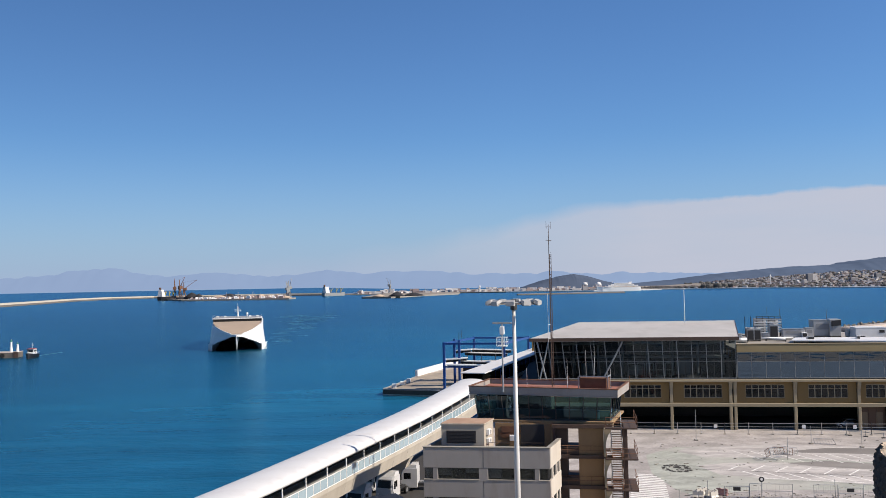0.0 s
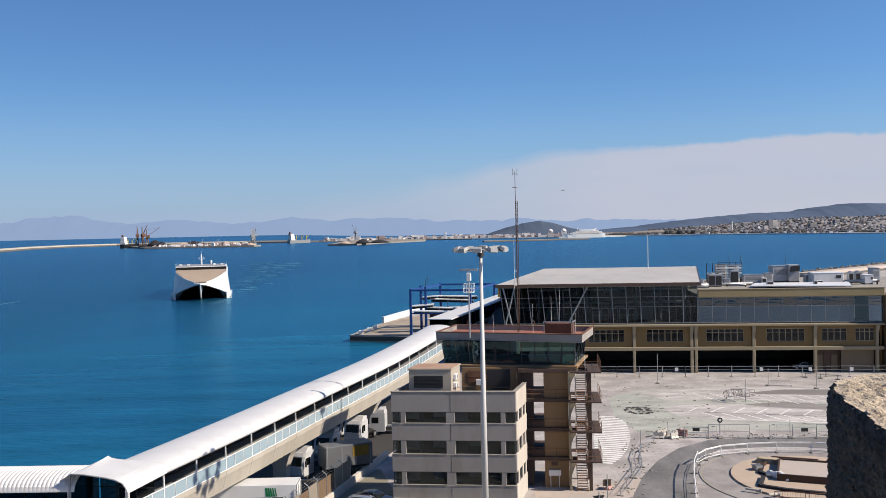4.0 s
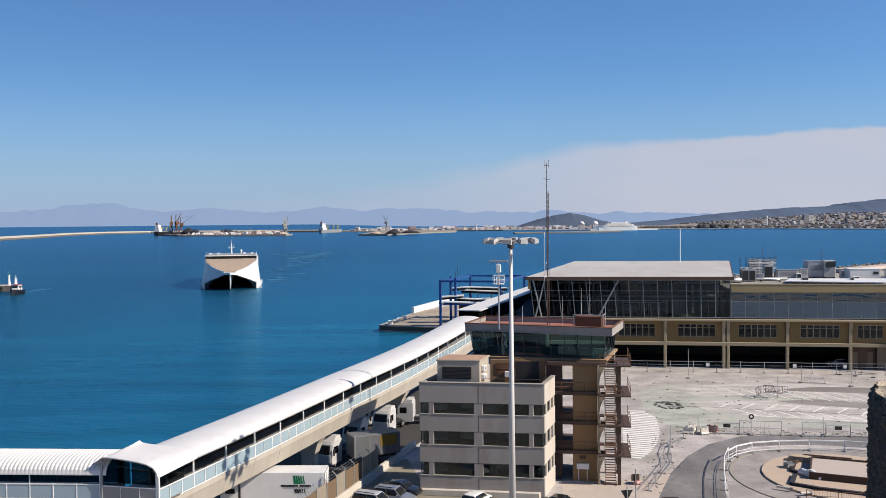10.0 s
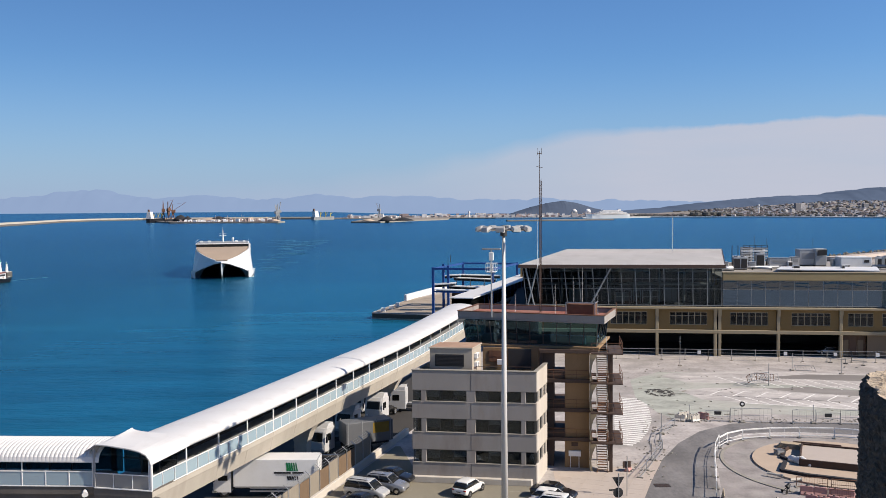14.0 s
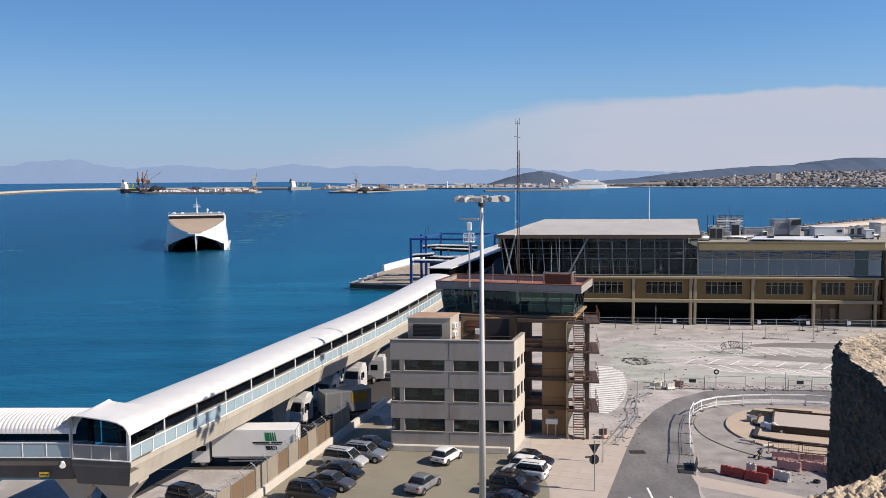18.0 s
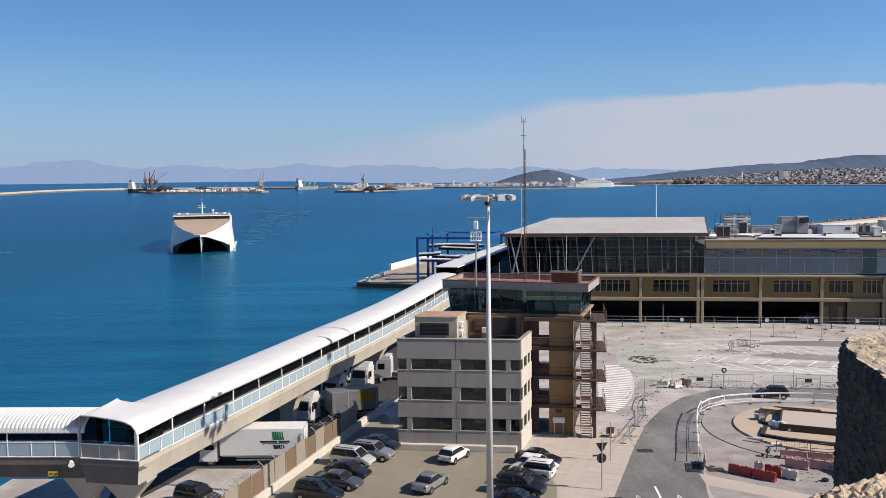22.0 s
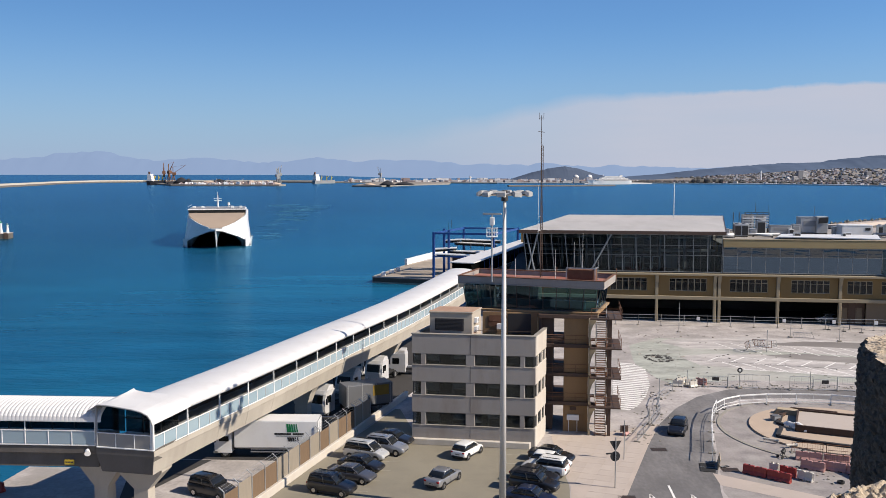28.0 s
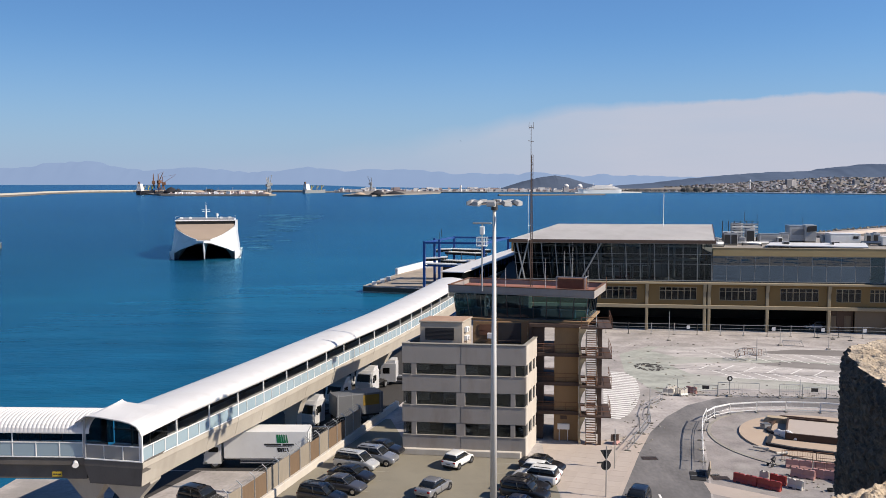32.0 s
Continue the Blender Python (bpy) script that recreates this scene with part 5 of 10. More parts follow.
for z in (11.5, 12.4):
    ac = cpart("air_conditioner", Geo().bbox(5.87, 6.2, 1.9, 2.7, z, z + 0.55, 0.03), M["white"], ctrl, "white air conditioner on the plant room wall")
    cpart("fan", Geo().rod((6.2, 2.3, z + 0.28), (6.23, 2.3, z + 0.28), 0.2, n=14), M["grey"], ac)
# the tower behind: lookout floor, columns, open bays and stair
TX0, TX1, TY0, TY1 = 5.0, 18.3, 6.6, 14.5
LEV = (0.0, 3.3, 6.45, 9.6, 12.75)
part("tower_wall", Geo().bbox(6.6, 12.6, 7.3, 7.5, 9.6, 12.75, 0.03).bbox(12.61, 13.1, 7.3, 13.5, 9.6, 12.75, 0.03), M["ochre"], ctrl, "ochre rendered wall below the lookout")
part("door", Geo().bbox(9.4, 11.9, 7.22, 7.29, 10.35, 12.6, 0.02), M["dark"], ctrl, "dark double door onto the roof")
part("vent_frame", Geo().box(7.3, 8.9, 7.24, 7.28, 11.2, 12.4).box(7.32, 8.88, 7.21, 7.24, 11.75, 11.8), M["rust"], ctrl)
part("wall_unit", Geo().bbox(8.2, 8.9, 6.85, 7.2, 10.9, 11.5, 0.03), M["white"], ctrl, "white air conditioner by the roof door")
for k in range(4):
    z0, z1 = LEV[k], LEV[k + 1]
    w = part("tower_wall", Geo().bbox(15.5, 18.1, 6.4, 6.6, z0 + 0.02, z1 - 0.24, 0.02).bbox(17.9, 18.1, 6.61, 12.0, z0 + 0.02, z1 - 0.24, 0.02), M["ochre"], ctrl, "ochre wall panel of the stair tower")
    part("floor_slab", Geo().bbox(12.75, 18.2, 6.2, 13.5, z1 - 0.22, z1, 0.03), M["brown"], ctrl, "rust-streaked floor slab edge")
    part("slab_fascia", Geo().bbox(12.8, 19.0, 5.98, 6.18, z1 - 0.34, z1 + 0.06, 0.02), M["brown"], ctrl, "dark brown edge beam of the gallery")
    if k < 3:
        gr = part("gallery_rail", Geo().rod((13.1, 6.05, z1 + 1.0), (18.0, 6.05, z1 + 1.0), 0.028).rod((13.1, 6.05, z1 + 0.55), (18.0, 6.05, z1 + 0.55), 0.02), M["rust"], ctrl)
        for q in range(5):
            part("baluster", Geo().rod((13.1 + 1.22 * q, 6.05, z1 + 0.06), (13.1 + 1.22 * q, 6.05, z1 + 1.0), 0.02), M["rust"], gr)
    part("column", Geo().bbox(12.8, 13.1, 6.3, 6.6, z0, z1 - 0.23, 0.02), M["brown"], ctrl)
    part("back_wall", Geo().bbox(13.11, 14.35, 6.75, 6.9, z0 + 0.01, z1 - 0.23, 0.02).bbox(14.2, 14.35, 6.91, 13.3, z0 + 0.01, z1 - 0.23, 0.02), M["brown"], ctrl, "dark wall in the open bay")
    g = Geo()
    out = [(18.12, z0 + 0.02), (18.42, z0 + 0.02), (18.3, z0 + 0.5), (18.28, z0 + 1.1), (18.36, z0 + 1.7), (18.52, z0 + 2.2), (18.8, z1 - 0.5), (18.88, z1 - 0.24), (18.12, z1 - 0.24)]
    g.add([(x, 5.25, z) for x, z in out] + [(x, 6.6, z) for x, z in out], [tuple(range(9)), tuple(range(9, 18))[::-1]] + [(i, (i + 1) % 9, 9 + (i + 1) % 9, 9 + i) for i in range(9)])
    part("curved_bracket", g, M["cream"], ctrl, "cream curved bracket under the landing")
    if k:
        part("rail", Geo().rod((13.1, 6.25, z0 + 1.0), (15.5, 6.25, z0 + 1.0), 0.03).rod((13.1, 6.25, z0 + 0.55), (15.5, 6.25, z0 + 0.55), 0.02), M["rust"], ctrl)
        part("parapet", Geo().bbox(13.11, 15.48, 6.32, 6.42, z0, z0 + 0.8, 0.02), M["brown"], ctrl)
part("meter_box", Geo().bbox(15.9, 17.2, 6.1, 6.38, 1.3, 1.9, 0.03).rod((16.1, 6.25, 0), (16.1, 6.25, 1.3), 0.04).rod((17.0, 6.25, 0), (17.0, 6.25, 1.3), 0.04), M["white"], ctrl, "white meter box on two legs")
part("small_window", Geo().bbox(16.2, 16.9, 6.36, 6.39, 2.35, 2.75, 0.01), M["brown"], ctrl)
# outside stair with landings
for k in range(4):
    z0, z1 = LEV[k], LEV[k + 1]
    st = part("stair_flight", Geo().beam((18.9, 5.0, z0), (18.9, 9.0, z1), 0.06, 0.25).beam((20.0, 5.0, z0), (20.0, 9.0, z1), 0.06, 0.25), M["rust"], ctrl, "rusty outside steel stair flight")
    for i in range(1, 16):
        f = i / 16
        part("step", Geo().box(18.93, 19.97, 4.9 + 4 * f, 5.2 + 4 * f, z0 + (z1 - z0) * f - 0.03, z0 + (z1 - z0) * f), M["rust"], st)
    for x in (18.9, 20.0):
        part("handrail", Geo().rod((x, 5.0, z0 + 1.0), (x, 9.0, z1 + 1.0), 0.025).rod((x, 5.0, z0 + 0.5), (x, 9.0, z1 + 0.5), 0.018), M["steel"], st)
    land = part("landing", Geo().bbox(18.2, 21.5, 4.4, 5.1, z1 - 0.14, z1, 0.02).bbox(20.1, 21.5, 5.11, 9.9, z1 - 0.14, z1, 0.02).bbox(18.2, 20.09, 9.0, 9.9, z1 - 0.14, z1, 0.02), M["brown"], ctrl, "brown steel landing of the outside stair")
    for x, y in ((18.3, 4.45), (19.9, 4.45), (21.45, 4.45), (21.45, 7.2), (21.45, 9.85)):
        part("post", Geo().rod((x, y, z1), (x, y, z1 + 1.05), 0.025), M["rust"], land)
    for h in (0.55, 1.05):
        part("rail", Geo().tube([(18.3, 4.45, z1 + h), (21.45, 4.45, z1 + h), (21.45, 9.85, z1 + h)], 0.025), M["rust"], land)
part("stair_column", Geo().bbox(20.15, 20.5, 5.2, 5.5, 0, 12.6, 0.02), M["brown"], ctrl, "dark steel column carrying the stair")
part("stair_column", Geo().bbox(20.15, 20.5, 9.3, 9.6, 0, 12.6, 0.02), M["brown"], ctrl)
# lookout
g = Geo()
fl = [(4.4, 7.0), (18.9, 7.0), (18.9, 14.6), (4.4, 14.6)]
cpart("lookout_floor", Geo().bbox(4.0, 19.2, 6.6, 15.0, 12.76, 13.0, 0.03), M["ochre"], ctrl, "ochre floor slab of the lookout", y0=7.0, turn=-6.0, k=0.08)
cpart("lookout_core", Geo().bbox(7.0, 11.0, 11.5, 14.2, 13.02, 15.4, 0.03), M["skin"], ctrl, y0=7.0, turn=-6.0, k=0.08)
fr = cpart("lookout_frame", Geo().beam((4.5, 7.05, 13.06), (18.8, 7.05, 13.06), 0.12, 0.12).beam((18.8, 7.05, 13.06), (18.8, 14.5, 13.06), 0.12, 0.12).beam((4.5, 7.05, 13.06), (4.5, 14.5, 13.06), 0.12, 0.12), M["frame"], ctrl, y0=7.0, turn=-6.0, k=0.08)
nb = 10
for i in range(nb + 1):
    a = Vector((4.5 + 14.3 * i / nb, 7.05, 13.1))
    b = Vector((4.2 + 14.9 * i / nb, 6.75, 15.55))
    cpart("mullion", Geo().beam(a, b, 0.07, 0.1), M["frame"], fr, y0=7.0, turn=-6.0, k=0.08)
    if i < nb:
        g = Geo()
        a2 = Vector((4.5 + 14.3 * (i + 1) / nb, 7.05, 13.1))
        b2 = Vector((4.2 + 14.9 * (i + 1) / nb, 6.75, 15.55))
        g.add([a + Vector((0.05, 0, 0)), a2 - Vector((0.05, 0, 0)), b2 - Vector((0.05, 0, 0)), b + Vector((0.05, 0, 0))], [(0, 1, 2, 3)])
        cpart("pane", g, M["pane"], fr, y0=7.0, turn=-6.0, k=0.08)
for i in range(5):
    for sx, xb, xt in ((1, 18.8, 19.1), (-1, 4.5, 4.2)):
        y0, y1 = 7.05 + 7.4 * i / 5, 7.05 + 7.4 * (i + 1) / 5
        g = Geo()
        g.add([(xb, y0 + 0.05, 13.1), (xb, y1 - 0.05, 13.1), (xt, y1 - 0.05, 15.55), (xt, y0 + 0.05, 15.55)], [(0, 1, 2, 3)])
        cpart("pane", g, M["pane"], fr, y0=7.0, turn=-6.0, k=0.08)
        cpart("mullion", Geo().beam((xb, y1, 13.1), (xt, y1, 15.55), 0.07, 0.08), M["frame"], fr, y0=7.0, turn=-6.0, k=0.08)
cpart("rail", Geo().rod((4.6, 7.3, 14.0), (18.7, 7.3, 14.0), 0.03), M["grey"], fr, y0=7.0, turn=-6.0, k=0.08)
cpart("console", Geo().bbox(6, 17.5, 8.0, 8.8, 13.02, 13.95, 0.05), M["grey"], ctrl, y0=7.0, turn=-6.0, k=0.08)
rf = cpart("lookout_roof", Geo().bbox(3.5, 19.9, 6.0, 13.4, 15.6, 15.75, 0.03).bbox(3.5, 19.9, 6.0, 6.2, 15.76, 16.45, 0.03).bbox(19.7, 19.9, 6.21, 13.4, 15.76, 16.45, 0.03).bbox(3.5, 3.7, 6.21, 13.4, 15.76, 16.45, 0.03).bbox(3.71, 19.69, 13.2, 13.4, 15.76, 16.45, 0.03), M["precast"], ctrl, "grey concrete roof tray of the lookout", y0=7.0, turn=-12.0, k=0.0)
cpart("roof_deck", Geo().box(3.71, 19.69, 6.21, 13.19, 15.76, 15.95), M["red_roof"], rf, "reddish waterproofed roof", y0=7.0, turn=-12.0, k=0.0)
cpart("roof_edge", Geo().bbox(3.44, 19.96, 5.94, 6.26, 16.453, 16.53, 0.02).bbox(3.44, 3.76, 6.27, 13.4, 16.453, 16.53, 0.02).bbox(19.64, 19.96, 6.27, 13.4, 16.453, 16.53, 0.02).bbox(3.77, 19.63, 13.14, 13.46, 16.453, 16.53, 0.02), M["rust"], rf, y0=7.0, turn=-12.0, k=0.0)
tank = cpart("roof_box", Geo().bbox(15.2, 18.2, 9.3, 11.0, 15.96, 17.3, 0.06), M["rust"], ctrl, "rusty brown box on the lookout roof", y0=7.0, turn=-12.0, k=0.0)
cpart("box_frame", Geo().beam((15.1, 9.2, 17.45), (18.3, 9.2, 17.45), 0.1, 0.1).beam((15.1, 9.2, 15.96), (15.1, 9.2, 17.45), 0.1, 0.1).beam((18.3, 9.2, 15.96), (18.3, 9.2, 17.45), 0.1, 0.1).beam((18.3, 9.2, 17.45), (18.3, 11.1, 17.45), 0.1, 0.1), M["steel"], tank, y0=7.0, turn=-12.0, k=0.0)
for x in (4.4, 7.5, 12.4, 16.6, 19.3):
    cpart("roof_post", Geo().rod((x + 0.7, 14.4, 15.7), (x + 0.7, 14.4, 17.0), 0.035), M["rust"], ctrl, y0=7.0, turn=-6.0, k=0.08)

# radar mast and radio masts on the lookout roof
rad = thing("radar_mast", "grey steel mast with a caged radar scanner", "mast", pose(3.2, 95.3, 0, 0, 0, -10))
part("pole", Geo().rod((0, 0, 15.95), (0, 0, 22.2), 0.10, 0.08), M["steel"], rad)
cage = part("cage", Geo().bbox(-0.55, 0.55, -0.55, 0.55, 20.9, 20.98, 0.02), M["white"], rad, "white service cage")
for z in (21.4, 21.9):
    part("cage_rail", Geo().tube([(-0.55, -0.55, z), (0.55, -0.55, z), (0.55, 0.55, z), (-0.55, 0.55, z), (-0.55, -0.55, z)], 0.025), M["white"], cage)
for x in (-0.55, -0.18, 0.18, 0.55):
    part("cage_post", Geo().rod((x, -0.55, 20.98), (x, -0.55, 21.9), 0.025), M["white"], cage)
    part("cage_post", Geo().rod((x, 0.55, 20.98), (x, 0.55, 21.9), 0.025), M["white"], cage)
part("gearbox", Geo().bbox(-0.25, 0.25, -0.25, 0.25, 22.2, 23.1, 0.05), M["white"], rad)
part("scanner", Geo().bbox(-1.05, 1.05, -0.1, 0.1, 23.35, 23.55, 0.04).rod((0, 0, 23.1), (0, 0, 23.35), 0.1), M["steel"], rad, "grey radar scanner bar")
ant = thing("radio_mast", "tall thin dark lattice radio mast", "mast", pose(8.85, 99.3, 0, 0, 0, 8))
for dx, dy in ((0, 0), (0.24, 0), (0.12, 0.2)):
    part("chord", Geo().rod((dx, dy, 15.9), (dx, dy, 31.0), 0.035, n=6), M["brown"], ant)
for i in range(50):
    z = 16.2 + 0.3 * i
    part("brace", Geo().rod((0, 0, z), (0.24, 0, z + 0.3), 0.014, n=4) if i % 2 else Geo().rod((0.24, 0, z), (0, 0, z + 0.3), 0.014, n=4), M["brown"], ant)
part("top_pole", Geo().rod((0.0, 0, 31.0), (0.0, 0, 34.4), 0.04, 0.03), M["brown"], ant)
part("crossarm", Geo().rod((-0.35, 0, 32.6), (0.35, 0, 32.5), 0.03).rod((-0.25, 0, 34.1), (0.25, 0, 34.1), 0.03).rod((-0.25, 0, 33.9), (-0.25, 0, 34.7), 0.02).rod((0.25, 0, 33.9), (0.25, 0, 34.7), 0.02), M["brown"], ant)
part("whip", Geo().rod((-0.3, -0.1, 21.0), (-0.3, -0.1, 26.5), 0.025), M["white"], ant, "white whip aerial")
part("bracket", Geo().rod((-0.3, -0.1, 21.4), (0, 0, 21.4), 0.025).rod((-0.3, -0.1, 23.0), (0, 0, 23.0), 0.025), M["steel"], ant)
for x, y, h in ((10.4, 97.4, 3.4), (12.6, 98.3, 4.2), (13.6, 98.6, 5.2), (15.2, 97.6, 2.2), (6.0, 98.8, 2.2)):
    a = thing("roof_aerial", "thin white whip aerial on the lookout roof", "aerial", pose(x, y, 15.95), "roof aerials")
    part("rod", Geo().rod((0, 0, 0), (0, 0, h), 0.024, 0.014), M["white"], a)
    part("base", Geo().bbox(-0.1, 0.1, -0.1, 0.1, 0, 0.08, 0.01), M["steel"], a)
# ---- covered passenger walkway on pillars ----
WM = pose(-23.3, 63.3, 0, 0, 0, -17)
WLEN, BAY = 100.8, 4.8
walkway = thing("covered_walkway", "raised passenger walkway with white arched roof and glass sides", "walkway", WM)
XR, XL = -1.75, -6.2
EAVE, RIDGE, DECK = 8.85, 9.72, 6.35


def arch(xa, xb, z0, z1, n=22, over=0.0):
    out = []
    for i in range(n + 1):
        a = math.pi * i / n
        out.append(((xa + xb) / 2 + (abs(xa - xb) / 2 + over) * math.cos(a), z0 + (z1 - z0) * math.sin(a) ** 0.7))
    return out


prof = arch(XR, XL, EAVE, RIDGE, 22, 0.35)
inner = arch(XR, XL, EAVE - 0.02, RIDGE - 0.10, 22, 0.28)


def roof_ring(y):
    return [Vector((x, y, z)) for x, z in prof] + [Vector((x, y, z)) for x, z in inner[::-1]]


panel = Geo().loft([roof_ring(-0.02), roof_ring(BAY + 0.02)], caps=False).mesh("roof_panel", True)
GIRDER = [(XR + 0.05, DECK), (XR + 0.05, DECK - 0.42), (XR - 0.02, DECK - 0.45), (XR - 0.40, 4.45), (XL + 0.40, 4.45), (XL + 0.02, DECK - 0.45), (XL - 0.05, DECK - 0.42), (XL - 0.05, DECK)]
n_bay, S0 = 19, 2.2


def lift(s):
    """How far the walkway's line rises or sinks, and drifts sideways, along its length."""
    u = min(1.0, max(0.0, (s - 16.0) / 34.0))
    return -0.27 * (1 - u * u * (3 - 2 * u)) + 0.00055 * max(0.0, s - 50) ** 2 + 0.006 * max(0.0, s - 50), -0.015 * max(0.0, s - 60)


def bay_pose(s, x=0.0):
    (z0, x0), (z1, x1) = lift(s), lift(s + BAY)
    return pose(x + x0, s, z0 + 8, math.degrees(math.atan2(z1 - z0, BAY)), 0, -math.degrees(math.atan2(x1 - x0, BAY))) @ pose(0, 0, -8)


girder_me = Geo().loft([[Vector((x, y, z)) for x, z in GIRDER] for y in (0.01, BAY - 0.01)]).mesh("girder")
post_me = Geo().bbox(-0.06, 0.06, -0.06, 0.06, DECK, EAVE + 0.02, 0.01).mesh("post")
pane_me = Geo().box(-0.012, 0.012, 0.05, 1.55, DECK + 0.12, DECK + 1.12).mesh("glass_panel")
stanchion_me = Geo().bbox(-0.035, 0.035, -0.035, 0.035, DECK, DECK + 1.2, 0.008).mesh("stanchion")
rail_me = Geo().bbox(-0.05, 0.05, 0.0, BAY, DECK + 1.16, DECK + 1.24, 0.015).bbox(-0.04, 0.04, 0.0, BAY, DECK + 0.02, DECK + 0.10, 0.015).mesh("rail")
fascia_me = Geo().bbox(-0.10, 0.10, 0.0, BAY, EAVE - 0.16, EAVE - 0.02, 0.02).mesh("eave_beam")
deck_me = Geo().box(XL, XR, 0.0, BAY, DECK + 0.003, DECK + 0.02).mesh("deck")
back_me = Geo().box(-0.03, 0.03, 0.0, BAY, DECK + 0.05, EAVE - 0.2).mesh("side_wall")
for i in range(n_bay):
    y = S0 + i * BAY
    at = bay_pose(y)
    if i:
        part("roof_panel", panel, M["white_roof"], walkway, m=at)
    if i:
        part("girder", girder_me, M["girder"], walkway, m=at)
    for x in (XR, XL) if i else (XR,):
        part("post", post_me, M["white"], walkway, m=bay_pose(y, x))
        part("rail", rail_me, M["white"], walkway, m=bay_pose(y, x))
        part("eave_beam", fascia_me, M["white"], walkway, m=bay_pose(y, x))
    if i:
        part("side_wall", back_me, M["brown"], walkway, "dark solid side facing the harbour" if i == 1 else "", m=bay_pose(y, XL + 0.25))
    for k in range(3):
        part("glass_panel", pane_me, M["frosted"], walkway, m=bay_pose(y, XR) @ pose(0, 1.6 * k, 0))
        part("stanchion", stanchion_me, M["white"], walkway, m=bay_pose(y, XR) @ pose(0, 1.6 * k + 0.02, 0))
    part("deck", deck_me, M["grey"], walkway, m=at)
ends = Geo()
ends.add([(x, BAY, z) for x, z in prof] + [(XL, BAY, DECK), (XR, BAY, DECK)], [tuple(range(len(prof) + 2))])
part("end_wall", ends, M["white"], walkway, m=bay_pose(S0 + (n_bay - 1) * BAY))
for s in (31.8, 57.4, 83.0):
    pier_g = Geo()
    pier_g.loft([[Vector((-3.97 + sx * w, s + sy * d, z)) for sx, sy in ((-1, -1), (1, -1), (1, 1), (-1, 1))] for z, w, d in ((0, 0.75, 0.55), (2.2, 0.75, 0.55), (3.6, 1.25, 0.7), (4.40, 1.75, 0.8))])
    part("pillar", pier_g, M["girder"], walkway, "flared concrete pillar")
# junction head with a gabled roof and glazed front
HD, HE, HB = 6.24, 8.37, 4.25
head = thing("walkway_junction", "glazed junction of the walkway with a white gabled hood", "walkway junction", pose(-24.15, 65.85, 0, 0, 0, -10.5))
HW = 4.9
# front girder darkened for its shade; the side piece keeps the sunlit tone
part("girder", Geo().loft([[Vector((x, y, z)) for x, y in ((-HW - b, y0), (b, y0), (b + 0.2, 5.0), (-HW - b, 5.0))] for z, b, y0 in ((HD, 0.06, -0.08), (HD - 0.5, 0.06, -0.08), (HB, -0.25, 0.15))]), M["weathered"], head, "weathered girder under the junction, darkened for shade")
to_head = head.matrix_basis.inverted() @ WM
joint_at = to_head @ bay_pose(S0 + BAY)
joint = [joint_at @ Vector((x, 0.03, z)) for x, z in GIRDER[:5]]
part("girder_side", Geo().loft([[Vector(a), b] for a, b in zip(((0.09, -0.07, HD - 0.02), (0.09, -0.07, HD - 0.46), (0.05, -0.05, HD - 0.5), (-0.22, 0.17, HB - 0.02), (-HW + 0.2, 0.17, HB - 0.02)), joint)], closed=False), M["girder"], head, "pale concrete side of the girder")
# the hood: a half arch over the front, folded up to a ridge that dies into the walkway's vault
rim0 = ((0.10, 8.41), (-0.03, 8.81), (-0.29, 9.15), (-0.85, 9.40), (-1.61, 9.55), (-2.56, 9.65), (-3.52, 9.75), (-4.59, 9.78), (-5.54, 9.18))


def vault_line(s):
    at = to_head @ bay_pose(s)
    return [at @ Vector((x, 0, z)) for x, z in prof]


def resampled(pts, n):
    out = []
    for i in range(n):
        f = i / (n - 1) * (len(pts) - 1)
        k = min(int(f), len(pts) - 2)
        out.append(pts[k].lerp(pts[k + 1], f - k))
    return out


n_rim = len(prof)
front_line = resampled([Vector((x, -0.25, z)) for x, z in rim0], n_rim)
end_line = [p + Vector((0, 0, 0.006)) for p in vault_line(S0 + BAY - 0.02)]
peak = Vector((-4.33, 4.5, 9.92))
fold_line = []
for i, p in enumerate(vault_line(S0 + BAY - 0.6)):
    f = max(0.0, (i - 9) / 9)
    fold_line.append(p.lerp(peak, min(1.0, f)) if i <= 18 else peak.lerp(Vector((-5.45, 4.3, 9.15)), (i - 18) / 4))
hood_rings = []
for a_line, b_line, steps in ((front_line, fold_line, 8), (fold_line, end_line, 2)):
    for k in range(steps):
        line_ = [p.lerp(q, k / (steps - 1)) for p, q in zip(a_line, b_line)]
        thin = 0.02 if b_line is end_line and k else 0.06
        hood_rings.append(line_ + [p - Vector((0, 0, thin)) for p in line_[::-1]])
part("hood", Geo().loft(hood_rings), M["white_roof"], head, "white folded metal hood")
part("rim", Geo().tube([(x, -0.27, z - 0.05) for x, z in rim0], 0.05), M["grey"], head)
for x, zt_ in ((0.0, 8.7), (-HW, 9.55)):
    part("post", Geo().bbox(x - 0.08, x + 0.08, -0.08, 0.08, HD, zt_, 0.02), M["grey" if x < 0 else "white"], head)
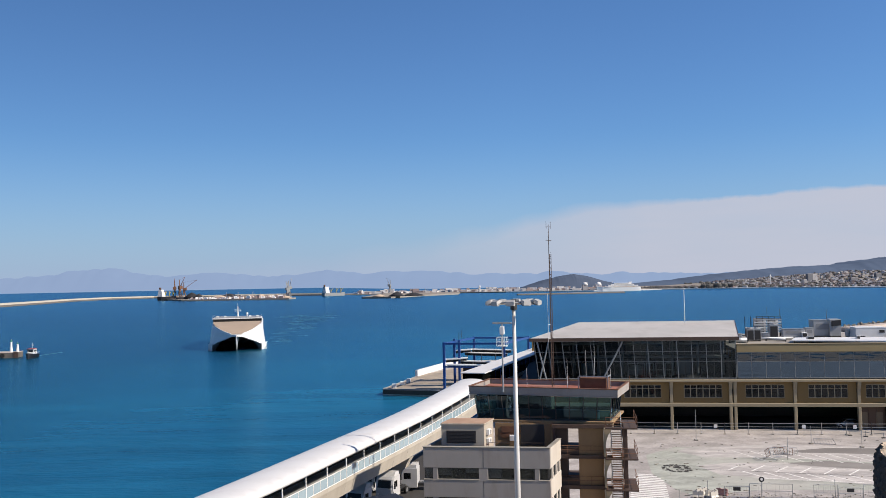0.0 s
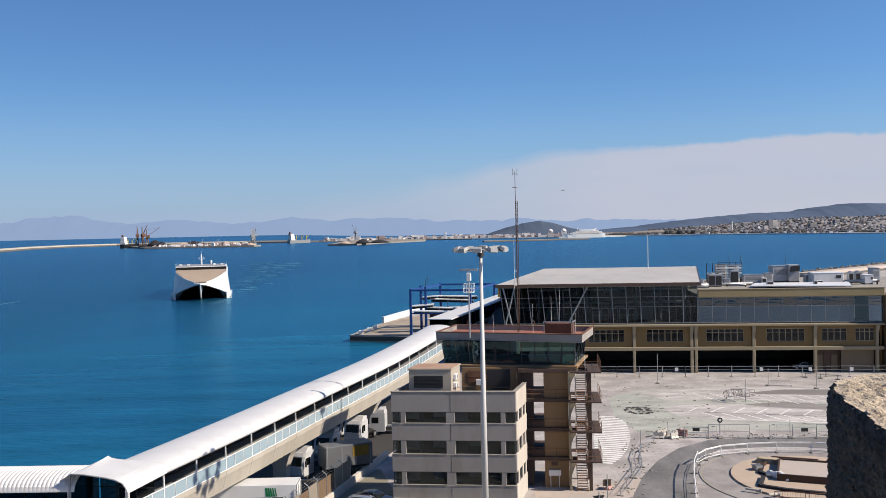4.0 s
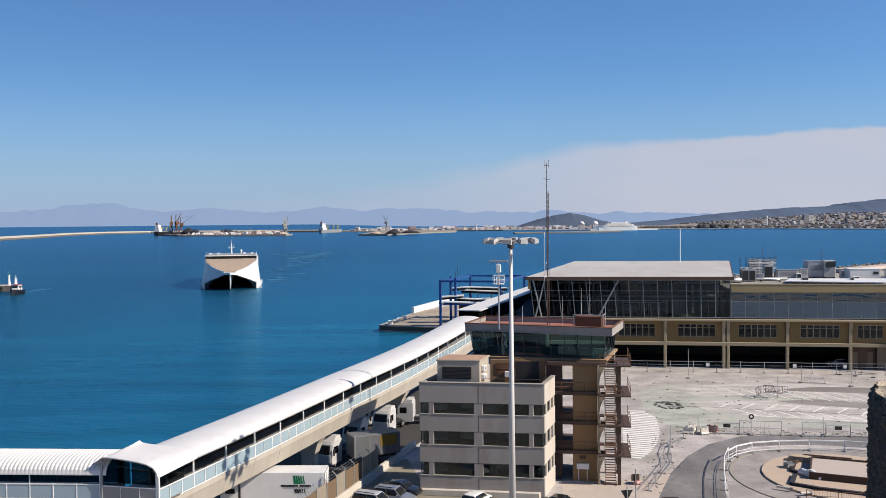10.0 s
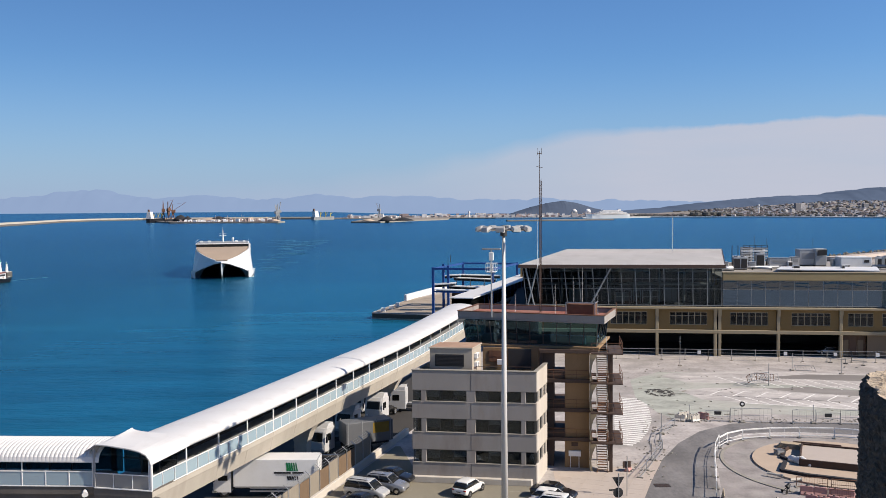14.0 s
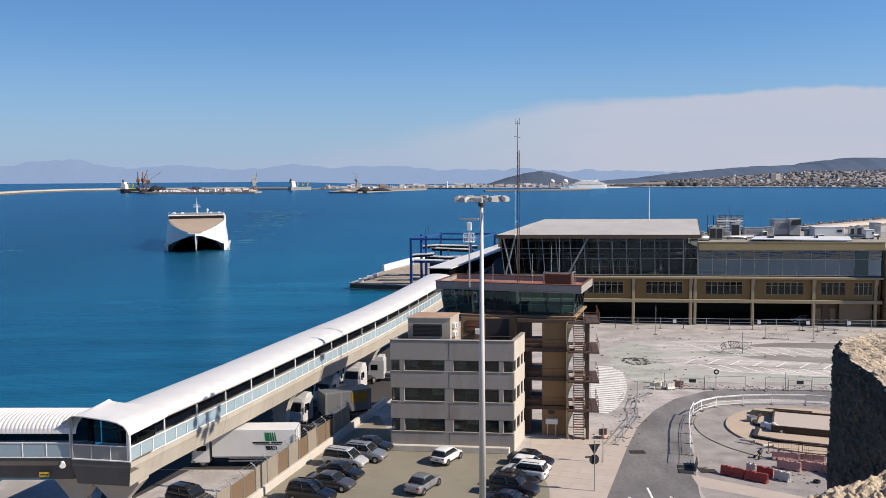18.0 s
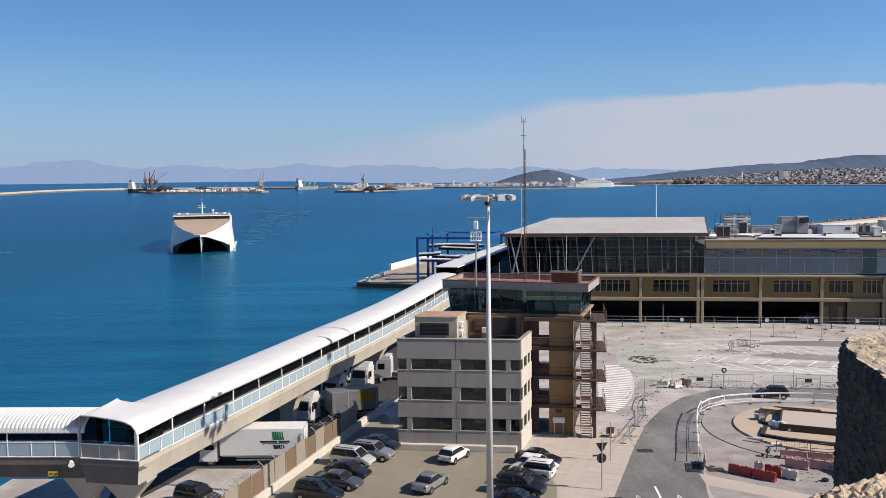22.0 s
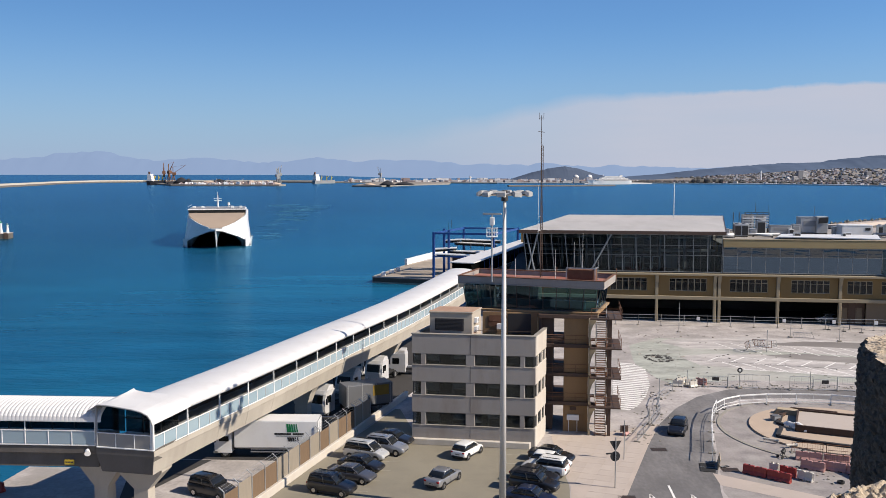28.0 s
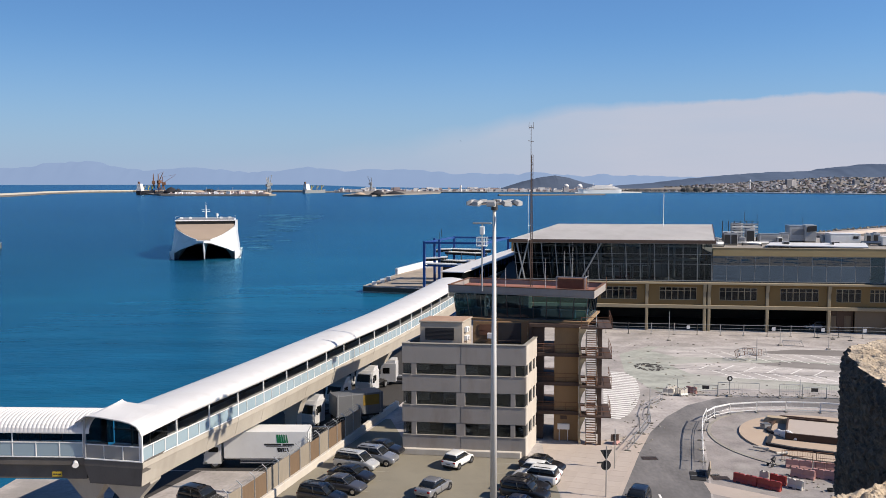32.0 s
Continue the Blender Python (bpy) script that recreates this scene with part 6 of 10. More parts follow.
for i in range(4):
    x = -HW + HW * i / 3
    if 0 < i < 3:
        part("mullion", Geo().bbox(x - 0.05, x + 0.05, 4.0, 4.1, HD, 9.1, 0.01), M["frame"], head)
        part("stanchion", Geo().bbox(x - 0.03, x + 0.03, -0.03, 0.03, HD, HD + 1.2, 0.01), M["white"], head)
    if i < 3:
        part("glass_panel", Geo().box(x + 0.06, x + HW / 3 - 0.06, 0.0, 0.02, HD + 0.1, HD + 1.15), M["grimy_pane"], head)
        part("back_pane", Geo().box(x + 0.06, x + HW / 3 - 0.06, 4.04, 4.06, HD + 0.1, (9.2, 9.1, 8.75)[i]), M["clear_pane"], head)
part("back_pane", Geo().box(-6.1, -HW - 0.06, 4.04, 4.06, HD + 0.1, 9.0), M["clear_pane"], head)
part("rail", Geo().bbox(-HW, 0, -0.04, 0.04, HD + 1.16, HD + 1.24, 0.01), M["white"], head)
part("sill", Geo().bbox(-HW, 0.05, -0.12, 0.08, HD + 0.003, HD + 0.09, 0.01), M["white"], head)
for z in (7.5, 8.75):
    part("transom", Geo().bbox(-HW, 0, 3.98, 4.1, z - 0.05, z + 0.05, 0.01), M["frame"], head)
part("deck", Geo().box(-HW, 0.0, 0.1, 5.0, HD + 0.003, HD + 0.03), M["grey"], head)
for cx, top_w in ((-5.93, 1.75), (-2.33, 2.05)):
    vg = Geo()
    vg.loft([[Vector((cx + sx * w, 2.4 + sy * d, z)) for sx, sy in ((-1, -1), (1, -1), (1, 1), (-1, 1))] for z, w, d in ((0, 0.62, 0.55), (2.3, 0.62, 0.55), (HB - 0.35, top_w, 0.8), (HB - 0.01, top_w, 0.85))])
    part("pillar", vg, M["girder"], head, "flared concrete pillar")
# the branch that leaves to the side, with a ribbed vault
wing = thing("side_walkway", "branch walkway with a white ribbed vault and glass sides", "walkway", pose(-29.1, 66.9, -0.58, 0, 0, 178.4))
WL2 = 62.0
vault = [(0.25 - 0.25 + (2.25 + 2.45 * -math.cos(math.pi * i / 14)), 8.9 + 1.1 * math.sin(math.pi * i / 14) ** 0.85) for i in range(15)]
rib_me = Geo().loft([[Vector((x, -y, z + dz)) for y, z in vault] + [Vector((x, -y, z - 0.06)) for y, z in vault[::-1]] for x, dz in ((0.0, 0.0), (0.11, 0.07), (0.22, 0.07), (0.33, 0.0))]).mesh("roof_rib", False)
for i in range(150):
    part("roof_rib", rib_me, M["white_roof"], wing, m=pose(0.333 * i - 0.5, 0, 0))
part("girder", Geo().bbox(0.05, WL2, -4.5, -0.05, 6.2, 6.84, 0.03).box(0.05, WL2, -4.1, -0.4, 5.0, 6.19), M["weathered"], wing, "weathered concrete girder of the branch, darkened for shade")
part("deck", Geo().box(0.05, WL2, -4.45, -0.1, 6.843, 6.86), M["grey"], wing)
for i in range(26):
    x = 0.1 + 1.9 * i
    part("glass_panel", Geo().box(x + 0.05, x + 1.85, -0.02, 0.0, 6.95, 8.0), M["frosted"], wing)
    part("stanchion", Geo().bbox(x - 0.04, x + 0.04, -0.05, 0.03, 6.85, 8.12 if i % 3 else 8.97, 0.01), M["white"], wing)
    part("window_frame", Geo().bbox(x - 0.05, x + 0.05, -4.4, -4.3, 6.85, 9.0, 0.01), M["frame"], wing)
    part("back_pane", Geo().box(x + 0.06, x + 1.84, -4.36, -4.34, 6.9, 9.0), M["dark_pane"], wing)
part("rail", Geo().bbox(0, WL2, -0.06, 0.04, 8.02, 8.1, 0.01).bbox(0, WL2, -0.06, 0.04, 8.86, 8.98, 0.01).bbox(0, WL2, -0.06, 0.04, 6.85, 6.93, 0.01), M["white"], wing)
sgn = part("warning_plate", Geo().bbox(1.85, 2.65, 0.0, 0.02, 5.3, 5.7, 0.005), M["yellow_paint"], wing, "small yellow clearance plate")
for k, (a, b) in enumerate(((1.93, 2.17), (2.21, 2.39), (2.43, 2.57))):
    part("text_bar", Geo().box(a, b, 0.021, 0.024, 5.45, 5.55), M["dark"], sgn)
part("floodlight", Geo().rod((0.75, 0.02, 6.5), (0.55, 0.42, 6.35), 0.16, 0.24, 14).rod((0.75, -0.02, 6.6), (0.75, 0.06, 6.5), 0.05), M["white"], wing, "white floodlight on the girder")
for s in (13.0, 34.0):
    part("pillar", Geo().loft([[Vector((s + sx * w, -2.25 + sy * 0.6, z)) for sx, sy in ((-1, -1), (1, -1), (1, 1), (-1, 1))] for z, w in ((-4.0, 0.6), (3, 0.6), (4.99, 1.3))]), M["concrete"], wing)
# low link between the walkway's end and the hall
link = thing("link_bridge", "white flat-roofed link bridge to the terminal hall", "bridge", pose(2.4, 172.5, 0, 0, 0, -17))
part("floor", Geo().bbox(-2, 2, -9, 52, 7.4, 8.1, 0.05).bbox(2.01, 8.5, 46, 51, 7.4, 8.1, 0.05), M["girder"], link)
part("roof", Geo().bbox(-2.4, 2.4, -9, 52, 10.8, 11.0, 0.04).bbox(2.41, 8.5, 45.5, 51.5, 10.8, 11.0, 0.04), M["white_roof"], link)
for i in range(12):
    part("window_post", Geo().bbox(1.85, 1.98, 0.1 + 4 * i * 0.9, 0.25 + 4 * i * 0.9, 8.1, 10.8, 0.01), M["blue"], link)
part("side_glass", Geo().box(1.9, 1.93, -9, 45.5, 8.1, 10.8), M["dark_pane"], link)
part("side_glass", Geo().box(-1.93, -1.9, -9, 52, 8.1, 10.8), M["dark_pane"], link)
part("inner_wall", Geo().bbox(-0.1, 0.1, 0.3, 51.5, 8.11, 10.78, 0.02), M["skin"], link)
# near-black wall added where only shade lies beneath the link
part("base_wall", Geo().bbox(-1.5, -1.3, 7.0, 43.0, 0.02, 7.39, 0.03), M["skin"], link, "added dark wall standing in for shade under the link")
for y in (6, 26, 42):
    part("pillar", Geo().bbox(-0.6, 0.6, y - 0.5, y + 0.5, 0, 7.39, 0.05), M["girder"], link)
# ---- ferry terminal ----
TM = pose(36.6, 163.9, 0, 0, 0, -6.8)
term = thing("ferry_terminal", "ochre and glass ferry terminal over a dark arcade", "building", TM)
X0, X1 = -28.0, 45.0
SP = 10.95
DEP = 46.0
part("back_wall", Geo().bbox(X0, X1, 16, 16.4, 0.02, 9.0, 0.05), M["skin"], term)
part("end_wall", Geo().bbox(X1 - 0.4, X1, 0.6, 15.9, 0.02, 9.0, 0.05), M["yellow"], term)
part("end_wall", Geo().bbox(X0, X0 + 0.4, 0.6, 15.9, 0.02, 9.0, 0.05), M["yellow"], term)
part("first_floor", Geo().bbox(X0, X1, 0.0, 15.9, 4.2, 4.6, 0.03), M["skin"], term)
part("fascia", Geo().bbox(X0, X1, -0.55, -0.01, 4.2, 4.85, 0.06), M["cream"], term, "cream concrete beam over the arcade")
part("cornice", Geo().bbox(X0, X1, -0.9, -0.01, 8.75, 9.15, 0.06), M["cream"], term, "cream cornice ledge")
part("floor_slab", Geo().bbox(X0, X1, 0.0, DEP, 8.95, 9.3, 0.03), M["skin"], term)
for i in range(-2, 5):
    x = i * SP
    for dx in ((0,) if i != 1 else (-0.35, 0.45)):
        col = part("column", Geo().bbox(x + dx - 0.25, x + dx + 0.25, -0.6, 0.2, 0, 4.19, 0.05), M["cream"], term, "cream concrete column")
        part("pilaster", Geo().bbox(x + dx - 0.28, x + dx + 0.28, -0.42, 0.02, 4.86, 8.74, 0.04), M["cream"], term)
        part("corbel", Geo().loft([[Vector((x + dx + sx * 0.3, y, z)) for sx, y, z in ((-1, -0.43, 7.4), (1, -0.43, 7.4), (1, -0.43, 8.74), (-1, -0.43, 8.74))], [Vector((x + dx + sx * 0.3, y, z)) for sx, y, z in ((-1, -0.5, 7.5), (1, -0.5, 7.5), (1, -0.95, 8.74), (-1, -0.95, 8.74))]]), M["cream"], col)
for i in range(-3, 4):
    xa, xb = i * SP + 0.35, (i + 1) * SP - 0.35
    wa, wb = xa + 2.0, xb - 1.45
    if i == 3:
        wins = [(xa + 0.9, xa + 5.3), (xa + 6.8, xb - 0.1)]
    else:
        wins = [(wa, wb)]
    xs = [max(xa, X0)] + [v for w in wins for v in w] + [xb]
    spans = [(a, b, 4.86, 8.74) for a, b in zip(xs[::2], xs[1::2]) if b > a]
    for a, b in wins:
        if b > X0:
            spans += [(max(a, X0), b, 4.86, 5.75), (max(a, X0), b, 8.2, 8.74)]
    for a, b, za, zb in spans:
        part("wall_panel", Geo().bbox(a, b, -0.12, 0.12, za, zb, 0.02), M["yellow"], term)
    for a, b in wins:
        n = 6 if b - a > 5 else 4
        win = part("window", Geo().box(a, b, -0.06, 0.0, 5.76, 5.86).box(a, b, -0.06, 0.0, 8.08, 8.19).box(a, b, -0.06, 0.0, 7.45, 7.52), M["cream"], term)
        for k in range(n + 1):
            x = a + (b - a) * k / n
            part("mullion", Geo().box(x - 0.07, x + 0.07, -0.08, 0.0, 5.86, 8.08), M["cream"], win)
            if k < n:
                part("pane", Geo().box(x + 0.08, x + (b - a) / n - 0.08, -0.03, -0.02, 5.88, 8.06), M["dark_pane"], win)
# near-black sheet added to deepen the arcade's shade and cut bounce light
part("arcade_floor", Geo().box(X0 + 0.5, X1 - 0.5, 1.0, 15.9, 0.005, 0.02), M["skin"], term, "dark sheet deepening the shade under the arcade")
# arcade: doors and blind wall at the far bay
part("arcade_wall", Geo().bbox(3 * SP + 4.8, 3 * SP + 10.6, 0.4, 0.7, 0.02, 4.19, 0.03), M["blind_wall"], term, "blind brown wall in the last bay")
part("door_wall", Geo().box(3 * SP + 0.3, 3 * SP + 4.79, 1.2, 1.25, 0.05, 4.15), M["door_wood"], term, "brown panelled wall round the doors")
for k in range(4):
    part("door_frame", Geo().bbox(3 * SP + 0.5 + 1.4 * k, 3 * SP + 0.6 + 1.4 * k, 1.1, 1.3, 0.02, 4.1, 0.01), M["door_wood"], term)
for k in range(2):
    part("door", Geo().bbox(3 * SP + 0.6 + 2.6 * k, 3 * SP + 1.75 + 2.6 * k, 1.1, 1.19, 0.05, 3.1, 0.01), M["blind_wall"], term, "brown door")
# upper storey: mirror glass over the long wing
UX0 = 12.0
gl = random.Random(31)
gz0, gz1 = 9.32, 14.1
curtain = part("curtain_wall", Geo().bbox(UX0, X1, -0.02, 0.06, 9.31, 9.45, 0.01).bbox(UX0, X1, -0.02, 0.06, 14.0, 14.1, 0.01).bbox(UX0, X1, -0.02, 0.06, 12.35, 12.41, 0.01), M["mullion"], term)
n = 13
for k in range(n + 1):
    x = UX0 + (X1 - UX0) * k / n
    part("mullion", Geo().bbox(x - 0.035, x + 0.035, -0.05, 0.06, 9.45, 14.0, 0.01), M["mullion"], curtain)
    if k < n:
        w = (X1 - UX0) / n
        for za, zb in ((9.46, 12.34), (12.42, 13.99)):
            dy = [gl.uniform(-0.008, 0.008) for _ in range(4)]
            g = Geo()
            g.add([(x + 0.04, dy[0], za), (x + w - 0.04, dy[1], za), (x + w - 0.04, dy[2], zb), (x + 0.04, dy[3], zb)], [(0, 1, 2, 3)])
            part("pane", g, M["pane" if k == 11 else "mirror_pane" if za < 12 else "upper_pane"], curtain)
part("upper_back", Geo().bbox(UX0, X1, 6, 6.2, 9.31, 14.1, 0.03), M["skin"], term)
part("parapet", Geo().bbox(UX0 - 0.1, X1 + 0.2, -0.35, 0.3, 14.12, 15.55, 0.08), M["parapet"], term, "pale ochre parapet over the mirror glass")
part("parapet_cap", Geo().bbox(UX0 - 0.15, X1 + 0.25, -0.42, 0.36, 15.553, 15.68, 0.03), M["cream"], term)
part("roof", Geo().bbox(UX0, X1 + 30, 0.31, DEP, 14.2, 14.6, 0.03), M["felt"], term, "dark felted flat roof with plant")
# unseen wing, brought forward of the front to shade the last bay
part("far_wing", Geo().bbox(X1 + 0.3, X1 + 30, -1.7, DEP - 1, 0.02, 14.19, 0.05), M["ochre"], term)
part("ground_floor_wall", Geo().bbox(X0, X1, DEP - 0.5, DEP, 0.02, 14.19, 0.05), M["yellow"], term)
# glazed hall, its roof a skewed sheet that reaches far back
HZ = 16.55
HALL = [(-26.0, -0.9), (12.2, -0.9), (22.4, 62.5), (-16.6, 62.3)]
hall = part("hall_roof", Geo().prism(HALL, HZ, HZ + 0.45), M["grey_roof"], term, "wide pale grey roof of the departure hall")
part("roof_edge", Geo().beam((-26.05, -0.95, HZ + 0.2), (12.25, -0.95, HZ + 0.2), 0.12, 0.62), M["brown"], hall)
part("roof_edge", Geo().beam((12.25, -0.95, HZ + 0.2), (22.45, 62.5, HZ + 0.2), 0.12, 0.62), M["brown"], hall)
hf = part("hall_frame", Geo().bbox(-24.6, 11.9, -0.05, 0.05, 9.31, 9.45, 0.01).bbox(-25.2, 11.9, -0.05, 0.05, 16.3, 16.5, 0.01), M["mullion"], term)
ROWS = (9.4, 12.5, 14.35, 16.3)
for z in ROWS[1:-1]:
    part("transom", Geo().bbox(-24.9, 11.9, -0.07, 0.05, z - 0.035, z + 0.035, 0.008), M["mullion"], hf)
n = 14
for k in range(n + 1):
    f = k / n
    xb, xt = -24.4 + 36.2 * f, -25.2 + 37.0 * f
    part("mullion", Geo().beam((xb, 0, 9.45), (xt, 0, 16.3), 0.09, 0.14), M["mullion"], hf)
    if k < n:
        part("glazing_bar", Geo().beam((xb + 1.29, 0, 9.45), (xt + 1.32, 0, 16.3), 0.035, 0.08), M["frame"], hf)
    if k < n:
        xb2, xt2 = xb + 36.2 / n, xt + 37.0 / n
        zz = [(za + 0.05, zb - 0.05) for za, zb in zip(ROWS, ROWS[1:])]
        for za, zb in zz:
            qa, qb = (za - 9.45) / 6.85, (zb - 9.45) / 6.85
            g = Geo()
            dy = [gl.uniform(-0.006, 0.006) for _ in range(4)]
            g.add([(xb + (xt - xb) * qa + 0.05, dy[0], za), (xb2 + (xt2 - xb2) * qa - 0.05, dy[1], za), (xb2 + (xt2 - xb2) * qb - 0.05, dy[2], zb), (xb + (xt - xb) * qb + 0.05, dy[3], zb)], [(0, 1, 2, 3)])
            part("pane", g, M["hall_pane"], hf)
# raking struts inside and before the glass, floors and inner boxes
for a, b in (((-24.2, -0.5, 9.3), (-22.4, -0.5, 16.4)), ((-12.4, -0.5, 9.3), (-8.6, -0.5, 16.4)), ((-23.0, -0.5, 9.3), (-24.6, -0.5, 16.4))):
    part("strut", Geo().rod(a, b, 0.16), M["mullion"], hf)
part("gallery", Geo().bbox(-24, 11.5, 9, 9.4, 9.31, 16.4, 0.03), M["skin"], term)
part("mezzanine", Geo().bbox(-24, 11.5, 6.2, 8.9, 12.6, 12.95, 0.03), M["grey"], term)
for k in range(8):
    part("hall_column", Geo().rod((-22.5 + 4.7 * k, 5.8, 9.32), (-22.5 + 4.7 * k, 5.8, 16.4), 0.24, n=12), M["grey"], term)
for k in range(5):
    x = -7.6 + 1.75 * k
    fr_ = part("door_frame", Geo().box(x, x + 0.12, 3.9, 4.0, 9.32, 11.9).box(x + 1.35, x + 1.47, 3.9, 4.0, 9.32, 11.9).box(x + 0.12, x + 1.35, 3.9, 4.0, 11.78, 11.9).box(x + 0.12, x + 1.35, 3.9, 4.0, 10.5, 10.58), M["white"], term, "pale inner door frame")
for k in range(7):
    part("kiosk", Geo().bbox(-21 + 4.6 * k, -18.4 + 4.6 * k, 7.0, 8.6, 9.31, 11.0 + 0.5 * (k % 3), 0.05), M["grey" if k % 2 else "skin"], term)
for k in range(3):
    part("duct", Geo().rod((-20 + 11 * k, 3.0, 15.7), (-12 + 11 * k, 3.4, 15.7), 0.3, n=12), M["steel"], term, "steel air duct under the hall ceiling")
part("hall_side", Geo().loft([[Vector(p) for p in ((-24.6, 0.2, 9.3), (-15.2, 61.5, 9.3), (-16.4, 61.5, 16.5), (-25.4, 0.2, 16.5))], [Vector(p) for p in ((-24.5, 0.2, 9.3), (-15.1, 61.5, 9.3), (-16.3, 61.5, 16.5), (-25.3, 0.2, 16.5))]]), M["dark_pane"], term)
part("hall_back", Geo().bbox(-16, 21.5, 61.4, 61.8, 0.02, 16.5, 0.05), M["skin"], term)
part("hall_under", Geo().prism([(-24.4, 16.5), (11.8, 16.5), (21.5, 61.3), (-15.5, 61.3)], 0.02, 8.9), M["yellow"], term)
# plant on the flat roof: coolers with dark fan faces, casings, an air scoop and white boxes
UNITS = (
    ("cooler", 17.74, 20.8, 2.79, 2.0, 2.62),
    ("cooler", 23.50, 27.0, 1.80, 1.8, 3.08),
    ("box", 33.95, 33.0, 3.66, 4.0, 3.55),
    ("scoop", 37.04, 32.0, 2.33, 3.0, 3.82),
    ("box", 21.50, 24.0, 1.30, 1.5, 1.44),
    ("box", 15.13, 19.0, 1.28, 1.6, 1.68),
    ("box", 26.90, 30.0, 4.43, 1.5, 1.90),
    ("cooler", 47.75, 26.0, 0.95, 1.5, 2.31),
    ("cooler", 49.46, 27.0, 1.41, 2.0, 2.36),
    ("white", 40.24, 25.0, 6.10, 4.0, 2.31),
    ("white", 49.55, 22.0, 1.71, 2.5, 1.92),
    ("box", 54.06, 30.0, 1.45, 3.0, 2.89),
    ("box", 39.79, 29.0, 1.56, 2.0, 1.72),
    ("box", 31.80, 31.0, 1.58, 2.0, 2.05),
)
for kind, x, y, w, d, h in UNITS:
    label_, cat_ = {"cooler": ("grey roof cooler with a dark fan face", "cooling unit"), "box": ("grey metal ventilation casing on the terminal roof", "ventilation unit"), "scoop": ("grey casing with a dark air scoop on the terminal roof", "ventilation unit"), "white": ("white box housing on the terminal roof", "roof housing")}[kind]
    ob = thing("rooftop_unit", label_, cat_, TM @ pose(x, y, 14.6), "rooftop units")
    case = part("casing", Geo().bbox(0, w, 0, d, 0.2, h, 0.06), M["white" if kind == "white" else "steel" if kind == "cooler" else "pale_metal"], ob)
    part("foot", Geo().box(0.1, 0.3, 0.05, d - 0.05, 0, 0.2).box(w - 0.3, w - 0.1, 0.05, d - 0.05, 0, 0.2), M["dark"], ob)
    if kind == "cooler":
        k = 2 if w > 2 else 1
        for q in range(k):
            cx = w * (q + 0.5) / k
            part("fan_face", Geo().bbox(cx - 0.42 * w / k, cx + 0.42 * w / k, -0.06, -0.005, 0.35, h - 0.35, 0.02), M["dark"], ob)
            part("fan", Geo().rod((cx, d / 2, h), (cx, d / 2, h + 0.22), min(0.5, 0.4 * w / k), n=16), M["grey"], ob)
    elif kind == "scoop":
        part("scoop", Geo().loft([[Vector(p) for p in ((0.2, -0.5, h - 1.5), (w - 0.1, -0.5, h - 1.3), (w - 0.1, -0.5, h - 0.1), (0.4, -0.5, h - 0.3))], [Vector(p) for p in ((0.3, -0.01, h - 1.3), (w - 0.3, -0.01, h - 1.2), (w - 0.3, -0.01, h - 0.3), (0.4, -0.01, h - 0.4))]]), M["dark"], ob, "dark air scoop")
    else:
        part("lid", Geo().bbox(-0.06, w + 0.06, -0.06, d + 0.06, h, h + 0.08, 0.02), M["white" if kind == "white" else "steel"], ob)
        if kind == "box":
            part("grille", Geo().bbox(w * 0.15, w * 0.85, -0.05, -0.005, 0.45 * h, 0.8 * h, 0.01), M["grey"], ob)
        else:
            part("vent", Geo().bbox(w * 0.75, w * 0.92, -0.05, -0.005, 0.55 * h, 0.8 * h, 0.01), M["dark"], ob)
# a tall slatted screen round the water tanks, with a rail and aerials on it
SX0, SX1, SZ1 = 20.51, 28.31, 18.96
screen_ = thing("slatted_screen", "grey slatted plant screen with a railed top on the roof", "plant screen", TM @ pose(SX0, 38.0, 14.6))
sw, sh_ = SX1 - SX0, SZ1 - 14.6
for k in range(7):
    part("post", Geo().rod((sw * k / 6, 0, 0), (sw * k / 6, 0, sh_), 0.09), M["dark"], screen_)
for k in range(6):
    z = 0.5 + (sh_ - 1.4) * k / 5
    part("slat", Geo().bbox(0.25 * (k > 2) * sw, sw, -0.25, -0.1, z, z + 0.32, 0.03), M["pale_metal" if k % 2 else "white"], screen_)
for z in (sh_ - 0.45, sh_):
    part("rail", Geo().rod((0.3 * sw, 0, z), (sw, 0, z), 0.05), M["dark"], screen_)
part("tank", Geo().rod((sw * 0.45, 1.8, 0.02), (sw * 0.45, 1.8, sh_ - 0.5), 1.4, n=18), M["steel"], screen_, "dull steel water tank")
part("tank", Geo().rod((sw * 0.82, 1.8, 0.02), (sw * 0.82, 1.8, sh_ - 0.7), 1.2, n=18), M["steel"], screen_, "dull steel water tank")
part("aerial", Geo().rod((sw * 0.62, 0, sh_), (sw * 0.62, 0, sh_ + 2.2), 0.04).rod((sw * 0.97, 0, sh_), (sw * 0.97, 0, sh_ + 1.6), 0.04), M["brown"], screen_)
for pts, r in ((((27.61, 36.0, 15.6), (34.99, 35.6, 15.6)), 0.45), (((16.0, 22.5, 15.0), (27.5, 24.0, 15.0)), 0.3), (((13.6, 17.5, 15.1), (17.0, 17.3, 15.1)), 0.55), (((21.6, 21.5, 15.0), (25.0, 19.5, 15.0)), 0.25), (((46.0, 24.0, 15.2), (52.0, 22.0, 15.4)), 0.3)):
    dct = thing("duct", "galvanised ventilation duct on the terminal roof", "duct", TM, "roof ducts")
    part("pipe", Geo().tube(pts, r, 12), M["steel"], dct, smooth=True)
    for p in pts:
        part("bracket", Geo().box(p[0] - 0.08, p[0] + 0.08, p[1] - 0.3, p[1] + 0.3, 14.6, p[2]), M["dark"], dct)
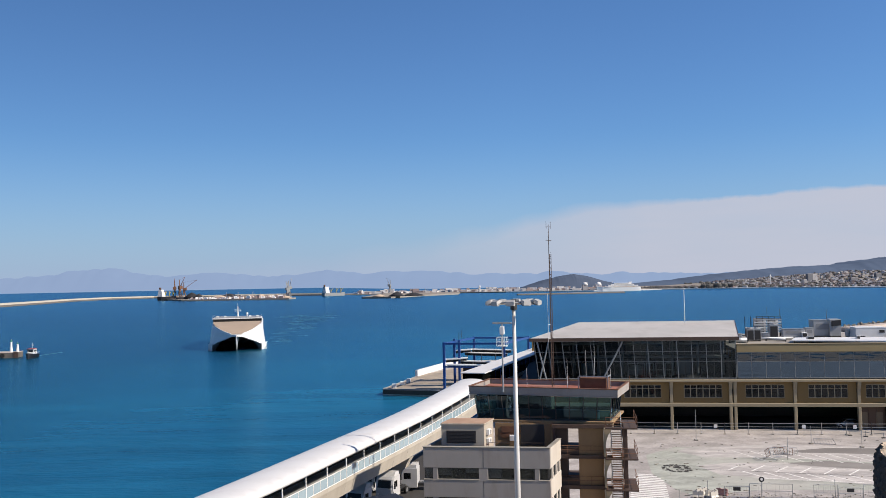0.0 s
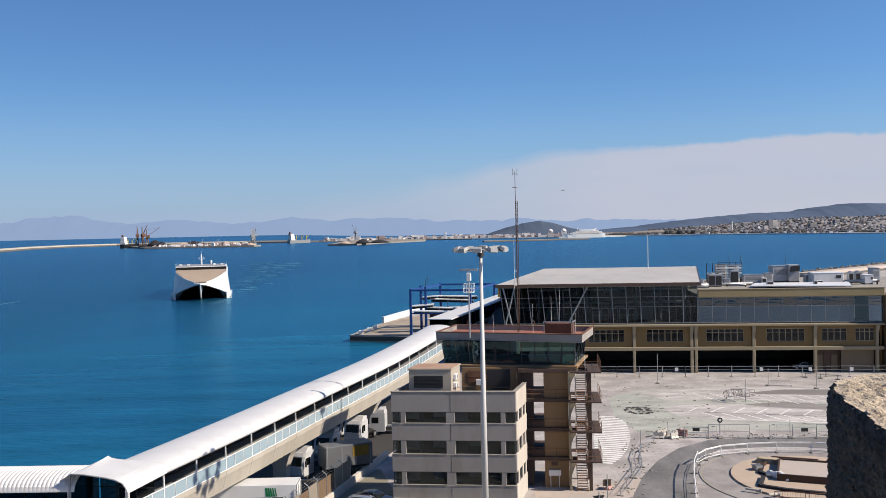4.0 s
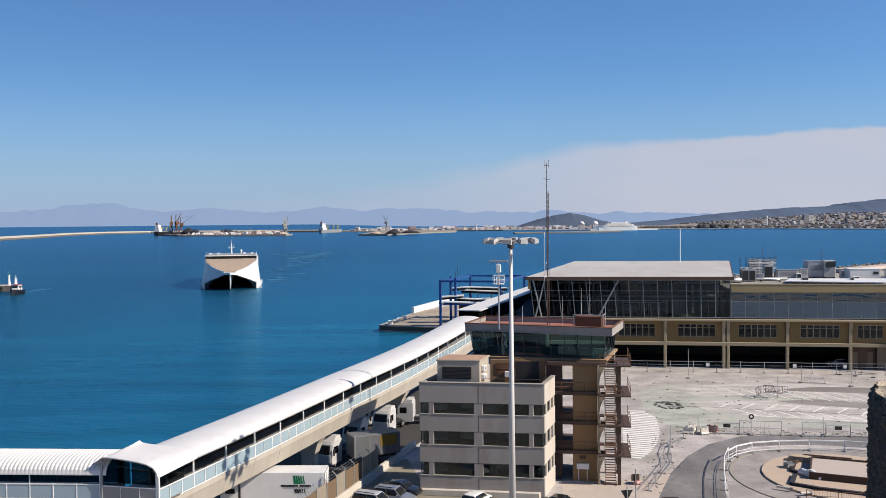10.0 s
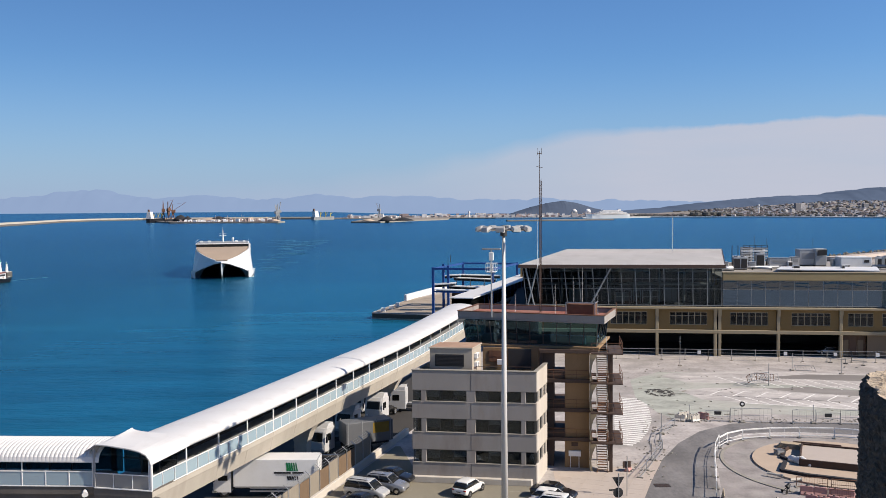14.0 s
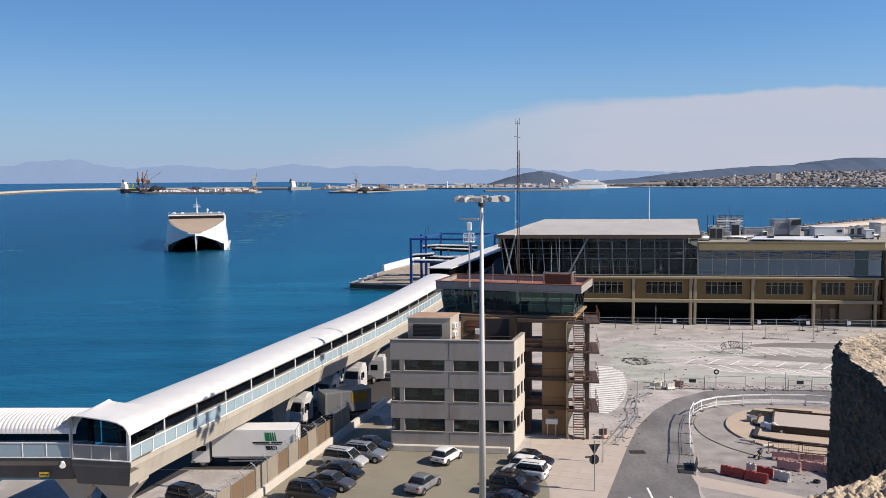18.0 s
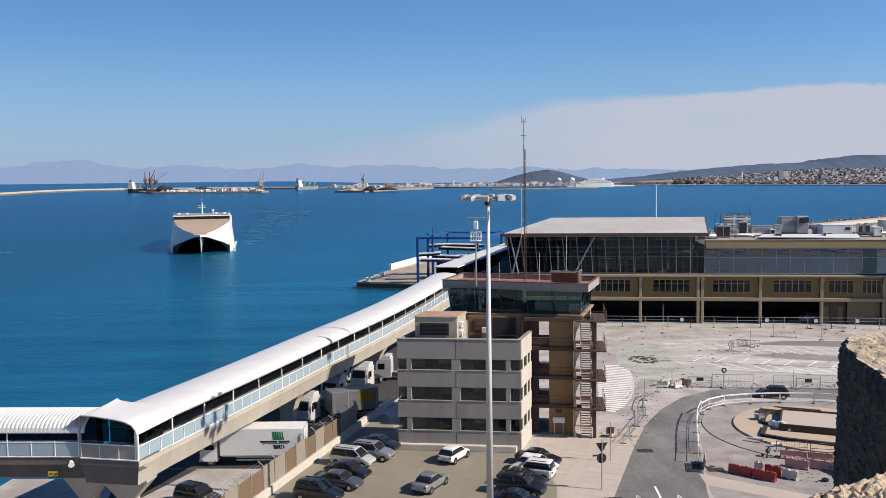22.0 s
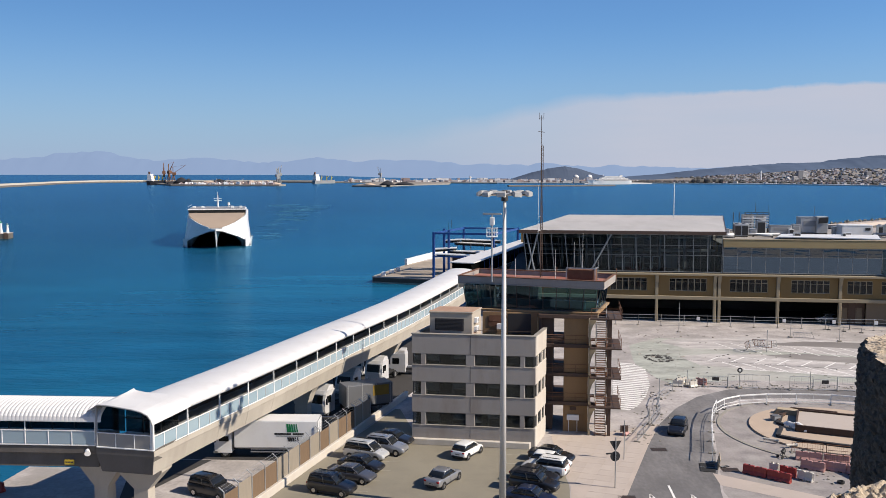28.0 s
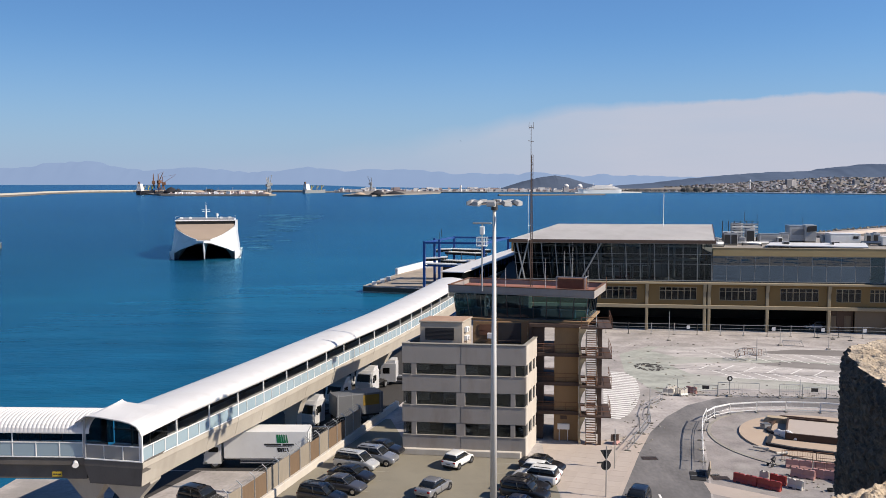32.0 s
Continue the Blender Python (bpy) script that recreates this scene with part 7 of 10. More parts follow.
rr = random.Random(4)
for k in range(12):
    x, y = 14.0 + 2.9 * k + rr.uniform(-0.8, 0.8), rr.choice((16.0, 23.5, 29.0, 34.0, 37.0))
    w, d, h = rr.uniform(0.6, 1.3), rr.uniform(0.6, 1.2), rr.uniform(0.6, 1.3)
    ob = thing("condenser_box", "small weathered condenser box on the terminal roof", "condenser", TM @ pose(x, y, 14.6), "condenser boxes")
    part("casing", Geo().bbox(0, w, 0, d, 0.12, h, 0.04), M[rr.choice(("grey", "white", "steel", "pale_metal"))], ob)
    part("grille", Geo().bbox(0.1, w - 0.1, -0.03, -0.004, 0.3, h - 0.12, 0.01), M["dark"], ob)
    part("foot", Geo().box(0.05, w - 0.05, 0.05, d - 0.05, 0, 0.12), M["dark"], ob)
canopy = thing("roof_canopy", "long flat white canopy on the terminal roof", "canopy", TM)
CANOPY = [(24.51, 13.2), (42.78, 9.74), (46.05, 21.12), (27.32, 21.48)]
part("sheet", Geo().prism(CANOPY, 15.1, 15.28), M["white"], canopy)
for (xa, ya), (xb, yb) in zip(CANOPY, CANOPY[1:] + CANOPY[:1]):
    for f in (0.04, 0.5):
        part("post", Geo().rod((xa + (xb - xa) * f, ya + (yb - ya) * f + (0.2 if ya < 18 else -0.2), 14.6), (xa + (xb - xa) * f, ya + (yb - ya) * f + (0.2 if ya < 18 else -0.2), 15.1), 0.06), M["dark"], canopy)
for x, y, h in ((37.5, 36, 6.0),):
    a = thing("roof_aerial", "thin dark aerial on the terminal roof", "aerial", TM @ pose(x, y, 14.6), "roof aerials")
    part("rod", Geo().rod((0, 0, 0), (0, 0, h), 0.06, 0.03), M["brown"], a)
fp = thing("flagpole", "thin white pole behind the terminal hall", "pole", pose(51.3, 213, 0))
part("pole", Geo().rod((0, 0, 0), (0, 0, 25.3), 0.16, 0.08), M["white"], fp)
part("finial", Geo().rod((0, 0, 25.3), (0, 0, 25.6), 0.14, 0.02), M["steel"], fp)
# wire fence before the arcade
fence = thing("arcade_fence", "grey post and rail fence along the arcade", "fence", TM)
for k in range(16):
    x = -16 + 4.1 * k
    part("post", Geo().rod((x, -5.2, 0), (x, -5.2, 2.1), 0.06), M["steel"] if k % 3 else M["dark"], fence)
    if k < 15:
        for z, w in ((0.75, 0.035), (1.35, 0.03), (1.95, 0.04)):
            part("rail", Geo().rod((x, -5.2, z + 0.06 * math.sin(3.1 * k)), (x + 4.1, -5.2, z + 0.06 * math.sin(3.1 * k + 3.1)), w), M["grey"], fence)
for x in (7.0, 22.0, 30.5, 37.6):
    part("notice", Geo().bbox(x - 0.3, x + 0.3, -5.28, -5.24, 1.1, 1.75, 0.01), M["white"], fence, "small white notice plate")
for k in range(16):
    p = thing("barrier_foot", "pale concrete fence foot before the arcade", "fence foot", TM @ pose(-16 + 4.1 * k, -5.2, 0), "feet of the arcade fence")
    part("block", Geo().bbox(-0.22, 0.22, -0.16, 0.16, 0.0, 0.14, 0.04), M["concrete"], p)

# ---- outer pier with the blue linkspan frame ----
lk = thing("linkspan_frame", "blue steel portal frame of the ferry ramp", "ramp frame", pose(-7.7, 228, 0, 0, 0, -10))
for x, y in ((0, 0), (15.8, 0), (0, 14), (4.0, 23), (19.6, 23), (2.5, 8)):
    part("post", Geo().bbox(x - 0.32, x + 0.32, y - 0.32, y + 0.32, 0, 12.4, 0.05), M["blue"], lk)
for a, b in (((0, 0), (15.8, 0)), ((0, 0), (4.0, 23)), ((4.0, 23), (19.6, 23)), ((15.8, 0), (19.6, 23))):
    part("girder", Geo().beam((*a, 12.0), (*b, 12.0), 0.4, 0.5), M["blue"], lk)
for a, b, w in (((0.2, 1.2, 6.5), (12.5, 1.6, 6.2), 1.6), ((-1.7, 7.6, 7.2), (4.6, 8.4, 7.6), 1.8), ((2.1, 8.9, 6.8), (13.6, 9.9, 6.3), 1.2), ((-1.3, 18.9, 8.7), (3.8, 19.6, 9.0), 1.6), ((1.6, 19.2, 8.2), (14.0, 20.4, 7.7), 1.0), ((3.2, 21.4, 8.9), (15.0, 22.2, 8.6), 1.0)):
    part("ramp_beam", Geo().beam(a, b, 1.9 * w, 0.22), M["white"], lk, "white ramp deck")
    part("truss", Geo().beam((a[0] + 0.3, a[1] + 0.5, a[2] - 0.5), (b[0] - 0.3, b[1] + 0.5, b[2] - 0.5), 0.5, 0.7), M["dark"], lk, "dark truss under the ramp deck")
for x in (2.0, 6.0, 10.0):
    part("ladder", Geo().rod((x, 9.5, 3.0), (x, 9.5, 6.4), 0.12).rod((x + 0.6, 19.8, 4.0), (x + 0.6, 19.8, 8.0), 0.12), M["grey"], lk)
part("machine_house", Geo().bbox(3.0, 14.5, 10.5, 15.5, 0, 4.8, 0.1), M["brown"], lk, "dark machine house under the ramps")
part("cross_beam", Geo().beam((0, 0, 6.0), (15.8, 0, 5.8), 0.3, 0.35), M["blue"], lk)
for x, y in ((0.5, 22), (2.5, 8)):
    part("lamp_post", Geo().rod((x, y, 12.2), (x, y, 14.4), 0.07), M["dark"], lk)
for x, y in ((-21.5, 234), (-19.8, 240), (-18.5, 246)):
    b = thing("mooring_block", "white mooring block on the outer pier", "mooring block", pose(x, y, 0), "mooring blocks")
    part("block", Geo().bbox(-0.6, 0.6, -0.6, 0.6, 0, 1.1, 0.1), M["white"], b)
wl_ = thing("pier_wall", "white parapet wall on the outer pier", "wall", None, kind="structure")
part("wall", Geo().beam((-17.3, 262, 0.9), (-5.0, 300, 0.9), 0.8, 1.8), M["white"], wl_)
fend = thing("pier_fender", "dark rusted fender face along the outer pier", "fender", None)
part("strip", Geo().beam((-24.1, 230.8, -0.6), (5.6, 221.6, -0.6), 0.3, 1.1), M["brown"], fend)
# ---- fast ferry ----
FERRY_WAY = ((0, -108.2, 395.3), (4, -106.7, 387.8), (9, -105.2, 378.7), (13, -103.0, 369.4), (19, -99.5, 352.1), (23, -98.0, 344.1), (28, -96.2, 335.2), (32, -93.6, 323.6))
ferry = thing("fast_ferry", "white twin-hulled fast ferry approaching bow on", "ferry")
# stations from the stem aft: distance, half width at the deck, deck height, half width of the hulls at the water, keel of the centre bow
ST = ((0.0, 0.04, 7.6, 0.05, 3.6), (2.5, 2.8, 7.75, 0.22, 1.4), (5.0, 5.0, 8.4, 0.34, 0.4), (8.0, 7.3, 9.3, 0.42, 0.2), (11.5, 9.2, 10.3, 0.5, 0.4), (15.0, 10.7, 11.1, 0.5, 0.8), (19.0, 11.4, 11.6, 0.7, 2.2), (24.0, 11.8, 12.0, 0.7, 2.4), (40.0, 11.9, 12.0, 0.5, 3.2), (86.0, 11.9, 12.0, 0.4, 3.2))
rings_o, rings_u, rings_c = [], [], []
for s, b, h, cw, ck in ST:
    y = -s
    full = min(1.0, max(0.0, (s - 6.0) / 8.0))
    hw = b + (13.6 - b) * full * 0.9 if s > 6 else b
    rise = min(1.0, max(0.0, (s - 1.0) / 13.5))
    low = min(7.0 * (1 - rise ** 1.3) + 0.2 * rise, h - 0.4)
    half = [(0, h + 0.05), (b * 0.6, h + 0.02), (b, h), (b + (hw - b) * 0.5, (h + low) * 0.5), (hw, low)]
    rings_o.append([Vector((-x, y, z)) for x, z in half[::-1]] + [Vector((x, y, z)) for x, z in half[1:]])
    # tunnels: highest beside the centre bow, falling to the side hulls
    top_ = min(h - 0.5, 7.0)
    inn = max(0.3, hw - 3.4 * full)
    halfu = [(0, top_), (inn * 0.3, top_ * 0.97), (inn * 0.6, low + (top_ - low) * 0.72), (inn * 0.85, low + (top_ - low) * 0.35), (inn, low), (inn + 0.05, -0.8 if full > 0.9 else low), (hw, low)]
    rings_u.append([Vector((-x, y, z)) for x, z in halfu[::-1]] + [Vector((x, y, z)) for x, z in halfu[1:]])
    if s < 30:
        rings_c.append([Vector((x, y, z)) for x, z in ((-cw * 1.6, top_ + 0.2), (-cw * 1.2, (top_ + ck) / 2), (0, ck), (cw * 1.2, (top_ + ck) / 2), (cw * 1.6, top_ + 0.2))])
part("centre_bow", Geo().loft(rings_c), M["hull"], ferry, "white centre bow between the hulls")
hull = part("hull", Geo().loft(rings_o, closed=False), M["hull"], ferry, "white flared ferry hull")
# shade of the tunnels is put into this dark grey base colour
part("underside", Geo().loft(rings_u, closed=False), mat("hull_shadow", (0.17, 0.19, 0.21), 0.5, var=0.1, bump=0.0), ferry, "dark grey arched tunnels between the hulls")
for sd in (-1, 1):
    part("side_bow", Geo().loft([[Vector((sd * (cx + q * w), -d, z)) for q, z in ((-1, top), (-0.8, top * 0.5), (-0.15, -0.6), (0.15, -0.6), (0.9, top * 0.5), (1, top))] for d, cx, w, top in ((9.5, 11.3, 0.06, 3.6), (11.5, 11.9, 0.5, 3.4), (14.0, 12.45, 0.85, 3.0), (19.0, 12.5, 1.1, 2.8))]), M["hull"], ferry, "white bow of a side hull")
part("transom", Geo().box(-12.6, 12.6, -86.4, -86.0, 0, 12), M["hull"], ferry)
for s in (-1, 1):
    part("boot_stripe", Geo().loft([[Vector((s * (13.5 - 1.6 * (1 - k)), -13 - 72 * f, z)) for z in (-0.6, 0.9)] for f, k in ((0, 0.6), (0.08, 1.0), (1, 0.98))], closed=False), M["hull_dark"], ferry)
# foredeck between bulwarks
dg = Geo()
dk = [(s, b) for s, b, *_ in ST[1:8]]
hs_ = {s: h for s, b, h, *_ in ST}
dg.loft([[Vector((x, -s, hs_[s] + 0.25 + 0.03 * s)) for x in (-b + 0.4, 0, b - 0.4)] for s, b in dk], closed=False)
part("foredeck", dg, M["tan_deck"], ferry, "tan sloping foredeck")
for s in (-1, 1):
    bw = [Vector((s * (b - 0.1), -d, h)) for d, b, h, *_ in ST[1:9]]
    g = Geo().loft([[p + Vector((0, 0, 0)), p + Vector((0, 0, 0.5)), p + Vector((-s * 0.25, 0, 0.5)), p + Vector((-s * 0.4, 0, 0))] for p in bw])
    part("bulwark", g, M["hull"], ferry)
# superstructure: window band and wheelhouse roof
sup = part("superstructure", Geo().bbox(-11.3, 11.3, -50, -27, 11.9, 12.9, 0.3), M["hull"], ferry)
part("window_band", Geo().loft([[Vector((x, y, z)) for x, y, z in ((-11.4, -26.3, 12.3), (11.4, -26.3, 12.3), (11.4, -46, 12.3), (-11.4, -46, 12.3))], [Vector((x, y, z)) for x, y, z in ((-11.6, -25.0, 14.1), (11.6, -25.0, 14.1), (11.6, -46, 14.1), (-11.6, -46, 14.1))]]), M["hull_dark"], sup, "black band of saloon windows")
part("roof", Geo().bbox(-11.9, 11.9, -47, -24.6, 14.12, 14.5, 0.15), M["hull"], ferry, "white saloon roof")
part("roof_deck", Geo().box(-11.2, 11.2, -46, -26, 14.5, 14.85), M["grey"], ferry)
for x in (-9.5, -6, 6, 9.5):
    part("vent", Geo().bbox(x - 0.6, x + 0.6, -31, -29, 14.85, 15.6, 0.1), M["hull"], ferry)
for s in (-1, 1):
    part("roof_rail", Geo().tube([(s * 11.6, -25, 15.6), (s * 11.6, -46, 15.6)], 0.04).tube([(s * 11.6, -25, 15.0), (s * 11.6, -25, 15.6)], 0.04), M["hull"], ferry)
mast_ = part("mast", Geo().rod((0, -34, 15.0), (0, -34, 20.2), 0.45, 0.18), M["hull"], ferry, "white signal mast")
part("radar", Geo().bbox(-1.6, 1.6, -34.2, -33.8, 17.6, 17.85, 0.05), M["hull"], mast_)
part("yard", Geo().rod((-1.6, -34, 18.6), (1.6, -34, 18.6), 0.08).rod((0, -34, 20.2), (0, -34, 21.6), 0.05), M["hull"], mast_)
part("dome", Geo().rod((-4.5, -32, 15.0), (-4.5, -32, 16.0), 0.3).rod((-4.5, -32, 16.0), (-4.5, -32, 17.0), 0.6, 0.4, 12), M["hull"], ferry, "white satellite dome")
# wake and foam: thin flat rafts that travel with the ferry
wk = random.Random(9)
foam = mat("foam", (0.473, 0.568, 0.602), 0.6, var=0.2, scale=0.3, bump=0.1)
foam_far = mat("foam_trail", (0.050, 0.205, 0.315), 0.5, var=0.3, scale=0.1, bump=0.05)
for k in range(60):
    f = wk.uniform(0, 1) ** 1.3
    y = -50 - 430 * f
    x = -(15.5 + 26 * f + wk.uniform(0, 12 + 30 * f))
    w, l = wk.uniform(2.5, 6 + 12 * f), wk.uniform(0.5, 1.0 + 3 * f)
    g = Geo()
    g.add([(x + w * math.cos(a) * wk.uniform(0.7, 1.1), y + l * math.sin(a) * wk.uniform(0.7, 1.1), 0.06 + 0.001 * k) for a in [2 * math.pi * i / 12 for i in range(12)]], [tuple(range(12))])
    part("wake_streak", g, foam_far, ferry)
for s in (-1, 1):
    for k in range(9):
        y = -14 - 6.5 * k
        g = Geo()
        g.add([(s * 13.2 + (0.5 + 0.12 * k) * math.cos(a) * wk.uniform(0.7, 1.2), y + 4 * math.sin(a), 0.07) for a in [2 * math.pi * i / 12 for i in range(12)]], [tuple(range(12))])
        part("foam_patch", g, foam, ferry)

# ---- pilot boat and the near mole ----
pilot = thing("pilot_boat", "small dark-hulled pilot boat with a white wheelhouse", "boat")
rings = []
for f, b in ((-0.5, 0.85), (-0.2, 1.0), (0.2, 0.92), (0.4, 0.5), (0.5, 0.05)):
    w = 2.1 * b
    sh = 1.5 + max(0, f) * 1.8
    rings.append([Vector((-w * 0.7, f * 11, -0.5)), Vector((w * 0.7, f * 11, -0.5)), Vector((w, f * 11, sh)), Vector((-w, f * 11, sh))])
part("hull", Geo().loft(rings), M["hull_dark"], pilot, "black hull")
part("deck_rail", Geo().tube([(-1.7, -5, 2.2), (-1.9, 1, 2.3), (0, 5.2, 3.0), (1.9, 1, 2.3), (1.7, -5, 2.2)], 0.06), M["white"], pilot)
wh = part("wheelhouse", Geo().bbox(-1.4, 1.4, -2.6, 1.8, 1.4, 3.9, 0.15), M["white"], pilot, "white wheelhouse")
part("windows", Geo().box(-1.2, 1.2, 1.81, 1.84, 2.7, 3.5).box(-1.43, -1.41, -2, 1.4, 2.7, 3.5).box(1.41, 1.43, -2, 1.4, 2.7, 3.5), M["hull_dark"], wh)
part("roof", Geo().bbox(-1.6, 1.6, -2.8, 2.1, 3.92, 4.1, 0.05), M["red_plastic"], wh, "orange-red wheelhouse roof")
part("mast", Geo().rod((0, -0.8, 4.1), (0, -0.8, 6.6), 0.08).rod((-0.7, -0.8, 5.6), (0.7, -0.8, 5.6), 0.05), M["white"], pilot)
part("lifebuoy", Geo().rod((-1.46, -0.5, 2.2), (-1.52, -0.5, 2.2), 0.35, n=14), M["red_plastic"], pilot)
for k in range(7):
    y = -8 - 3.2 * k
    x = -0.11 * k * k
    g = Geo()
    g.add([(x + (0.8 + 0.1 * k) * math.cos(a) * wk.uniform(0.6, 1.2), y + 1.8 * math.sin(a), 0.05) for a in [2 * math.pi * i / 10 for i in range(10)]], [tuple(range(10))])
    part("wake_streak", g, foam_far, pilot)
MOLE = pose(-204, 386, 0, 0, 0, 12)
mole = thing("mole_head", "short concrete mole head with a timber fender", "mole", MOLE, kind="structure")
part("body", Geo().bbox(-70, 0, -4, 5, -4.5, 0.5, 0.15), M["weathered"], mole, "dark weathered mole face")
part("deck", Geo().bbox(-70, 0.1, -4.1, 5.1, 0.503, 0.7, 0.05), M["paving"], mole)
part("fender", Geo().bbox(-1.5, 0.5, -4.3, -4.0, -2.2, 0.9, 0.05), M["brown"], mole)
tyre = thing("fender_tyre", "black tyre fender on the mole head", "tyre", MOLE @ pose(-6, -4.2, -0.6))
part("ring", Geo().rod((0, 0, 0), (0, -0.5, 0), 0.9, n=16), M["rubber"], tyre)
for x, h, lab in ((-3.6, 6.0, "white slender harbour beacon with a green light"), (-0.9, 4.6, "short white harbour beacon")):
    bc = thing("harbour_beacon", lab, "beacon", MOLE @ pose(x, 0, 0.7), "harbour beacons")
    part("tower", Geo().rod((0, 0, 0), (0, 0, h * 0.7), 0.7, 0.3, 12), M["white"], bc)
    part("gallery", Geo().rod((0, 0, h * 0.7), (0, 0, h * 0.74), 0.6, 0.6, 12), M["white"], bc)
    part("lantern", Geo().rod((0, 0, h * 0.74), (0, 0, h * 0.86), 0.28, 0.28, 10), M["green_ink"], bc)
    part("spike", Geo().rod((0, 0, h * 0.86), (0, 0, h), 0.08, 0.03), M["white"], bc)
for k in range(3):
    hb = thing("harbour_hut", "dark blue harbour hut on the mole", "hut", MOLE @ pose(-13 - 7.5 * k, 1.2, 0.7), "huts on the mole")
    part("body", Geo().bbox(-3.4, 3.4, -1.6, 1.6, 0, 3.6, 0.08), M["blue"], hb)
    part("door", Geo().bbox(-2.6, -1.2, -1.68, -1.61, 0.1, 2.8, 0.02), M["white"], hb)
    part("door", Geo().bbox(0.6, 2.0, -1.68, -1.61, 0.1, 2.8, 0.02), M["white"], hb)
    part("roof", Geo().bbox(-3.7, 3.7, -2.0, 2.0, 3.62, 3.8, 0.04), M["dark"], hb)
# ---- vehicles ----
WHEEL_R = 0.32


def wheel_meshes(r, w, tag):
    ty = Geo()
    n = 20
    prof_ = [(r * 0.62, -w / 2), (r * 0.93, -w / 2), (r, -w * 0.32), (r, w * 0.32), (r * 0.93, w / 2), (r * 0.62, w / 2)]
    ty.loft([[Vector((q * math.cos(2 * math.pi * i / n), y, q * math.sin(2 * math.pi * i / n))) for q, y in prof_] for i in range(n + 1)], caps=False)
    rim = Geo().rod((0, -w * 0.42, 0), (0, w * 0.42, 0), r * 0.6, n=16)
    for k in range(5):
        a = 2 * math.pi * k / 5
        for s in (-1, 1):
            rim.beam((0.05 * r * math.cos(a), s * w * 0.44, 0.05 * r * math.sin(a)), (0.56 * r * math.cos(a), s * w * 0.44, 0.56 * r * math.sin(a)), 0.05, 0.07)
    return ty.mesh("tyre"), rim.mesh("rim")


TYRE, RIM = wheel_meshes(WHEEL_R, 0.21, "car")
TYRE_L, RIM_L = wheel_meshes(0.5, 0.30, "lorry")
# half length, half width, hood z, belt z, roof z, cabin: rear base, rear top, front top, front base; tail z
SHAPES = {
    "hatch": (2.0, 0.87, 0.92, 0.98, 1.48, -1.88, -1.45, 0.25, 0.95, 0.98),
    "sedan": (2.25, 0.88, 0.90, 0.95, 1.44, -1.65, -0.95, 0.30, 1.00, 1.00),
    "suv": (2.2, 0.92, 1.05, 1.12, 1.72, -2.10, -1.85, 0.35, 1.00, 1.12),
    "van": (2.25, 0.90, 1.02, 1.10, 1.78, -2.15, -1.90, 0.55, 1.30, 1.10),
}


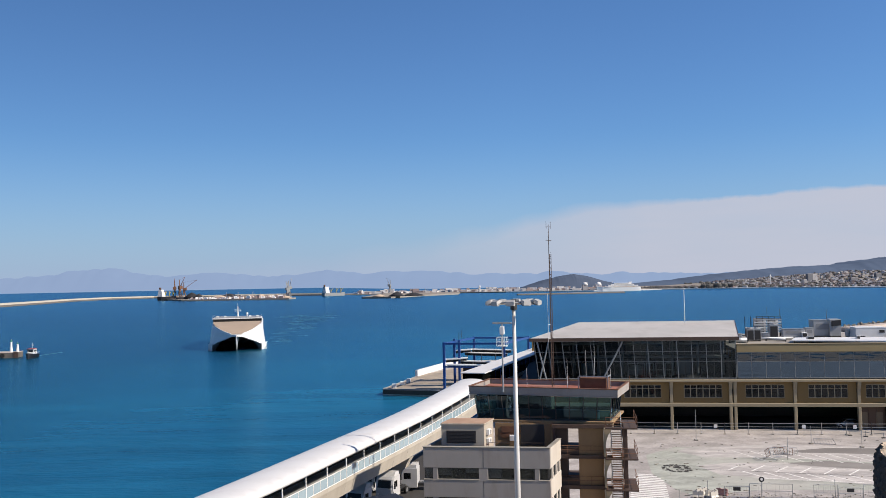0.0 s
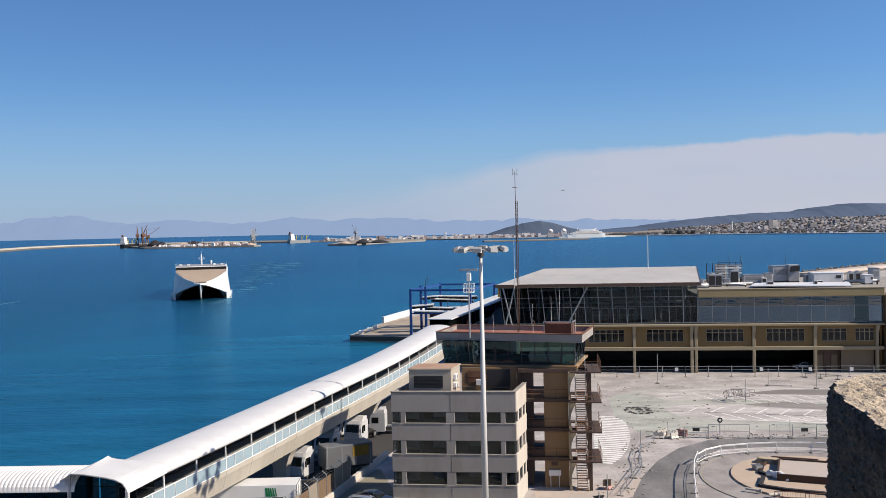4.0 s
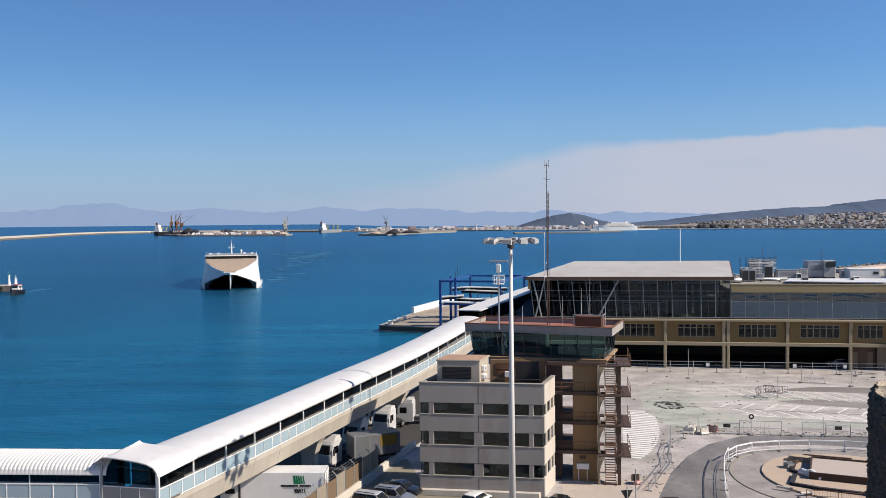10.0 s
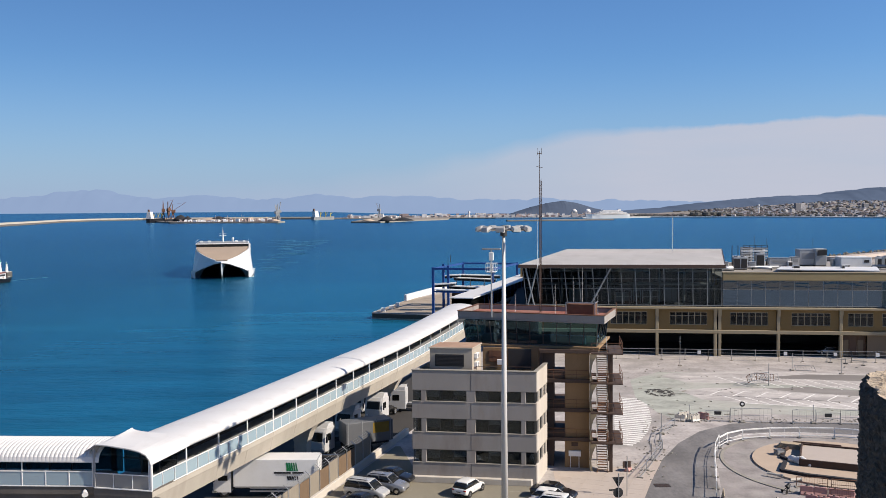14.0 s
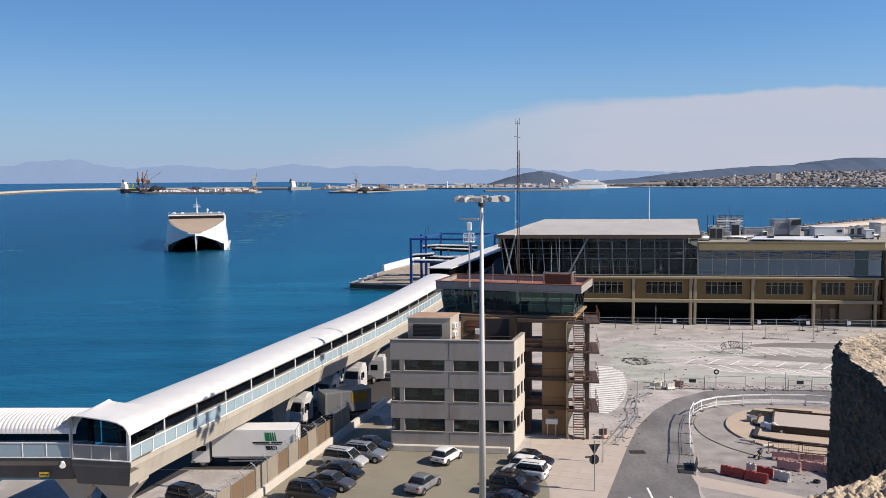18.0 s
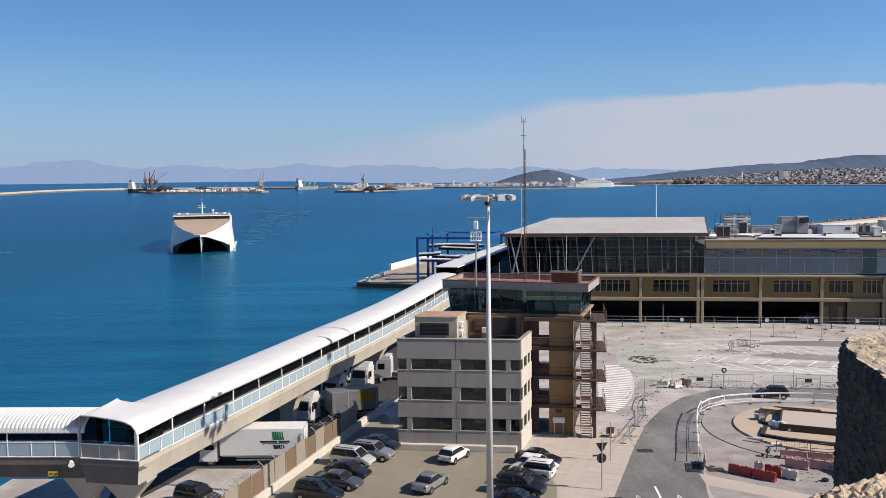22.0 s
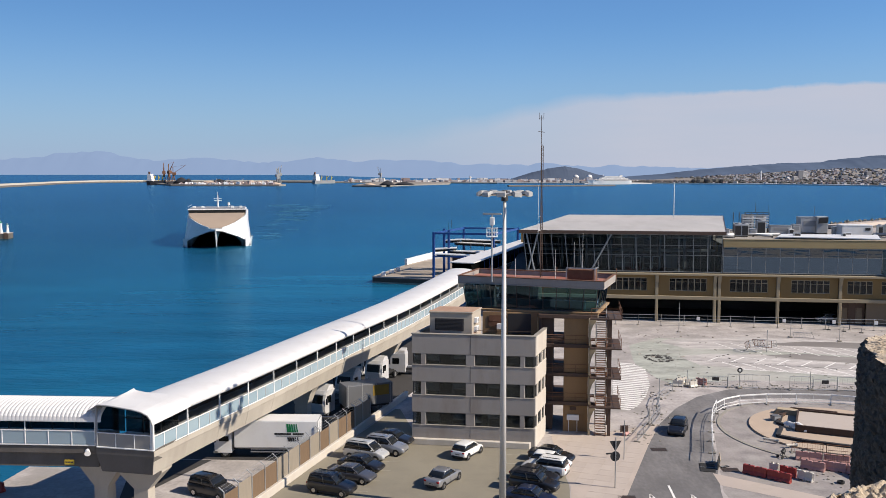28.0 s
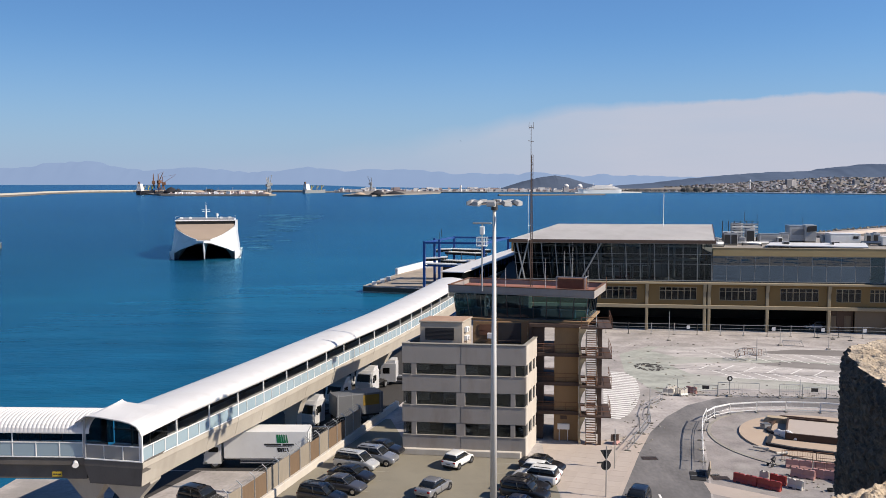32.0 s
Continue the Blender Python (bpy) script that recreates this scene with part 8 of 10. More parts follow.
def car(kind, colour, m, label, group="parked cars"):
    L, W, zh, zb, zr, xa, xb, xc, xd, zt = SHAPES[kind]
    t = thing("car", label, "car", m, group)
    st_ = [(-L, 0.80, 0.42, zt * 0.80), (-L + 0.10, 0.93, 0.28, zt * 0.97), (-L + 0.35, 0.99, 0.22, zt), (xa + 0.1, 1.0, 0.20, zb), (0, 1.0, 0.20, zb), (xd - 0.1, 1.0, 0.20, zb - 0.01), (xd + 0.25, 0.99, 0.20, zh + 0.01), (L - 0.55, 0.97, 0.22, zh - 0.10), (L - 0.15, 0.90, 0.26, zh - 0.22), (L, 0.74, 0.36, zh - 0.36)]
    rings = []
    for x, k, z0, z1 in st_:
        w = W * k
        rings.append([Vector((x, y, z)) for y, z in ((-w * 0.88, z0), (-w, z0 + 0.14), (-w, z0 + (z1 - z0) * 0.62), (-w * 0.93, z1 - 0.05), (-w * 0.82, z1), (w * 0.82, z1), (w * 0.93, z1 - 0.05), (w, z0 + (z1 - z0) * 0.62), (w, z0 + 0.14), (w * 0.88, z0))])
    body = part("body", Geo().loft(rings), colour, t, smooth=True)
    sub = body.modifiers.new("round", "SUBSURF")
    sub.levels = sub.render_levels = 2
    ww = W * 0.90
    wr = W * 0.72
    def rounded(x0, x1, w0, w1, z, r):
        """A ring with rounded corners: rear x and half width, front x and half width."""
        out = []
        for cx, cy, a0 in ((x0 + r, -w0 + r, 180), (x1 - r, -w1 + r, 270), (x1 - r, w1 - r, 0), (x0 + r, w0 - r, 90)):
            out += [Vector((cx + r * math.cos(radians(a0 + q)), cy + r * math.sin(radians(a0 + q)), z)) for q in (0, 30, 60, 90)]
        return out

    # dark glasshouse, then the roof skin and the pillars over it
    glass_rings = [rounded(xa, xd, ww, ww, zb - 0.05, 0.16), rounded(xa * 0.55 + xb * 0.45, xd * 0.55 + xc * 0.45, ww * 0.55 + wr * 0.45 + 0.03, ww * 0.55 + wr * 0.45 + 0.03, zb + 0.45 * (zr - zb), 0.20), rounded(xb - 0.03, xc + 0.05, wr + 0.03, wr + 0.03, zr - 0.07, 0.22)]
    part("glasshouse", Geo().loft(glass_rings), M["car_glasshouse"], t, "dark tinted windows", smooth=True)
    part("roof", Geo().loft([rounded(xb - 0.07, xc + 0.07, wr + 0.055, wr + 0.055, zr - 0.10, 0.22), rounded(xb - 0.04, xc + 0.04, wr + 0.045, wr + 0.045, zr - 0.04, 0.24), rounded(xb + 0.10, xc - 0.12, wr - 0.06, wr - 0.06, zr + 0.0, 0.24), rounded(xb + 0.35, xc - 0.40, wr - 0.25, wr - 0.25, zr + 0.022, 0.2), rounded(min(xb + 0.8, (xb + xc) / 2 - 0.12), max(xc - 0.7, (xb + xc) / 2 + 0.12), wr - 0.45, wr - 0.45, zr + 0.028, 0.1)]), colour, t, smooth=True)
    for s in (-1, 1):
        foot = lambda x: Vector((x, s * (ww - 0.02), zb - 0.03))
        top_ = lambda x: Vector((x, s * (wr + 0.035), zr - 0.07))
        g = Geo().beam(foot(xd - 0.10), top_(xc - 0.06), 0.06, 0.09)
        part("pillar", g, colour, t)
        wide = 0.34 if kind in ("hatch", "suv") else 0.22
        g = Geo()
        a, b = foot(xa + 0.10), top_(xb + 0.02)
        g.loft([[a, a + Vector((wide + 0.12, 0, 0)), a + Vector((wide + 0.12, -s * 0.05, 0)), a + Vector((0, -s * 0.05, 0))], [b, b + Vector((wide * 0.55, 0, 0)), b + Vector((wide * 0.55, -s * 0.05, 0)), b + Vector((0, -s * 0.05, 0))]])
        part("pillar", g, colour, t)
        part("centre_pillar", Geo().beam(foot((xa + xd) / 2 + 0.1), top_((xb + xc) / 2 + 0.1), 0.05, 0.09), M["dark"], t)
        part("mirror", Geo().bbox(xd - 0.42, xd - 0.24, s * (W + 0.02) - 0.08, s * (W + 0.02) + 0.08, zb - 0.01, zb + 0.12, 0.04), colour, t)
        part("headlight", Geo().loft([[Vector((x, s * y, z)) for x, y, z in ((L - 0.50, W * 0.86, zh - 0.28), (L - 0.22, W * 0.80, zh - 0.40), (L - 0.10, W * 0.52, zh - 0.40), (L - 0.32, W * 0.55, zh - 0.22))], [Vector((x + 0.02, s * y, z + 0.045)) for x, y, z in ((L - 0.50, W * 0.87, zh - 0.28), (L - 0.22, W * 0.80, zh - 0.38), (L - 0.10, W * 0.52, zh - 0.38), (L - 0.32, W * 0.55, zh - 0.22))]]), M["car_lamp"], t)
        part("tail_light", Geo().bbox(-L + 0.02, -L + 0.16, s * W * 0.72 - 0.13, s * W * 0.72 + 0.13, zt * 0.70, zt * 0.86, 0.03), M["tail"], t)
        part("sill", Geo().bbox(-L * 0.40, L * 0.42, s * (W - 0.01) - 0.03, s * (W - 0.01) + 0.03, 0.22, 0.34, 0.02), M["dark"], t)
        part("door_seam", Geo().box((xa + xd) / 2 + 0.09, (xa + xd) / 2 + 0.105, s * W - 0.006, s * W + 0.004, 0.42, zb - 0.12), M["dark"], t)
        for x in (-L * 0.62, L * 0.63):
            part("wheel_arch", Geo().rod((x, s * (W - 0.16), WHEEL_R), (x, s * (W + 0.004), WHEEL_R), WHEEL_R * 1.16, n=20), M["dark"], t)
            wheel = part("wheel", TYRE, M["rubber"], t, "black tyre", m=pose(x, s * (W - 0.08), WHEEL_R))
            part("rim", RIM, M["chrome"], wheel)
    part("number_plate", Geo().bbox(-L - 0.012, -L + 0.04, -0.26, 0.26, 0.55, 0.67, 0.005), M["white_plastic"], t)
    part("plate_bar", Geo().box(-L - 0.018, -L - 0.013, -0.2, 0.2, 0.585, 0.635), M["dark"], t)
    part("grille", Geo().bbox(L - 0.08, L + 0.004, -0.42, 0.42, 0.40, 0.54, 0.03), M["dark"], t)
    part("bumper", Geo().bbox(-L - 0.01, -L + 0.1, -W * 0.68, W * 0.68, 0.32, 0.44, 0.03), M["dark"], t)
    if kind in ("suv", "van"):
        for s in (-1, 1):
            part("roof_bar", Geo().bbox(xb + 0.3, xc - 0.3, s * wr * 0.80 - 0.025, s * wr * 0.80 + 0.025, zr + 0.01, zr + 0.07, 0.01), M["dark"], t)
    return t


for nd in M["car_pane"].node_tree.nodes:
    if nd.bl_idname == "ShaderNodeFresnel":
        nd.inputs[0].default_value = 1.35
PAINT = {k: paint(k, c, me) for k, c, me in (("car_white", (0.68, 0.68, 0.665), 0.0), ("car_silver", (0.33, 0.335, 0.35), 0.6), ("car_black", (0.012, 0.012, 0.014), 0.2), ("car_grey", (0.10, 0.10, 0.11), 0.5), ("car_navy", (0.012, 0.022, 0.06), 0.4), ("car_pale", (0.48, 0.48, 0.465), 0.3), ("car_teal", (0.02, 0.10, 0.13), 0.4))}
for kind, c, x, y, a, lab in (
    ("sedan", "car_black", -7.2, 87.8, -20, "black saloon car in the shade of the control building"),
    ("suv", "car_silver", -7.6, 84.9, -19, "silver estate car parked nose to the car park"),
    ("van", "car_pale", -9.4, 83.0, -21, "pale people carrier parked by the fence wall"),
    ("sedan", "car_black", -9.5, 79.7, -21, "black saloon car parked by the fence wall"),
    ("sedan", "car_grey", -10.0, 77.0, -21, "dark grey saloon car parked by the fence wall"),
    ("suv", "car_black", -11.4, 73.9, -20, "black off-roader with roof bars parked by the fence"),
    ("suv", "car_black", -21.7, 73.0, -25, "black estate car under the walkway"),
    ("sedan", "car_black", 8.7, 82.8, -22, "black saloon car at the end of the row"),
    ("hatch", "car_white", 8.4, 80.8, -22, "white hatchback parked between dark cars"),
    ("suv", "car_white", 7.7, 79.1, 158, "white off-roader parked beside the pavement"),
    ("sedan", "car_black", 6.6, 77.1, -22, "black low car parked beside the pavement"),
    ("suv", "car_black", 6.4, 74.9, -22, "black off-roader parked beside the pavement"),
    ("sedan", "car_navy", 5.8, 71.8, -22, "dark blue saloon car parked beside the pavement"),
    ("hatch", "car_white", 0.5, 84.3, 60, "white hatchback standing in the middle of the car park"),
    ("sedan", "car_silver", -1.7, 76.5, 62, "silver saloon car standing in the car park"),
    ("hatch", "car_silver", 68.4, 163.6, 175, "silver car parked in the terminal arcade"),
):
    car(kind, PAINT[c], pose(x, y, 0.018 if abs(x) < 15 else 0.012, 0, 0, a), lab)
moving_car = car("hatch", PAINT["car_black"], None, "black hatchback car driving round the island", "")


def lorry_wheels(t, xs, W):
    for x in xs:
        for s in (-1, 1):
            w = part("wheel", TYRE_L, M["rubber"], t, "black lorry tyre", m=pose(x, s * (W - 0.2), 0.5))
            part("rim", RIM_L, M["steel"], w)


def cab(t, x0, x1, W, H, colour):
    """A lorry cab whose nose is at x1."""
    c = Geo().loft([[Vector((x, y, z)) for x, y in ((x0, -W), (xn, -W), (xn + 0.1, -W * 0.8), (xn + 0.1, W * 0.8), (xn, W), (x0, W))] for z, xn in ((0.5, x1), (1.5, x1 + 0.05), (H - 0.35, x1 - 0.25), (H, x1 - 0.6))])
    cb = part("cab", c, colour, t)
    part("windscreen", Geo().add([(x1 + 0.14, -W * 0.78, 1.65), (x1 + 0.14, W * 0.78, 1.65), (x1 - 0.10, W * 0.74, H - 0.45), (x1 - 0.10, -W * 0.74, H - 0.45)], [(0, 1, 2, 3)]), M["car_pane"], cb)
    for s in (-1, 1):
        part("side_window", Geo().box(x1 - 1.35, x1 - 0.4, s * (W + 0.004) - 0.004, s * (W + 0.004) + 0.004, 1.65, H - 0.6), M["car_pane"], cb)
        part("mirror", Geo().bbox(x1 - 0.15, x1 + 0.02, s * (W + 0.25) - 0.1, s * (W + 0.25) + 0.1, 1.6, 2.3, 0.03), M["dark"], cb)
        part("headlight", Geo().bbox(x1 + 0.02, x1 + 0.14, s * W * 0.72 - 0.2, s * W * 0.72 + 0.2, 0.75, 0.98, 0.03), M["lamp"], cb)
    part("bumper", Geo().bbox(x1 - 0.3, x1 + 0.2, -W, W, 0.42, 0.7, 0.05), M["grey"], cb)


def box_lorry(m):
    t = thing("box_lorry", "white refrigerated box lorry with green stripes on its side", "lorry", m)
    part("box", Geo().bbox(-4.2, 4.0, -1.22, 1.22, 1.05, 3.75, 0.05), M["white"], t, "white box body")
    part("roof_sheet", Geo().box(-4.15, 3.95, -1.17, 1.17, 3.753, 3.765), M["white_roof"], t)
    part("rear_frame", Geo().bbox(-4.24, -4.2, -1.22, 1.22, 1.05, 3.75, 0.01), M["steel"], t)
    for s in (-0.6, 0.6):
        part("rear_door", Geo().bbox(-4.28, -4.245, s - 0.56, s + 0.56, 1.15, 3.65, 0.02), M["white"], t)
        part("door_bar", Geo().rod((-4.3, s, 1.2), (-4.3, s, 3.6), 0.025), M["steel"], t)
    for side in (-1, 1):
        yy = side * 1.232
        part("side_rail", Geo().bbox(-3.9, 3.8, min(yy, yy + side * 0.02), max(yy, yy + side * 0.02), 1.0, 1.12, 0.01), M["steel"], t)
        # the mark: green upright bars, under it two dark bars for the lettering
        for k in range(5):
            x = -2.1 + 0.21 * k
            g = Geo()
            g.add([(x - 0.25, yy + side * 0.004, 2.62), (x - 0.11 + 0.03 * k, yy + side * 0.004, 2.62), (x + 0.0 + 0.02 * k, yy + side * 0.004, 3.45), (x - 0.10, yy + side * 0.004, 3.45)], [(0, 1, 2, 3)])
            part("mark_bar", g, M["green_ink"], t)
            g = Geo()
            g.add([(x - 0.22, yy + side * 0.004, 2.12), (x - 0.10 + 0.03 * k, yy + side * 0.004, 2.12), (x - 0.18 + 0.02 * k, yy + side * 0.004, 1.72), (x - 0.30, yy + side * 0.004, 1.72)], [(0, 1, 2, 3)])
            part("mark_bar", g, M["dark"], t)
        for x0, x1, z0, z1 in ((-2.9, -1.8, 2.36, 2.54), (-1.65, 0.0, 2.36, 2.54), (-2.75, -0.15, 2.22, 2.28)):
            part("text_bar", Geo().box(x0, x1, yy + side * 0.002, yy + side * 0.005, z0, z1), M["dark"], t)
        part("underrun_guard", Geo().bbox(-2.0, 2.4, side * 1.1 - 0.02, side * 1.1 + 0.02, 0.55, 0.7, 0.01).bbox(-2.0, 2.4, side * 1.1 - 0.02, side * 1.1 + 0.02, 0.82, 0.95, 0.01), M["steel"], t)
    part("chassis", Geo().box(-4.0, 5.5, -0.5, 0.5, 0.65, 1.04), M["dark"], t)
    part("cooling_unit", Geo().bbox(4.02, 4.4, -0.8, 0.8, 2.6, 3.5, 0.08), M["white"], t)
    cab(t, 4.25, 5.9, 1.15, 2.75, M["white"])
    lorry_wheels(t, (-2.7, 4.9), 1.15)
    return t


box_lorry(pose(-18.4, 84.05, 0.01, 0, 0, 180))


M["cab_white"] = mat("dull_white_cab", (0.44, 0.44, 0.44), 0.4, var=0.1, scale=0.8, bump=0.02, stain=(0.28, 0.26, 0.24), stain_amt=0.4)


def tractor(m, label):
    t = thing("tractor_unit", label, "lorry", m, "lorries under the walkway")
    part("chassis", Geo().box(-3.4, 2.0, -0.5, 0.5, 0.6, 0.95), M["dark"], t)
    cab(t, 0.2, 2.4, 1.22, 3.05, M["cab_white"])
    part("air_deflector", Geo().loft([[Vector(p) for p in ((0.3, -1.15, 3.03), (1.75, -1.1, 3.03), (1.75, 1.1, 3.03), (0.3, 1.15, 3.03))], [Vector(p) for p in ((0.3, -1.1, 3.5), (1.1, -1.0, 3.5), (1.1, 1.0, 3.5), (0.3, 1.1, 3.5))]]), M["cab_white"], t)
    part("fifth_wheel", Geo().rod((-2.2, 0, 0.95), (-2.2, 0, 1.1), 0.5, n=14), M["dark"], t)
    part("fuel_tank", Geo().rod((-1.0, -1.0, 0.75), (0.1, -1.0, 0.75), 0.3, n=12), M["steel"], t)
    lorry_wheels(t, (1.4, -2.2), 1.2)
    return t


def trailer(m, label, cover, q=6.2):
    t = thing("lorry_trailer", label, "trailer", m, "lorries under the walkway")
    part("body", Geo().bbox(-q, q, -1.25, 1.25, 1.15, 3.6, 0.06), cover, t)
    part("chassis", Geo().box(0.2 - q, q - 0.2, -0.5, 0.5, 0.75, 1.14), M["dark"], t)
    for k in range(4):
        for s in (-1, 1):
            part("strap", Geo().box(q * (-0.92 + 0.6 * k), q * (-0.92 + 0.6 * k) + 0.07, s * 1.258 - 0.004, s * 1.258 + 0.004, 1.15, 3.8), M["grey"], t)
    part("patch", Geo().box(q - 2.5, q - 0.5, -1.268, -1.262, 2.2, 3.4), mat("dull_yellow", (0.20, 0.125, 0.015), 0.7, var=0.3, scale=1.0), t, "dull yellow patch on the cover")
    part("support_leg", Geo().bbox(q * 0.6, q * 0.6 + 0.2, -0.9, -0.75, 0, 0.75, 0.02).bbox(q * 0.6, q * 0.6 + 0.2, 0.75, 0.9, 0, 0.75, 0.02), M["steel"], t)
    lorry_wheels(t, (1.5 - q, 2.8 - q), 1.2)
    return t


tractor(pose(-15.9, 99.4, 0.01, 0, 0, -112), "white tractor unit parked under the walkway")
trailer(pose(-11.3, 99.5, 0.01, 0, 0, 28), "short swap-body trailer with a pale cover and a yellow patch", M["tarp"], 2.9)
tractor(pose(-13.9, 108.4, 0.01, 0, 0, -112), "white tractor unit standing among other lorries")
tractor(pose(-11.0, 115.2, 0.01, 0, 0, -110), "white tractor unit beside a pillar")
tractor(pose(-13.9, 119.2, 0.01, 0, 0, -110), "white tractor unit in the back row of lorries")
tractor(pose(-7.6, 119.0, 0.01, 0, 0, 175), "white tractor unit behind the control building")
# ---- high mast, fence, signs and works area ----
mast = thing("floodlight_mast", "tall grey steel mast with a crown of floodlights", "floodlight mast", pose(3.34, 69.9, 0))
part("foot", Geo().rod((0, 0, 0), (0, 0, 0.12), 0.6, n=16), M["steel"], mast)
part("pole", Geo().rod((0, 0, 0.12), (0, 0, 26.2), 0.30, 0.13, 16), M["mast"], mast, smooth=True)
part("ring", Geo().tube([(1.7 * math.cos(2 * math.pi * i / 20), 1.7 * math.sin(2 * math.pi * i / 20), 26.3) for i in range(21)], 0.06), M["steel"], mast)
for i in range(4):
    a = math.pi * i / 2 + 0.4
    part("spoke", Geo().rod((0, 0, 26.2), (1.7 * math.cos(a), 1.7 * math.sin(a), 26.3), 0.05), M["steel"], mast)
part("hub", Geo().rod((0, 0, 25.7), (0, 0, 26.55), 0.28, 0.22, 12), M["dark"], mast)
fl_geo = Geo().loft([[Vector((x, y * k, z)) for y in (-0.42, 0.42)] + [Vector((x, y * k, z2)) for y in (0.36, -0.36)] for x, k, z, z2 in ((-0.05, 0.6, -0.03, 0.14), (0.3, 0.9, -0.08, 0.20), (0.62, 0.8, -0.26, 0.04))]).mesh("floodlight")
lens_geo = Geo().add([(0.05, -0.34, -0.10), (0.52, -0.36, -0.30), (0.52, 0.36, -0.30), (0.05, 0.34, -0.10)], [(0, 1, 2, 3)]).mesh("lens")
for i in range(10):
    a = 36 * i + 8
    fl = part("floodlight", fl_geo, M["lamp_body"], mast, m=pose(1.62 * math.cos(radians(a)), 1.62 * math.sin(radians(a)), 26.35, 0, 0, a))
    part("lens", lens_geo, M["lamp"], fl)

# fence on a low wall between the lorry yard and the car park
FA, FB = Vector((-18.9, 66.0)), Vector((-10.5, 95.2))
fd = (FB - FA).normalized()
fang = math.degrees(math.atan2(fd.y, fd.x))
flen = (FB - FA).length
yard = thing("yard_fence", "wire and reed-screened fence on a low white wall", "fence", pose(FA.x, FA.y, 0, 0, 0, fang))
part("low_wall", Geo().bbox(0, flen + 12, -0.45, 0.0, 0, 0.75, 0.04), M["end_render"], yard, "low pale wall")
npost = 14
for k in range(npost + 1):
    x = flen * k / npost
    part("post", Geo().rod((x, -0.2, 0.75), (x, -0.2, 2.95), 0.05).rod((x, -0.2, 2.95), (x, 0.28, 3.3), 0.04), M["steel"], yard)
    if k < npost:
        w = flen / npost
        kind_ = ("reed", "screen", "reed", "reed", "screen", "screen", "reed", "screen")[k % 8]
        part("screen", Geo().bbox(x + 0.08, x + w - 0.08, -0.19, -0.16, 0.78, 2.7 if kind_ == "reed" else 2.85, 0.005), M[kind_], yard, "brown reed screen" if kind_ == "reed" else "")
        for z in (2.95, 3.1, 3.25):
            part("wire", Geo().rod((x, -0.2 + (z - 2.95) * 1.35, z), (x + w, -0.2 + (z - 2.95) * 1.35, z), 0.012, n=4), M["steel"], yard)
cross = thing("yard_rail", "grey pipe rail across the lorry yard", "rail", None)
part("rail", Geo().tube([(-19.5, 92.5, 1.3), (-11.2, 93.5, 1.3)], 0.05), M["steel"], cross)
for x in (-19.4, -15.4, -11.3):
    part("post", Geo().rod((x, 92.5 + (x + 19.5) * 0.12, 0), (x, 92.5 + (x + 19.5) * 0.12, 1.3), 0.05), M["steel"], cross)

s1 = thing("road_sign", "dark backs of road signs on a grey pole", "road sign", pose(13.6, 75.6, 0.012, 0, 0, 10))
part("pole", Geo().rod((0, 0, 0), (0, 0, 4.6), 0.05), M["steel"], s1)
part("yield_plate", Geo().prism([(-0.55, 0.5), (0.55, 0.5), (0, -0.45)], -0.02, 0.02, pose(0, 0.08, 3.75, 90, 0, 0)), M["dark"], s1, "dark back of a triangular sign")
part("round_plate", Geo().rod((0.0, 0.06, 2.85), (0.0, 0.11, 2.85), 0.45, n=20), M["dark"], s1, "dark back of a round sign")
part("side_plate", Geo().bbox(-0.85, -0.15, 0.05, 0.09, 3.05, 3.2, 0.01), M["dark"], s1)
s2 = thing("road_sign", "back of a square sign on a thin pole", "road sign", pose(15.8, 83.3, 0.012, 0, 0, 8))
part("pole", Geo().rod((0, 0, 0), (0, 0, 3.9), 0.045), M["steel"], s2)
part("square_plate", Geo().bbox(-0.4, 0.4, 0.05, 0.09, 2.75, 3.4, 0.02), M["brown"], s2)


def mesh_fence(a, b, material, group, label, h=2.0, bars=8, plate=False, foot_rail=True):
    a, b = Vector(a), Vector(b)
    d = b - a
    t = thing("mesh_fence", label, "fence", pose(a.x, a.y, 0.015, 0, 0, math.degrees(math.atan2(d.y, d.x))), group)
    L = d.length - 0.06
    part("frame", Geo().tube([(0, 0, 0.1), (0, 0, h), (L, 0, h), (L, 0, 0.1)] + [(0, 0, 0.1)] * foot_rail, 0.035), material, t)
    part("mid_rail", Geo().rod((0, 0, h * 0.5), (L, 0, h * 0.5), 0.025), material, t)
    for k in range(1, bars):
        part("bar", Geo().rod((L * k / bars, 0, 0.1), (L * k / bars, 0, h), 0.008, n=4), material, t)
    for x in (0, L):
        part("foot", Geo().bbox(x - 0.12, x + 0.12, -0.35, 0.35, 0, 0.12, 0.03), M["concrete"], t)
    if plate:
        part("plate", Geo().bbox(L * 0.35, L * 0.65, -0.05, -0.02, h * 0.62, h * 0.95, 0.01), M["dark"], t)
    return t


